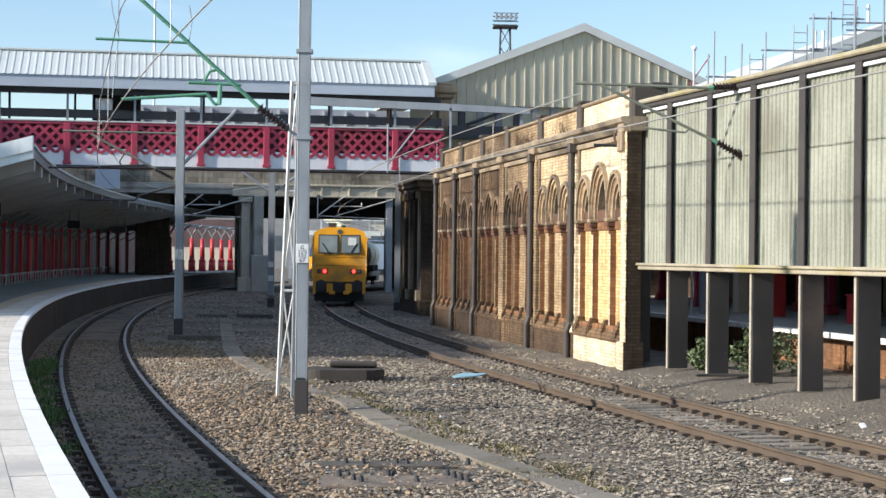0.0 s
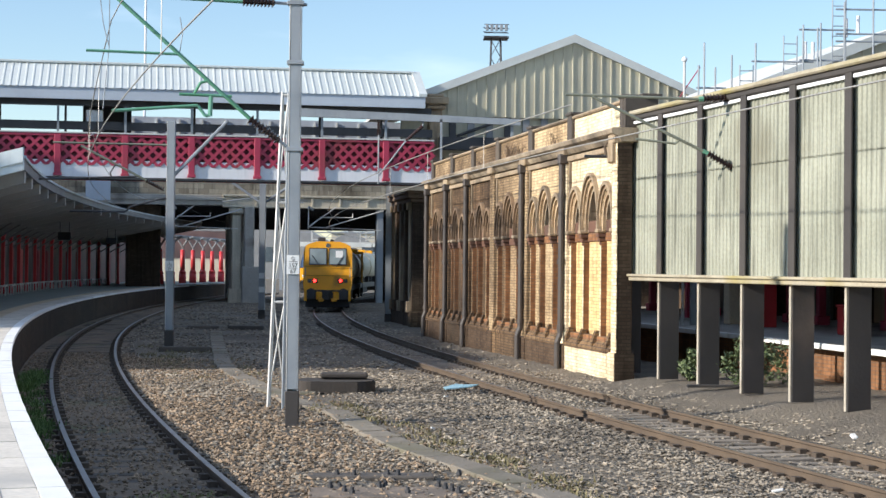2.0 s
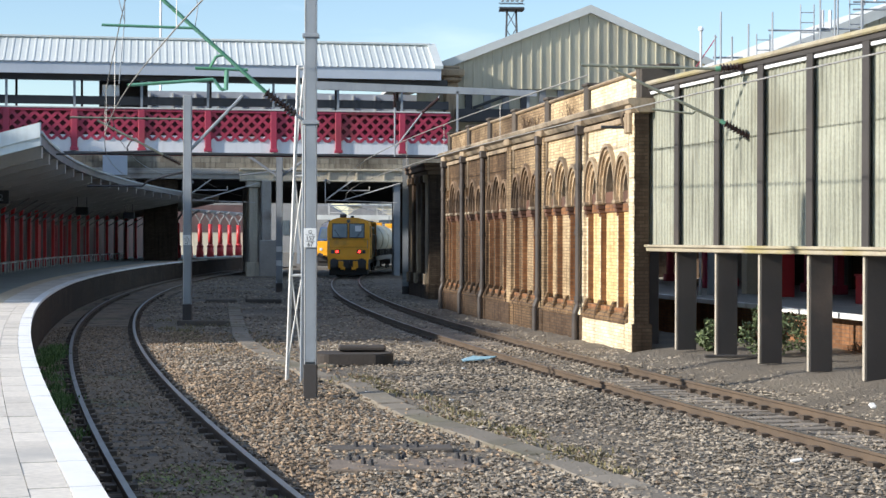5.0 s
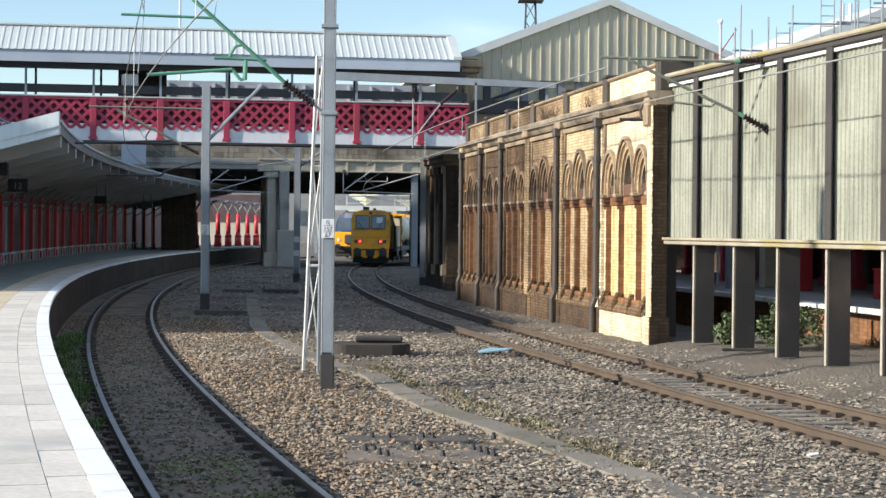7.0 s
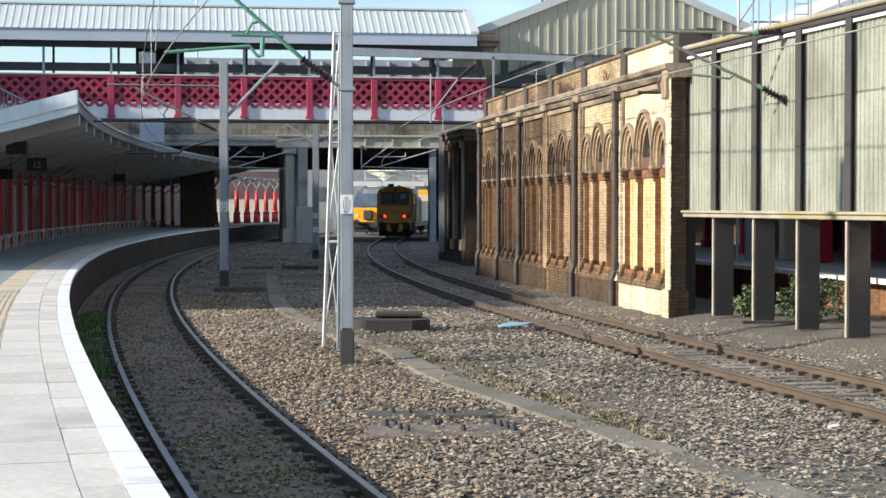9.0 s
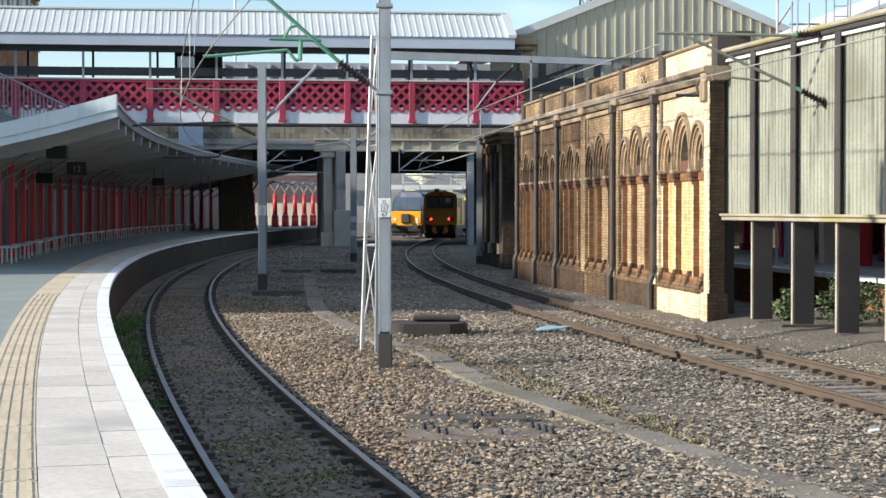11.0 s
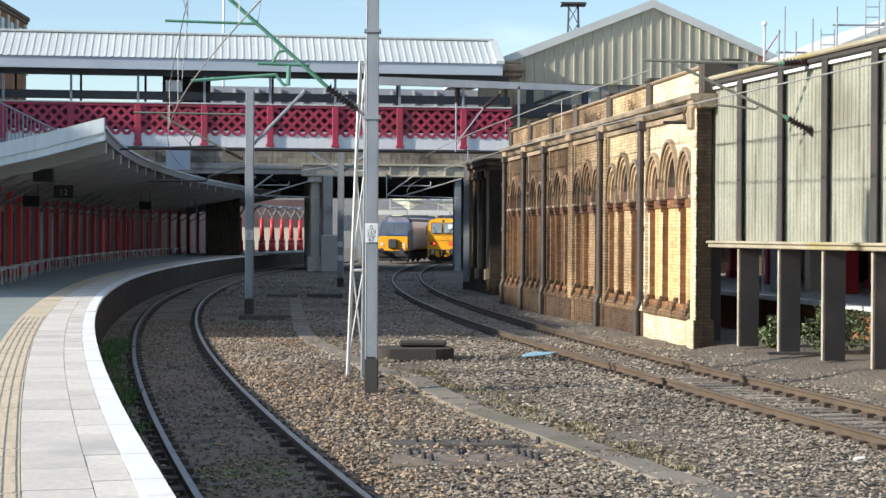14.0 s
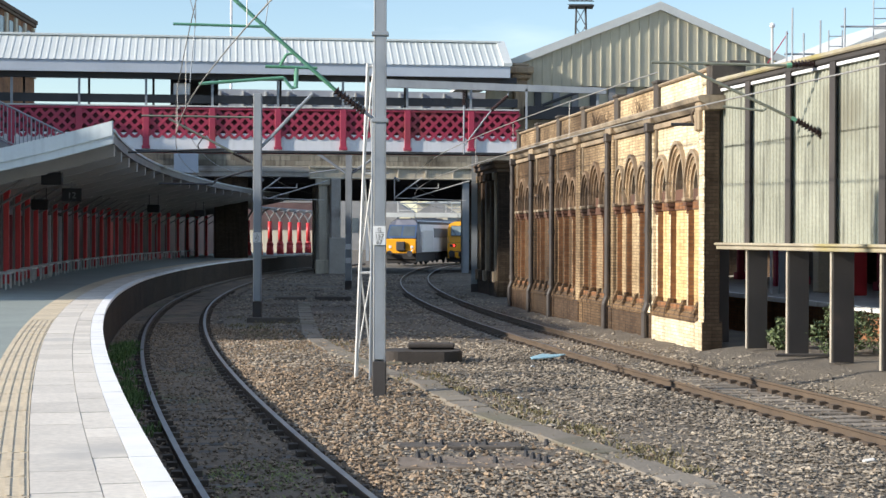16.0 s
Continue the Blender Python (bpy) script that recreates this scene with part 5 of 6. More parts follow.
    bm = bmesh.new()
    pipe(bm, [R(6.56, 4.30), R(6.70, 4.16), R(6.72, 4.05)], 0.03)
    part("fitting", bm, M["dark_steel"], c)
    # beam with drop insulators in front of the footbridge
    b = thing("overhead_beam", "grey steel beam carrying line fittings above the wall", "gantry beam")
    part("beam", prism(bmesh.new(), [(-3.6, 7.86), (4.75, 7.62), (4.75, 7.84), (-3.6, 8.16)], (1, 0, 0), (0, 0, 1), (0, 62, 0), (0, 0.2, 0)), M["galv"], b)
    part("post", boxes((-3.6, 62, -0.15, -3.4, 62.2, 8.1)), M["galv"], b)
    part("bracket", boxes((1.80, 62.0, 5.9, 1.88, 62.1, 7.8), (4.4, 62.2, 6.2, 4.5, 62.3, 7.7)), M["galv"], b)
    bm = bmesh.new()
    insulator(bm, (-0.45, 62.1, 7.75), (-0.45, 62.1, 7.2))
    insulator(bm, (1.15, 62.1, 7.55), (0.55, 62.1, 7.0))
    part("insulator", bm, M["insul"], b)
    bm = bmesh.new()
    pipe(bm, [(-0.45, 62.1, 7.2), (-0.45, 62.1, 5.4)], 0.03)
    pipe(bm, [(0.55, 62.1, 7.0), (-0.45, 62.1, 5.7)], 0.03)
    pipe(bm, [(1.2, 62.1, 7.85), (1.15, 62.1, 7.5)], 0.03)
    part("drop_tube", bm, M["galv"], b)
    # line supports under the road bridge
    for x0, y0 in ((-3.6, 104.0), (-12.3, 104.0)):
        c = thing("cantilever", "pale tubular line support hung under the road bridge", "catenary cantilever")
        bm = bmesh.new()
        pipe(bm, [(x0 - 1.4, y0, 6.0), (x0 - 1.4, y0, 4.6)], 0.035, seg=6)
        pipe(bm, [(x0 - 1.4, y0, 4.75), (x0 + 0.3, y0, 6.0)], 0.04, seg=6)
        pipe(bm, [(x0 - 0.7, y0, 5.35), (x0 + 1.3, y0, 5.35), (x0 + 1.3, y0, 5.6)], 0.03, seg=6)
        pipe(bm, [(x0 - 0.3, y0, 4.75), (x0 + 3.2, y0, 5.8)], 0.035, seg=6)
        pipe(bm, [(x0 - 1.4, y0, 4.75), (x0 + 3.0, y0, 4.6)], 0.025, seg=6)
        part("tube_frame", bm, M["galv_white"], c)
        part("hanger", boxes((x0 - 1.45, y0 - 0.05, 5.9, x0 - 1.3, y0 + 4.5, 6.05)), M["galv"], c)


def wire(name, f, y0, y1, z, sag, spans, r, label):
    bm = bmesh.new()
    pts = []
    y = y0
    while y <= y1:
        s = 0.0
        for a, b in zip(spans[:-1], spans[1:]):
            if a <= y < b:
                u = (y - a) / (b - a)
                s = 4 * u * (1 - u)
        pts.append(Vector((f(y), y, z - sag * s)))
        y += 2.0
    sweep(bm, pts, [(r * math.cos(a), r * math.sin(a)) for a in (0.0, 1.257, 2.513, 3.77, 5.027)])
    return tagged(mesh_ob(name, bm, M["wire"]), label, "overhead wire")


def wires():
    spans = [-24, 32, 62, 104, 160]
    wire("contact_wire", RIGHT, 4, 150, 4.68, 0.0, spans, 0.014, "bare contact wire above the far track")
    wire("catenary_wire", RIGHT, 32, 150, 5.50, 0.0, spans, 0.014, "sagging catenary wire above the far track")
    spans = [-23, 26.6, 51, 104, 150]
    wire("contact_wire", LEFT, 3, 140, 4.75, 0.0, spans, 0.010, "bare contact wire above the platform track")
    wire("catenary_wire", LEFT, 3, 140, 6.30, 0.7, spans, 0.010, "sagging catenary wire above the platform track")
    for f, ys, z0, z1 in ((RIGHT, (39, 46, 53, 70), 4.68, 5.5), (LEFT, (19, 31, 37, 44), 4.75, 5.75)):
        for y in ys:
            bm = bmesh.new()
            tube(bm, (f(y), y, z0), (f(y), y, z1), 0.006, seg=5)
            tagged(mesh_ob("dropper_wire", bm, M["wire"]), "thin dropper between contact and catenary wires", "overhead wire", "droppers")


masts()
wires()


# ---------- ballast, weeds and lineside clutter ----------
def blob_mesh(name, pts, sizes, material, label, category, seed=1, flat=0.7):
    """Many small angular stones in one mesh."""
    rng = np.random.RandomState(seed)
    base = np.array([(1, 0, 0), (-1, 0, 0), (0, 1, 0), (0, -1, 0), (0, 0, 1), (0, 0, -1)], float)
    faces = np.array([(0, 2, 4), (2, 1, 4), (1, 3, 4), (3, 0, 4), (2, 0, 5), (1, 2, 5), (3, 1, 5), (0, 3, 5)])
    n = len(pts)
    V = np.repeat(base[None], n, 0) * rng.uniform(0.55, 1.25, (n, 6, 1)) + rng.uniform(-0.25, 0.25, (n, 6, 3))
    V[:, :, 0] *= rng.uniform(0.95, 1.6, (n, 1))
    V[:, :, 2] *= flat
    a = rng.uniform(0, 6.28, n)
    c, s = np.cos(a)[:, None], np.sin(a)[:, None]
    X, Y = V[:, :, 0] * c - V[:, :, 1] * s, V[:, :, 0] * s + V[:, :, 1] * c
    V[:, :, 0], V[:, :, 1] = X, Y
    V = V * sizes[:, None, None] + pts[:, None, :]
    F = (faces[None] + (np.arange(n) * 6)[:, None, None]).reshape(-1, 3)
    me = bpy.data.meshes.new(name)
    me.from_pydata(V.reshape(-1, 3).tolist(), [], F.tolist())
    me.materials.append(material)
    return tagged(new(name, me), label, category, kind="stuff")


def stones():
    rng = np.random.RandomState(11)
    rows, sz = [], []
    # nearer ground carries more single stones
    for n, y0, y1 in ((34000, 12.5, 24), (27000, 24, 40), (12000, 40, 68), (9000, 68, 112)):
        y = rng.uniform(y0, y1, n)
        l = np.array([LEFT(v) for v in y]) + 0.85
        r = np.array([RIGHT(v) for v in y]) + 2.9
        x = l + (r - l) * rng.uniform(0, 1, n)
        rc = r - 2.9
        clump = np.sin(x * 1.3 + y * 0.4) + np.sin(y * 0.9 - x * 0.7) + rng.uniform(-1.6, 1.6, n)
        right = x > rc - 5.0 + 0.02 * y
        keep = (np.abs(np.abs(x - rc) - 0.7525) > 0.13) & ((clump > -0.25) | right & (clump > -1.0)) & ~((np.abs(x + 0.05) < 0.95) & (np.abs(y - 19.3) < 1.2) & (rng.uniform(0, 1, n) > 0.4))
        x, y, rc = x[keep], y[keep], rc[keep]
        up = 0.24 * np.clip((x - rc - 1.9) / 2.0, 0, 1) * np.clip((47 - y) / 10, 0, 1)
        z = -0.115 - 0.062 * np.exp(-((x - rc) / 1.25) ** 6) + up + rng.uniform(-0.02, 0.03, len(x)) + 0.03 * np.sin(x * 0.9 + y * 0.23) * np.sin(y * 0.31)
        rows.append(np.stack([x, y, z], 1))
        sz.append(rng.uniform(0.016, 0.044, len(x)) * (1 + 0.012 * (y0 - 12)))
    blob_mesh("ballast_stones", np.concatenate(rows), np.concatenate(sz), M["stone_bits"], "loose pale grey and brown ballast stones", "ballast", 5, flat=0.55)
    n = 9000
    y = rng.uniform(12.5, 45, n)
    x = np.array([LEFT(v) for v in y]) + 0.95 + np.abs(rng.normal(0, 1.6, n))
    k = ~((np.abs(x + 0.05) < 0.95) & (np.abs(y - 19.3) < 1.2) & (rng.uniform(0, 1, n) > 0.4))
    blob_mesh("rusty_stones", np.stack([x, y, -0.10 + rng.uniform(-0.02, 0.03, n)], 1)[k], rng.uniform(0.018, 0.042, n)[k], M["rusty"], "rust-brown ballast stones beside the platform track", "ballast", 7)
    y = rng.uniform(11, 48, n)
    x = np.array([LEFT(v) for v in y]) + rng.uniform(-1.45, 1.3, n)
    lc = np.array([LEFT(v) for v in y])
    k = np.abs(np.abs(x - lc) - 0.7525) > 0.09
    blob_mesh("cinder_stones", np.stack([x, y, -0.105 + rng.uniform(-0.015, 0.02, n)], 1)[k], rng.uniform(0.015, 0.035, n)[k], M["cinder"], "dark oily ballast between the platform track rails", "ballast", 6)


def tufts(name, spots, blades, h, material, label, seed):
    """Blades of grass as thin bent leaves round the given spots (x, y, spread)."""
    rng = np.random.RandomState(seed)
    v, f = [], []
    for x, y, sp in spots:
        for _ in range(blades):
            px, py = x + rng.normal(0, sp), y + rng.normal(0, sp * 1.6)
            a, ln, hh = rng.uniform(0, 6.28), rng.uniform(0.02, 0.10), h * rng.uniform(0.4, 1.2)
            w = 0.012
            dx, dy = math.cos(a), math.sin(a)
            b = len(v)
            z = -0.13
            v += [(px - dy * w, py + dx * w, z), (px + dy * w, py - dx * w, z), (px + dx * ln * 0.5 + dy * w * 0.7, py + dy * ln * 0.5 - dx * w * 0.7, z + hh * 0.7), (px + dx * ln, py + dy * ln, z + hh)]
            f += [(b, b + 1, b + 2), (b, b + 2, b + 3)]
    me = bpy.data.meshes.new(name)
    me.from_pydata(v, [], f)
    me.materials.append(material)
    return tagged(new(name, me), label, "weeds", kind="stuff")


def weeds():
    rng = np.random.RandomState(21)
    sp = []
    for _ in range(38):
        y = rng.uniform(20, 40)
        sp.append((LEFT(y) - 1.15 + rng.uniform(-0.25, 0.2), y, 0.10))
    tufts("weeds", sp, 75, 0.16, M["weed"], "green weeds along the foot of the platform wall", 1)
    sp = [(LEFT(y) + rng.uniform(-0.5, 0.6), y, 0.12) for y in rng.uniform(12.5, 19, 26)]
    tufts("moss_tufts", sp, 60, 0.04, M["grass"], "mossy tufts between the rails", 2)
    sp = []
    for _ in range(60):
        y = rng.uniform(34, 52)
        sp.append((LEFT(y) + 2.4 + rng.uniform(-0.8, 1.6), y, 0.16))
    for _ in range(70):
        s = rng.uniform(0, 1)
        sp.append((2.3 - 3.6 * s + rng.uniform(-0.3, 0.5), 18 + 13 * s, 0.12))
    tufts("dry_grass", sp, 24, 0.08, M["dry"], "dry yellowish grass among the ballast", 3)
    # bush behind the posts of the screen
    for bx, by, rr, hh, lab in ((7.35, 33.6, 0.75, 0.95, "leafy green bush growing behind the steel posts"), (6.5, 35.4, 0.42, 0.6, "small straggling bush at the foot of a post")):
        b = thing("bush", lab, "bush", pose(bx, by, 0.08))
        r2 = np.random.RandomState(int(bx * 10))
        bm = bmesh.new()
        for k in range(9):
            a = k * 0.7
            tube(bm, (0, 0, -0.1), (math.cos(a) * rr * 0.7, math.sin(a) * rr * 0.6, hh * r2.uniform(0.5, 0.95)), 0.012, 0.005, seg=5)
        part("stems", bm, M["bare"], b, "thin brown stems")
        v, f = [], []
        for _ in range(1500):
            u = r2.normal(0, 1, 3)
            u /= np.linalg.norm(u)
            q = r2.uniform(0.45, 1.0) ** 0.6 * (1 + 0.25 * math.sin(u[0] * 5 + u[2] * 4))
            p = Vector((u[0] * rr * q, u[1] * rr * q, hh * 0.5 + u[2] * hh * 0.55 * q))
            d = Vector(r2.normal(0, 1, 3)).normalized()
            e = d.orthogonal().normalized()
            s = r2.uniform(0.03, 0.06)
            i = len(v)
            v += [tuple(p - d * s), tuple(p + e * s * 0.5), tuple(p + d * s), tuple(p - e * s * 0.5)]
            f += [(i, i + 1, i + 2, i + 3)]
        me = bpy.data.meshes.new("leaves")
        me.from_pydata(v, [], f)
        me.materials.append(M["leaf"])
        ob = new("leaves", me)
        ob.parent = b
        ob["kind"] = "stuff"
        ob["label"] = "dense small green leaves"


def clutter():
    # concrete cable trough winding through the ballast, lid by lid
    t = thing("cable_trough", "weathered concrete cable trough with loose lids", "cable trough", kind="structure")
    f = curve_x([(3.4, 13), (2.1, 17.5), (1.16, 20.7), (0.44, 22.9), (-0.02, 24.7), (-0.5, 26.9), (-1.0, 29.5), (-1.7, 31.3), (-2.2, 33.2), (-3.1, 37.1), (-3.9, 41.2), (-4.7, 47.7), (-5.5, 54.7), (-6.6, 65)])
    y = 13.0
    while y < 64:
        d = Vector((f(y + 0.3) - f(y - 0.3), 0.6, 0)).normalized()
        ln = 0.9
        a = -math.degrees(math.atan2(d.x, d.y)) + random.uniform(-2.5, 2.5)
        bm = bmesh.new()
        box(bm, -0.23, -ln / 2 + 0.008, -0.16, 0.21, ln / 2 - 0.012, 0.0, bev=0.015)
        part("trough_lid", bm, M["trough"], t).matrix_basis = pose(f(y), y, -0.072 + random.uniform(-0.010, 0.010), random.uniform(-1.2, 1.2), random.uniform(-1.5, 1.5), a)
        y += ln * d.y
    # low dark timber and concrete chamber
    c = thing("chamber_cover", "dark weathered inspection chamber with a raised lid", "chamber", pose(-1.1, 34.3, -0.12, 0, 0, 2))
    bm = bmesh.new()
    ring = [(0.16 * (1 if math.cos(a) > 0 else -1) * 2.6 + 0.42 * math.cos(a), 0.6 * math.sin(a)) for a in [math.pi * (2 * k + 1) / 28 for k in range(28)]]
    prism(bm, ring, (1, 0, 0), (0, 1, 0), (0, 0, 0), (0, 0, 0.22))
    bmesh.ops.bevel(bm, geom=[e for e in bm.edges if e.calc_length() < 1.0 and abs(e.verts[0].co.z - 0.22) < 1e-3 and abs(e.verts[1].co.z - 0.22) < 1e-3], offset=0.03, segments=2, affect="EDGES")
    part("kerb_ring", bm, M["old_timber"], c, "dark chamber kerb")
    part("lid", boxes((-0.28, 0.0, 0.24, 0.68, 0.6, 0.34), bev=0.03), M["old_timber"], c, "dark raised lid")
    part("slab", boxes((-1.1, -1.0, -0.04, -0.35, -0.62, 0.03), bev=0.02), M["trough"], c, "pale broken slab")
    # half-buried plates with bolts by the near ballast
    p = thing("bolted_plate", "half-buried timber plates with rusty bolts", "sleeper plate", pose(-0.05, 19.2, -0.13, 0, 0, 3))
    part("plank", boxes((-0.85, 0.75, -0.02, 0.65, 1.15, 0.06), bev=0.015), M["sleeper"], p)
    part("plank", boxes((-0.85, -0.95, -0.03, 0.85, -0.1, 0.05), bev=0.015), M["sleeper_brown"], p)
    for x, y in ((-0.5, 0.95), (-0.3, 0.9), (0.1, 0.95), (0.22, 0.9), (-0.6, -0.2), (-0.5, -0.33), (-0.45, -0.5), (-0.37, -0.65), (-0.05, -0.15), (0.02, -0.12), (0.24, -0.65),
                 (0.62, -0.12), (0.68, -0.3), (0.74, -0.48), (0.8, -0.65), (0.95, 0.95)):
        bm = bmesh.new()
        tube(bm, (x, y, -0.02), (x, y, 0.12), 0.022, seg=8)
        tube(bm, (x, y, 0.05), (x, y, 0.085), 0.036, seg=6)
        part("bolt", bm, M["dark_steel"], p, "dark upright bolt")
    bm = bmesh.new()
    prism(bm, [(0, 0), (0.5, 0.2), (0.62, 0.5), (0.3, 0.62), (0.1, 0.8), (-0.1, 0.4)], (1, 0, 0), (0, 1, 0), (0, 0, 0), (0, 0, 0.02))
    for v in bm.verts:
        v.co.z += 0.05 * v.co.x + 0.06 * (v.co.y - 0.4) ** 2
    tagged(mesh_ob("plastic_sheet", bm, M["blue_sheet"], at=pose(1.15, 34.2, -0.09, 3, -2, -10)), "pale blue crumpled plastic sheet on the ballast", "litter")
    for x, y, l, a in ((-5.9, 49.3, 1.5, 4), (-5.6, 66.5, 1.4, -3), (-7.2, 66.0, 1.2, 8)):
        bm = boxes((-l / 2, -0.12, -0.02, l / 2, 0.12, 0.16), bev=0.02)
        tagged(mesh_ob("old_sleeper", bm, M["sleeper"], at=pose(x, y, -0.14, 0, 0, a)), "old dark timber sleeper lying on the ballast", "timber", "loose sleepers")
    for x, y, s in ((-0.62, 27.4, 0.06), (1.1, 32.6, 0.05), (-8.0, 33.8, 0.09), (0.7, 26.2, 0.05), (6.7, 24.2, 0.09), (4.4, 19.0, 0.07), (-6.1, 30.0, 0.08), (2.9, 24.0, 0.05)):
        bm = boxes((-s, -s * 0.5, 0, s, s * 0.5, s * 0.6), bev=s * 0.2)
        tagged(mesh_ob("litter", bm, M["litter"], at=pose(x, y, -0.11 + (0.1 if x > 6 else 0), 8, 10, x * 40)), "pale scrap of litter on the ballast", "litter", "scraps of litter")
    # plank by the foot of the posts
    tagged(mesh_ob("plank", boxes((-0.55, -0.08, 0, 0.55, 0.08, 0.05), bev=0.01), M["sleeper"], at=pose(6.35, 32.9, 0.10, 0, 0, 5)), "old plank lying at the foot of the posts", "timber")


def right_platform():
    d, n = Vector((-0.163, 0.987, 0)), Vector((0.987, 0.163, 0))
    o = Vector((7.9, 40.2, 0))
    at = pose(o.x, o.y, 0, 0, 0, math.degrees(math.atan2(d.y, d.x)))  # local x along, local y away from the platform
    p = thing("platform_right", "platform with a white edge behind the screen", "platform", at, kind="structure")
    part("slab", boxes((-22, -9, 0.78, 26, 0.0, 0.90)), M["concrete"], p)
    part("edge", boxes((-22, 0.0, 0.80, 26, 0.12, 0.915), bev=0.01), M["white_edge"], p, "white platform edge")
    part("wall", boxes((-22, -0.6, -0.3, 26, -0.25, 0.78)), M["wall_red"], p, "dark red brick platform wall")
    part("rear_wall", boxes((-22, -7.6, 0.9, 26, -7.3, 4.5)), M["wall_sooty"], p, "dim brick wall behind the platform")
    rng = random.Random(4)
    x = -20.0
    k = 0
    while x < 20:
        part("column", boxes((x, -5.0, 0.9, x + 0.22, -4.78, 4.4), (x - 0.08, -5.08, 0.9, x + 0.3, -4.7, 1.15), bev=0.02), M["red_paint"], p, "red column")
        if k % 3 != 1:
            part("wall_panel", boxes((x + 0.5, -7.3, 0.92, x + 1.7, -7.2, 3.2)), (M["cream_wall"], M["red_paint"], M["grey_panel"], M["canopy_fascia"])[k % 4], p)
        x += 2.1
        k += 1
    for x, w, h, mt, lab in ((1.2, 0.5, 1.7, M["red_bright"], "red cabinet on the platform"), (-1.6, 0.7, 0.65, M["red_bright"], "red bin on the platform"), (-6.6, 0.28, 1.6, M["yellow"], "yellow post on the platform"),
                             (6.0, 0.4, 1.6, M["tactile"], "tan cabinet on the platform"), (3.6, 0.5, 1.5, M["red_bright"], "red cabinet on the platform")):
        c = mesh_ob("platform_cabinet", boxes((-w / 2, -0.2, 0, w / 2, 0.2, h), (-w / 2 - 0.03, -0.23, h, w / 2 + 0.03, 0.23, h + 0.05), bev=0.02), mt, at=at @ pose(x, -2.6, 0.9))
        tagged(c, lab, "cabinet", "platform cabinets")
    part("canopy", boxes((-22, -9, 4.4, 26, -0.6, 4.6)), M["soffit"], p)


def skyline():
    s = thing("scaffolding", "steel tube scaffolding with ladders on the shed roof", "scaffolding")
    Y = 45.0
    poles = [(8.35, 5.8, 8.46), (8.20, 5.8, 7.85), (8.65, 5.8, 7.8), (9.09, 5.8, 8.14), (9.73, 5.8, 8.46), (11.01, 6.0, 8.97), (11.48, 6.0, 9.03), (11.40, 6.0, 8.9), (12.12, 6.0, 9.6), (12.9, 6.0, 9.7), (13.5, 6.0, 9.8)]
    for x, z0, z1 in poles:
        bm = bmesh.new()
        tube(bm, (x, Y, z0), (x, Y, z1), 0.026, seg=6)
        part("standard", bm, M["galv"], s, "upright scaffold tube")
    for x0, x1, z in ((9.73, 11.3, 7.98), (8.25, 8.95, 7.25), (11.01, 12.4, 8.85), (11.02, 12.3, 8.03), (12.0, 13.9, 9.41), (12.0, 13.9, 8.75), (12.0, 13.9, 8.55)):
        bm = bmesh.new()
        tube(bm, (x0 - 0.1, Y + 0.05, z), (x1, Y + 0.05, z), 0.026, seg=6)
        part("ledger", bm, M["galv"], s, "level scaffold tube")
    for x0, z0, z1 in ((9.35, 7.2, 7.9), (10.53, 7.4, 8.7), (11.85, 7.9, 9.7)):
        bm = bmesh.new()
        tube(bm, (x0, Y + 0.2, z0 - 0.6), (x0, Y + 0.2, z1), 0.018, seg=6)
        tube(bm, (x0 + 0.36, Y + 0.2, z0 - 0.6), (x0 + 0.36, Y + 0.2, z1), 0.018, seg=6)
        z = z0
        while z < z1:
            tube(bm, (x0, Y + 0.2, z), (x0 + 0.36, Y + 0.2, z), 0.014, seg=5)
            z += 0.27
        part("ladder", bm, M["galv"], s, "pale ladder")
    part("platform_base", boxes((8.0, 44.7, 5.5, 14.2, 46.2, 5.8)), M["grey_panel"], s)
    for lx in (8.1, 13.9):
        part("scaffold_leg", boxes((lx, 45.3, 0.85, lx + 0.2, 45.5, 5.6)), M["galv"], s)
    for x, z in ((11.14, 8.56), (11.35, 8.55), (12.57, 9.28), (12.25, 9.2)):
        bm = bmesh.new()
        tube(bm, (x, Y + 0.3, z - 0.5), (x, Y + 0.3, z), 0.05, seg=10)
        part("white_vent", bm, M["white_paint"], s, "white vent pipe")
    l = thing("lamp_post", "thin white lamp post with a globe above the screen", "lamp post", pose(7.82, 45, 0))
    bm = bmesh.new()
    tube(bm, (0, 0, 0.85), (0, 0, 7.95), 0.035, seg=8)
    part("pole", bm, M["galv_white"], l)
    bm = bmesh.new()
    bmesh.ops.create_uvsphere(bm, u_segments=14, v_segments=8, radius=0.075, matrix=Matrix.Translation((0, 0, 8.0)))
    part("globe", bm, M["white_paint"], l, smooth=True)
    bm = bmesh.new()
    tube(bm, (-0.12, 0, 7.0), (0.42, 0, 7.8), 0.015, seg=6)
    part("red_arm", bm, M["red_paint"], l, "dull red slanted arm")
    t = thing("floodlight_tower", "tall lattice floodlight tower far behind the station", "floodlight tower", pose(12.3, 200, 0))
    for sx in (-1, 1):
        for sy in (-1, 1):
            bm = bmesh.new()
            tube(bm, (sx * 1.3, sy * 1.3, -0.2), (sx * 0.55, sy * 0.55, 29.5), 0.09, seg=5)
            part("leg", bm, M["dark_steel"], t)
    for k in range(14):
        z0, z1 = k * 2.1, k * 2.1 + 2.1
        r0, r1 = 1.3 - 0.75 * z0 / 29.5, 1.3 - 0.75 * z1 / 29.5
        bm = bmesh.new()
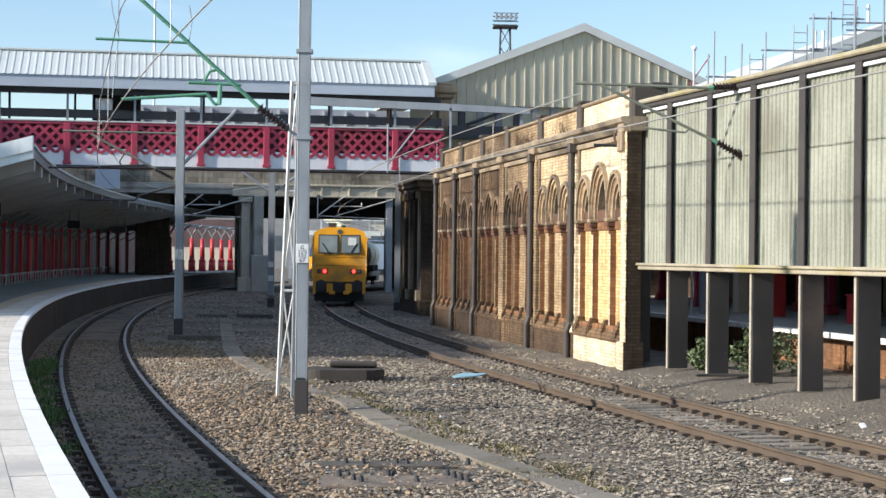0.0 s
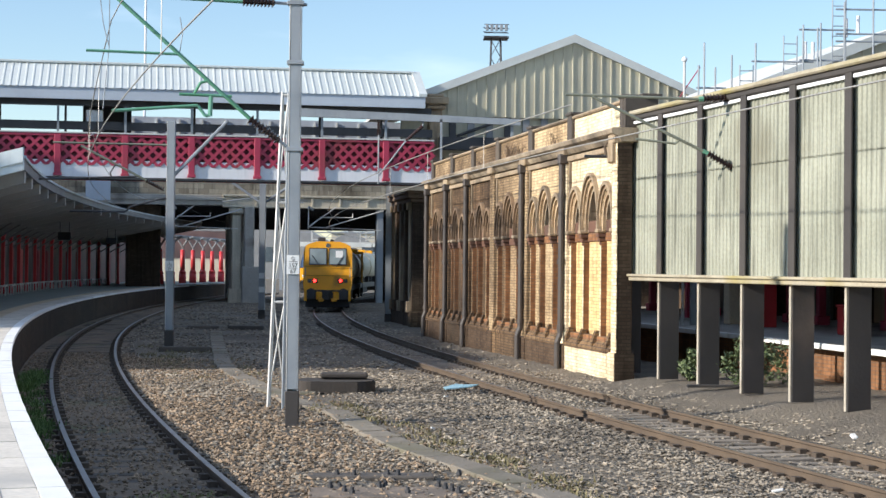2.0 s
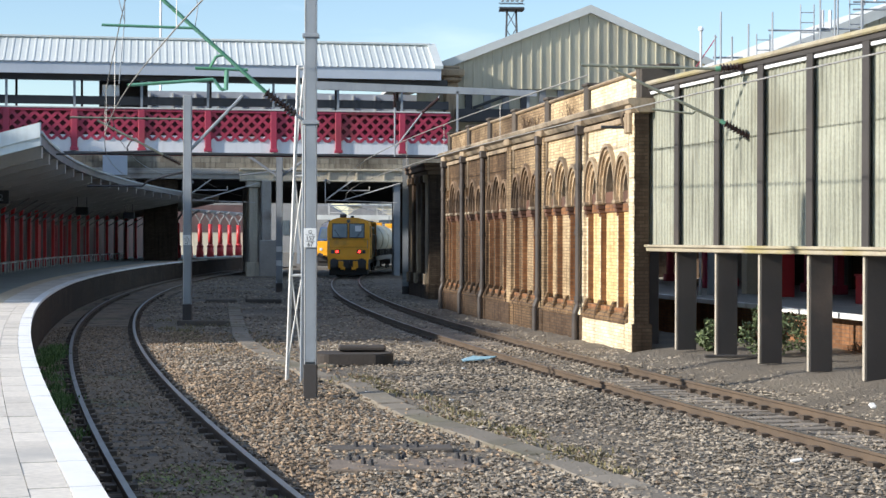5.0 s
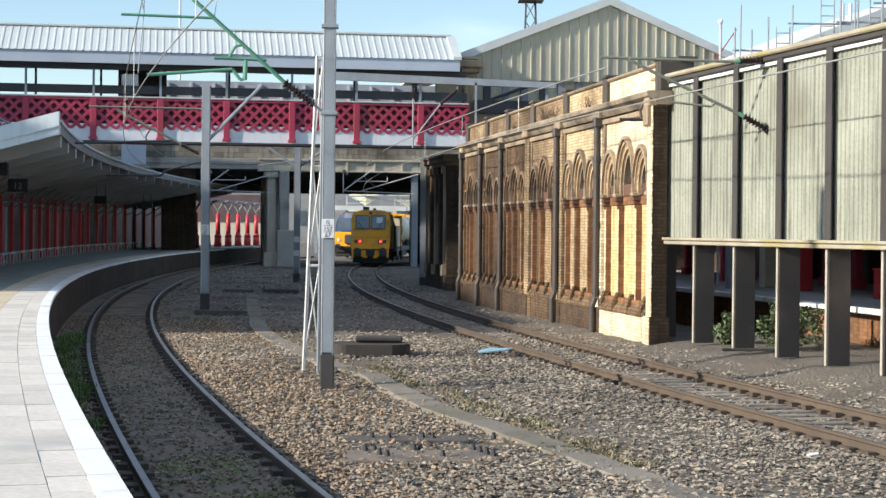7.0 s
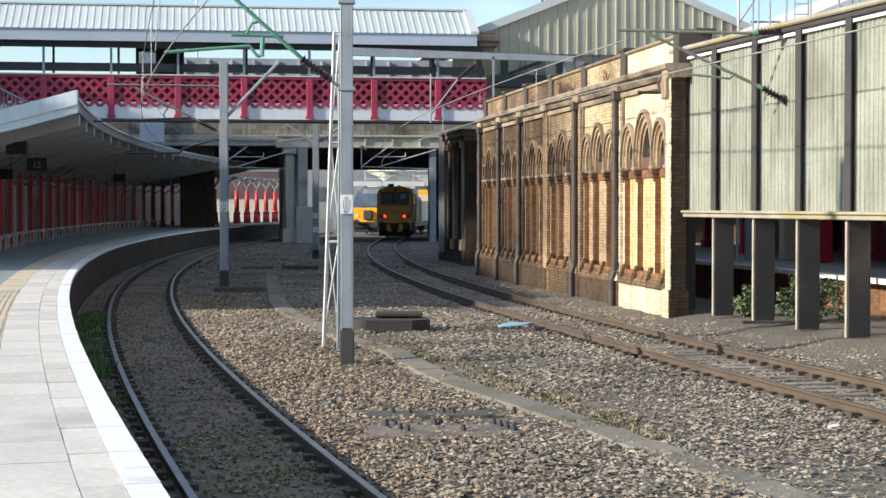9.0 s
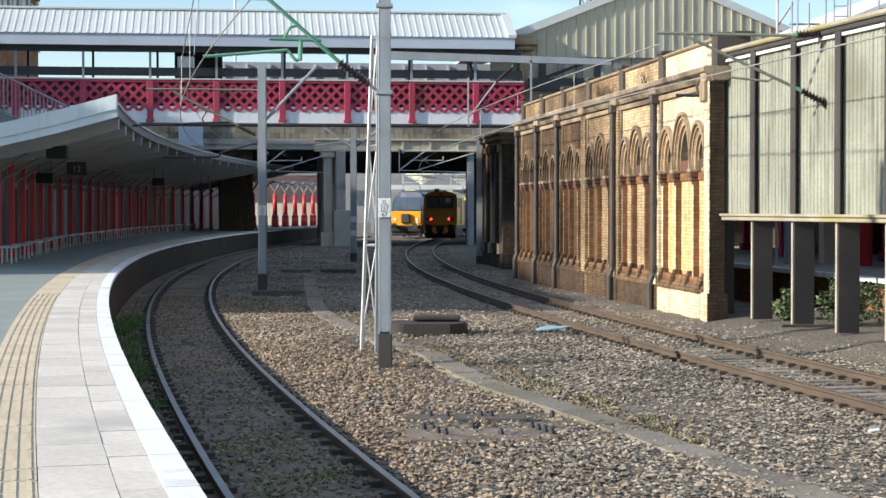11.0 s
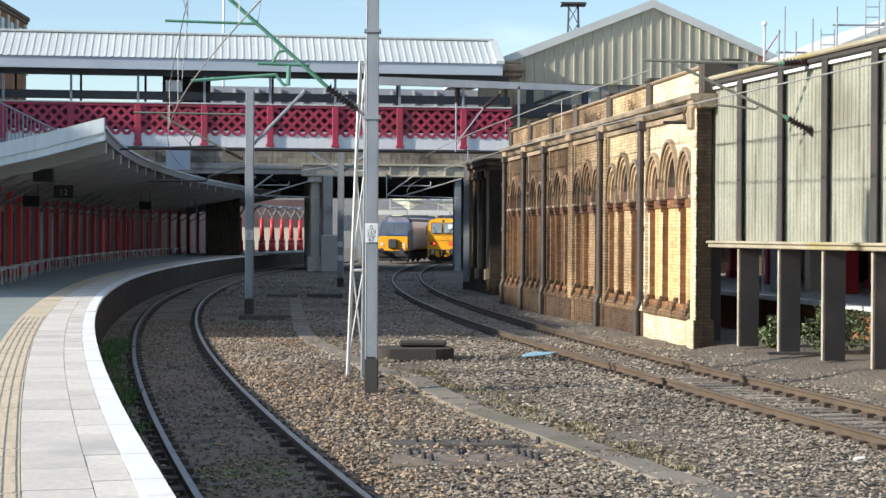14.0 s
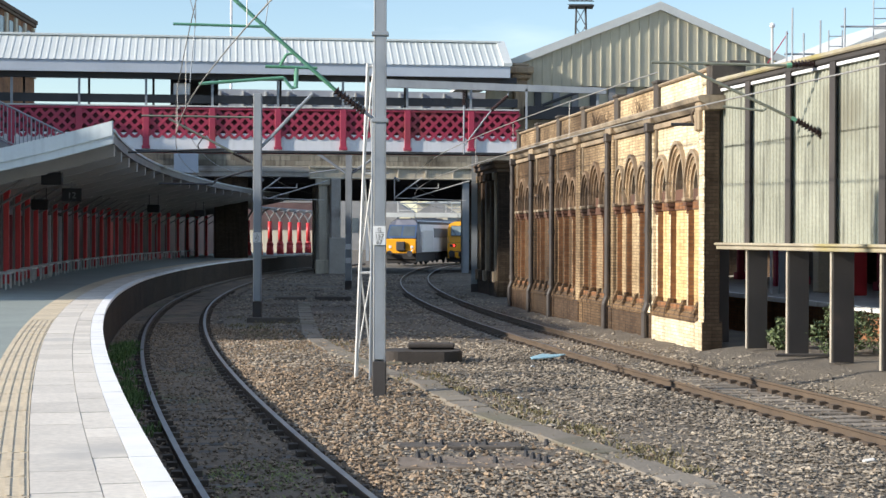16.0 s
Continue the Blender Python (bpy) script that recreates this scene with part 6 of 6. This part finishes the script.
        for a, b in (((-r0, -r0), (r1, -r1)), ((r0, -r0), (r1, r1)), ((r0, r0), (-r1, r1)), ((-r0, r0), (-r1, -r1))):
            tube(bm, (*a, z0), (*b, z1), 0.05, seg=4)
        part("brace", bm, M["dark_steel"], t)
    part("platform", boxes((-1.45, -1.45, 29.4, 1.45, 1.45, 29.55)), M["dark_steel"], t)
    for k in range(3):
        for yr in (-1.45, 1.38):
            part("rail", boxes((-1.45, yr, 29.9 + 0.5 * k, 1.45, yr + 0.07, 29.98 + 0.5 * k)), M["dark_steel"], t)
    for k in range(5):
        part("floodlight", boxes((-1.3 + 0.56 * k, -1.6, 30.2, -0.95 + 0.56 * k, -1.3, 30.9), bev=0.04), M["galv"], t)
    h = thing("brick_building", "red brick building with a flat parapet behind the footbridge", "building", pose(-27.75, 106, 0, 0, 0, 3))
    part("wall", boxes((-12, -16, -0.2, 0, 0, 15.4)), M["wall_red"], h)
    part("parapet_coping", boxes((-12.1, -16.1, 15.4, 0.12, 0.1, 15.6), (-12.2, -16.2, 15.6, 0.2, 0.15, 15.85), bev=0.03), M["soot"], h, "dark stone parapet coping")
    for k in range(6):
        part("window", boxes((-0.05, -2.2 - k * 2.5, 13.4, 0.04, -1.0 - k * 2.5, 15.0)), M["glass"], h)
        part("pilaster", boxes((-0.05, -0.85 - k * 2.5, 12.6, 0.14, -0.35 - k * 2.5, 15.3), bev=0.02), M["cream_wall"], h)
    part("string_course", boxes((-12, -16.1, 12.2, 0.12, 0.05, 12.5)), M["cream_wall"], h)
    # out of view, added only to cast shade over the tracks
    h = thing("shade_building", "unseen brick building added to shade the tracks", "building")
    part("wall", boxes((-40, 32.5, -0.2, -27.75, 89.5, 12.5)), M["wall_red"], h)
    part("parapet_coping", boxes((-40.1, 32.4, 12.5, -27.6, 89.5, 12.8), bev=0.03), M["soot"], h, "dark stone parapet coping")
    m = thing("flag_pole", "slim white pole rising behind the footbridge roof", "pole", pose(-18.1, 125, 0))
    bm = bmesh.new()
    tube(bm, (0, 0, 7.0), (0, 0, 23), 0.10, 0.08, seg=8)
    part("pole", bm, M["white_paint"], m)
    c = thing("camera_housing", "pale grey equipment box on the footbridge rail", "equipment box", pose(-11.66, 67.0, 0, 0, 0, 8.57))
    part("case", boxes((-0.33, -0.25, 7.95, 0.33, 0.25, 8.42), (-0.25, -0.22, 7.62, 0.38, 0.2, 7.93), bev=0.03), M["white_paint"], c)
    part("grille", boxes((-0.2, -0.24, 7.68, 0.3, -0.2, 7.86)), M["grey_panel"], c)
    part("bracket", boxes((-0.05, -0.05, 7.45, 0.05, 0.6, 7.65)), M["galv"], c)
    # distance beyond the road bridge
    for k, (x, y, w, hh, mt) in enumerate(((-60, 300, 46, 9.5, "grey_panel"), (-10, 290, 34, 8.0, "cream_wall"), (26, 310, 50, 10.0, "grey_panel"))):
        b = thing("distant_building", "pale low building far along the railway", "building", pose(x, y, 0), "distant buildings")
        part("wall", boxes((0, 0, -0.2, w, 12, hh)), M[mt], b)
        part("roof", prism(bmesh.new(), [(-0.4, hh), (w + 0.4, hh), (w / 2, hh + 2.5)], (1, 0, 0), (0, 0, 1), (0, -0.4, 0), (0, 12.8, 0)), M["roof_white"], b)
        for j in range(int(w / 4)):
            part("window", boxes((1.2 + 4 * j, -0.1, 3.0, 3.2 + 4 * j, 0.02, 5.6)), M["glass"], b)
    for y, x0, x1 in ((172, -11, 9), (196, -12, 12), (235, -14, 16)):
        g = thing("overhead_gantry", "pale steel overhead line gantry across the far tracks", "gantry", group="far gantries")
        for x in (x0, x1):
            part("upright", boxes((x - 0.15, y, -0.2, x + 0.15, y + 0.3, 7.2)), M["galv"], g)
        part("boom", boxes((x0, y, 6.9, x1, y + 0.1, 7.0), (x0, y, 6.2, x1, y + 0.1, 6.3)), M["galv"], g)
        n = int((x1 - x0) / 1.0)
        for k in range(n):
            bm = bmesh.new()
            tube(bm, (x0 + k, y + 0.05, 6.25 if k % 2 else 6.95), (x0 + k + 1, y + 0.05, 6.95 if k % 2 else 6.25), 0.05, seg=4)
            part("lattice_bar", bm, M["galv"], g)
        for k in range(3):
            x = x0 + 3 + 5.5 * k
            part("dropper_arm", boxes((x, y, 4.9, x + 0.1, y + 0.1, 6.3), (x, y, 5.0, x + 2.2, y + 0.08, 5.08)), M["galv_white"], g)
    r = thing("far_platform_roof", "grey pitched platform roof beyond the road bridge", "canopy", pose(-4.5, 205, 0))
    for k in range(4):
        x = -8 + 5.2 * k
        part("roof_bay", prism(bmesh.new(), [(x, 5.2), (x + 5.1, 5.2), (x + 2.55, 6.7)], (1, 0, 0), (0, 0, 1), (0, 0, 0), (0, 30, 0)), M["grey_panel"], r, "grey pitched roof bay")
        for yy in (0.5, 14, 28):
            part("column", boxes((x - 0.12, yy, -0.2, x + 0.12, yy + 0.24, 5.2)), M["galv"], r)
        part("valance", boxes((x, -0.1, 4.7, x + 5.1, 0.0, 5.25)), M["trim_pale"], r)


def wall_details():
    # dead shrubs rooted in the parapet
    for s, zz, n, h in ((6.3, 5.46, 46, 0.55), (5.2, 5.46, 26, 0.4), (1.2, 5.46, 22, 0.38), (10.4, 5.46, 24, 0.42)):
        rng = random.Random(int(s * 10))
        bm = bmesh.new()
        for _ in range(n):
            a, l = rng.uniform(0, 6.28), rng.uniform(0.4, 1.0) * h
            x, y = rng.gauss(0, 0.22), rng.gauss(0, 0.03)
            p = Vector((x, y, 0))
            m = p + Vector((math.cos(a) * l * 0.3, math.sin(a) * l * 0.15, l * 0.55))
            e = m + Vector((math.cos(a + rng.uniform(-1, 1)) * l * 0.35, math.sin(a) * l * 0.2, l * rng.uniform(0.2, 0.5)))
            tube(bm, p, m, 0.008, 0.006, seg=4, cap=False)
            tube(bm, m, e, 0.006, 0.003, seg=4, cap=False)
        ob = mesh_ob("dead_shrub", bm, M["bare"], at=WALL @ pose(s, 0.02, zz))
        tagged(ob, "dry brown shrub rooted in the brick parapet", "plant", "parapet shrubs")
        ob["kind"] = "stuff"
    b = thing("wall_bracket", "rusty iron bracket fixed near the wall corner", "bracket", WALL @ pose(-4.25, 0.08, 4.75))
    bm = bmesh.new()
    tube(bm, (0, 0, 0.1), (0, 0.62, 0.1), 0.035, seg=6)
    part("arm", bm, M["dark_steel"], b)
    bm = bmesh.new()
    pipe(bm, [(0, 0.12, 0.1), (0.02, 0.16, 0.32), (0, 0.05, 0.48)], 0.03, seg=6)
    part("stay", bm, M["rail_side"], b)
    part("plate", boxes((-0.06, -0.01, -0.05, 0.06, 0.03, 0.55), bev=0.005), M["rail_side"], b, "rusty wall plate")


M["cinder"] = mat("cinder", (0.27, 0.20, 0.135), (0.165, 0.125, 0.087), 0.9, scale=1.2, fine=30, bump=0.3, vary=0.5)
M["rusty"] = mat("rusty", (0.30, 0.22, 0.145), (0.20, 0.147, 0.098), 0.9, scale=1.2, fine=30, bump=0.3, vary=0.5)
stones()
weeds()
clutter()
right_platform()
skyline()
wall_details()


# ---------- works train and parked locomotive ----------
MOVERS = []


def prof_body(bm, w, z0, z1, y0, y1, shoulder=0.45, tuck=0.12, mi=0):
    """A vehicle body of rounded roof profile from y0 to y1."""
    h = w / 2
    prof = [(-h + tuck * 0.3, z0), (-h, z0 + 0.3), (-h, z1 - shoulder * 1.3), (-h + 0.10, z1 - shoulder * 0.55), (-h + 0.32, z1 - 0.12), (-h + 0.7, z1),
            (h - 0.7, z1), (h - 0.32, z1 - 0.12), (h - 0.10, z1 - shoulder * 0.55), (h, z1 - shoulder * 1.3), (h, z0 + 0.3), (h - tuck * 0.3, z0)]
    prism(bm, prof, (1, 0, 0), (0, 0, 1), (0, y0, 0), (0, y1 - y0, 0))
    return bm


def wheelset(parent, y, r=0.42):
    bm = bmesh.new()
    for x in (-0.75, 0.75):
        tube(bm, (x - 0.06, y, r), (x + 0.06, y, r), r, seg=20)
        tube(bm, (x * 0.94 - 0.02, y, r), (x * 0.94 + 0.02, y, r), r + 0.03, seg=20)
    tube(bm, (-0.75, y, r), (0.75, y, r), 0.08, seg=8)
    part("wheelset", bm, M["black"], parent, "dark steel wheelset")


def buffer_pair(parent, y, z=1.0):
    for x in (-0.87, 0.87):
        bm = bmesh.new()
        tube(bm, (x, y, z), (x, y - 0.45, z), 0.11, seg=12)
        tube(bm, (x, y - 0.45, z), (x, y - 0.52, z), 0.23, 0.25, seg=16)
        part("buffer", bm, M["dark_steel"], parent, "oily steel buffer")


def works_unit():
    t = thing("works_train", "yellow railway works vehicle with red tail lamps lit", "train")
    bm = prof_body(bmesh.new(), 2.64, 1.08, 3.72, 0.0, 5.2)
    for v in bm.verts:
        if v.co.y < 0.01 and v.co.z > 2.3:
            v.co.y += (v.co.z - 2.3) * 0.22
    cab = part("cab", bm, M["yellow"], t, "yellow driving cab")
    tilt = lambda z: max(0.0, (z - 2.3) * 0.22)

    def pane(nm, x0, x1, z0, z1, mt, off=0.012, label=""):
        bm = bmesh.new()
        a = [bm.verts.new((x, tilt(z) - off, z)) for x, z in ((x0, z0), (x1, z0), (x1, z1), (x0, z1))]
        b = [bm.verts.new((x, tilt(z) + 0.02, z)) for x, z in ((x0, z0), (x1, z0), (x1, z1), (x0, z1))]
        bm.faces.new(a)
        for j in range(4):
            bm.faces.new((a[j], b[j], b[(j + 1) % 4], a[(j + 1) % 4]))
        bmesh.ops.recalc_face_normals(bm, faces=bm.faces)
        return part(nm, bm, mt, cab, label)
    for xa, xb in ((-1.02, -0.05), (0.05, 1.02)):
        pane("window_gasket", xa, xb, 2.44, 3.36, M["ink"], 0.006)
    pane("windscreen", -0.97, -0.10, 2.49, 3.31, M["cab_glass"], 0.012, "pale windscreen, sky reflection put into its colour")
    pane("windscreen", 0.10, 0.97, 2.49, 3.31, M["cab_glass"], 0.012, "pale windscreen, sky reflection put into its colour")
    for zz in (2.36, 1.86):
        pane("panel_seam", -1.26, 1.26, zz - 0.012, zz + 0.012, M["seam_yellow"], 0.004)
    for sx in (-1, 1):
        part("handrail", tube(bmesh.new(), (sx * 1.22, -0.06, 1.75), (sx * 1.22, -0.06, 2.3), 0.02, seg=6), M["galv"], cab, "steel handrail")
    pane("paper_notice", 0.42, 0.82, 2.85, 3.22, M["sign_white"], 0.018, "white paper in the windscreen")
    for x0, x1 in ((-0.85, -0.45), (0.85, 0.45)):
        bm = bmesh.new()
        tube(bm, (x1, tilt(2.35) - 0.04, 2.36), (x0, tilt(3.0) - 0.04, 2.95), 0.018, seg=5)
        part("wiper", bm, M["ink"], cab)
    for sx in (-1, 1):
        part("lamp_cluster", boxes((sx * 1.08 - 0.2 * (sx > 0) - 0.0, -0.03, 1.47, sx * 1.08 + 0.2 * (sx < 0) + 0.0, 0.05, 1.68), (sx * 0.68 - 0.14, -0.03, 1.46, sx * 0.68 + 0.14, 0.05, 1.7)), M["ink"], cab, "dark lamp housing")
        bm = bmesh.new()
        tube(bm, (sx * 0.70, -0.03, 1.58), (sx * 0.70, -0.06, 1.58), 0.085, seg=16)
        part("tail_lamp", bm, M["tail"], cab, "lit red tail lamp")
        bm = bmesh.new()
        tube(bm, (sx * 0.98, -0.03, 1.58), (sx * 0.98, -0.05, 1.58), 0.07, seg=14)
        part("head_lamp", bm, M["glass"], cab)
        part("step_iron", boxes((sx * 1.2 - 0.07, -0.05, 0.48, sx * 1.2 + 0.07, 0.02, 1.1)), M["yellow"], cab)
    bm = bmesh.new()
    tube(bm, (0, tilt(3.5) - 0.03, 3.5), (0, tilt(3.5) + 0.1, 3.5), 0.12, seg=14)
    part("marker_lamp", bm, M["glass"], cab)
    part("horn_box", boxes((-0.55, 0.6, 3.70, -0.15, 1.1, 3.95), (0.1, 1.2, 3.70, 0.3, 1.6, 3.85), bev=0.03), M["dark_steel"], cab)
    part("coupler_hook", boxes((-0.09, -0.35, 0.85, 0.09, 0.1, 1.05), (-0.05, -0.4, 0.55, 0.05, -0.3, 0.95), bev=0.02), M["dark_steel"], t)
    for sx in (-1, 1):
        part("yellow_bracket", boxes((sx * 0.46 - 0.16, -0.12, 0.55, sx * 0.46 + 0.16, 0.0, 0.98), (sx * 0.35 - 0.15, -0.14, 0.45, sx * 0.35 + 0.15, 0.0, 0.62), bev=0.03), M["yellow"], t, "yellow buffer beam bracket")
    part("buffer_beam", boxes((-1.25, 0.0, 0.55, 1.25, 0.3, 1.1), bev=0.02), M["dark_steel"], t)
    buffer_pair(t, 0.0, 0.92)
    part("solebar", boxes((-1.2, 0.3, 0.78, 1.2, 17.6, 1.1)), M["dark_steel"], t)
    part("rail_guard", boxes((-1.2, 0.25, 0.12, 1.2, 0.5, 0.6), (-1.22, 0.5, 0.3, 1.22, 5.0, 0.8), bev=0.03), M["black"], t, "oily black guard and bogie ends")
    for y in (1.6, 3.5, 14.5, 16.4):
        wheelset(t, y)
    for y in (2.55, 15.45):
        part("bogie_frame", boxes((-1.12, y - 1.5, 0.35, -0.95, y + 1.5, 0.75), (0.95, y - 1.5, 0.35, 1.12, y + 1.5, 0.75), bev=0.03), M["black"], t)
    bm = prof_body(bmesh.new(), 2.5, 1.1, 3.2, 5.4, 9.4)
    part("engine_module", bm, M["dark_steel"], t, "dark engine housing")
    part("deck_module", boxes((-1.2, 9.8, 1.1, 1.2, 17.4, 2.7), bev=0.05), M["tank"], t, "cream equipment module")
    for x in (-1.31, 1.31):
        part("cab_window", boxes((x - 0.02, 1.0, 2.5, x + 0.02, 1.9, 3.2)), M["glass"], cab)
        part("cab_door", boxes((x - 0.015, 2.4, 1.2, x + 0.015, 3.2, 3.2)), M["dark_steel"], cab)
    MOVERS.append((t, 82.5))
    for k, s0 in enumerate((82.5 + 19.0, 82.5 + 38.0)):
        w = thing("tank_wagon", "works wagon with cream tanks and a yellow end frame", "wagon", group="works train wagons")
        part("solebar", boxes((-1.2, 0.0, 0.78, 1.2, 17.8, 1.12)), M["dark_steel"], w)
        for j in range(3):
            y0 = 1.2 + 5.4 * j
            bm = bmesh.new()
            tube(bm, (0, y0, 2.35), (0, y0 + 4.8, 2.35), 1.18, seg=28)
            part("tank", bm, M["tank"], w, "cream cylindrical tank", smooth=False)
            for ys in (y0 + 0.6, y0 + 3.9):
                part("tank_saddle", boxes((-1.1, ys, 1.1, 1.1, ys + 0.3, 1.6)), M["dark_steel"], w)
            part("tank_band", boxes((-0.4, y0 + 2.2, 3.45, 0.4, y0 + 2.7, 3.72), bev=0.03), M["yellow"], w)
        part("end_frame", boxes((-1.2, 0.1, 1.1, -1.05, 0.35, 3.5), (1.05, 0.1, 1.1, 1.2, 0.35, 3.5), (-1.2, 0.1, 3.3, 1.2, 0.35, 3.5), (-1.2, 0.1, 2.1, 1.2, 0.2, 2.5)), M["yellow"], w, "yellow end frame")
        for y in (1.6, 3.4, 14.4, 16.2):
            wheelset(w, y)
        part("bogie_frame", boxes((-1.12, 1.0, 0.35, 1.12, 4.0, 0.75)), M["black"], w)
        part("bogie_frame", boxes((-1.12, 13.8, 0.35, 1.12, 16.8, 0.75)), M["black"], w)
        MOVERS.append((w, s0))


def parked_loco():
    t = thing("diesel_locomotive", "parked diesel locomotive with blue cab, yellow nose and silver sides", "locomotive", pose(-6.2, 143, 0, 0, 0, -11.6))
    bm = prof_body(bmesh.new(), 2.72, 1.05, 3.85, 1.1, 18.5, shoulder=0.8)
    part("body", bm, M["silver"], t, "silver-grey body side")
    bm = prof_body(bmesh.new(), 2.74, 1.0, 3.8, -0.35, 1.5, shoulder=0.8)
    for v in bm.verts:
        if v.co.y < 0 and v.co.z > 2.2:
            v.co.y += (v.co.z - 2.2) * 0.65
            v.co.x *= 0.95
    cab = part("cab", bm, M["loco_grey"], t, "dark blue-grey cab")
    tl = lambda z: -0.35 + max(0, (z - 2.2)) * 0.65
    part("nose_panel", boxes((-1.28, -0.42, 1.05, 1.28, -0.33, 2.18), bev=0.04), M["yellow"], cab, "yellow warning panel")
    bm = bmesh.new()
    bm.faces.new([bm.verts.new((x, tl(z) - 0.018, z)) for x, z in ((-1.27, 2.25), (1.27, 2.25), (1.2, 3.36), (-1.2, 3.36))])
    part("window_band", bm, M["loco_blue"], cab, "dark blue band round the windscreens")
    for x0, x1 in ((-1.15, -0.06), (0.06, 1.15)):
        bm = bmesh.new()
        q = [(x0, 2.4), (x1, 2.4), (x1 * 0.93, 3.25), (x0 * 0.93, 3.25)]
        bm.faces.new([bm.verts.new((x, tl(z) - 0.03, z)) for x, z in q])
        part("windscreen", bm, M["glass"], cab, "sloped windscreen")
    part("coupler_box", boxes((-0.38, -0.7, 1.15, 0.38, -0.4, 1.95), bev=0.08), M["dark_steel"], t, "black coupler housing")
    part("buffer_beam", boxes((-1.3, -0.45, 0.45, 1.3, 0.3, 1.02), bev=0.03), M["black"], t)
    part("valance", boxes((-1.3, -0.48, 0.98, 1.3, -0.36, 1.1)), M["yellow"], t)
    buffer_pair(t, -0.4, 0.95)
    for x in (-0.95, 0.95):
        bm = bmesh.new()
        tube(bm, (x, -0.40, 1.5), (x, -0.46, 1.5), 0.13, seg=14)
        part("head_lamp", bm, M["sign_white"], cab)
    bm = bmesh.new()
    pipe(bm, [(0.75, -0.45, 1.1), (0.8, -0.7, 0.85), (0.95, -0.7, 0.95), (1.0, -0.5, 1.3)], 0.05, seg=6)
    part("air_hose", bm, M["sign_white"], t)
    part("grille", boxes((1.33, 6.0, 2.3, 1.39, 12.0, 3.1)), M["grey_panel"], t)
    part("body_flash", boxes((1.33, 1.8, 1.2, 1.385, 5.6, 2.9)), M["sign_white"], t, "white body side panel")
    bm = prof_body(bmesh.new(), 2.5, 3.3, 3.92, 0.9, 18.4, shoulder=0.55)
    part("roof", bm, M["loco_roof"], t, "dark grey rounded roof")
    part("roof_duct", boxes((-0.6, 5, 3.82, 0.6, 13, 4.02), bev=0.05), M["dark_steel"], t)
    part("underframe", boxes((-1.2, 0.3, 0.5, 1.2, 18.2, 1.05)), M["black"], t)
    for y in (1.8, 3.7, 5.6, 12.6, 14.5, 16.4):
        wheelset(t, y, 0.53)
    part("obstacle_deflector", boxes((-1.3, -0.3, 0.12, 1.3, 0.1, 0.5), (-1.3, 0.1, 0.25, 1.3, 6.6, 0.8), bev=0.03), M["black"], t, "black deflector and bogie frame")
    part("fuel_tank", boxes((-1.25, 7.2, 0.3, 1.25, 11.2, 1.0), bev=0.1), M["black"], t)


works_unit()
parked_loco()


def train_at(s0):
    """Poses along the right track, with s0 metres to the rear end at the start."""
    rows = []
    for k in range(0, 17):
        y = s0 + 5.05 * k - 0.05 * k * k
        ang = math.degrees(math.atan2(RIGHT(y + 15.4) - RIGHT(y + 2.5), 12.9))
        mid = Vector((RIGHT(y + 2.5), y + 2.5, 0)) - Vector((math.sin(radians(ang)), math.cos(radians(ang)), 0)) * 2.5
        rows.append((float(k), pose(mid.x, mid.y, 0, 0, 0, -ang)))
    return rows


def motions():
    for ob, s0 in MOVERS:
        walk(ob, train_at(s0))


motions()
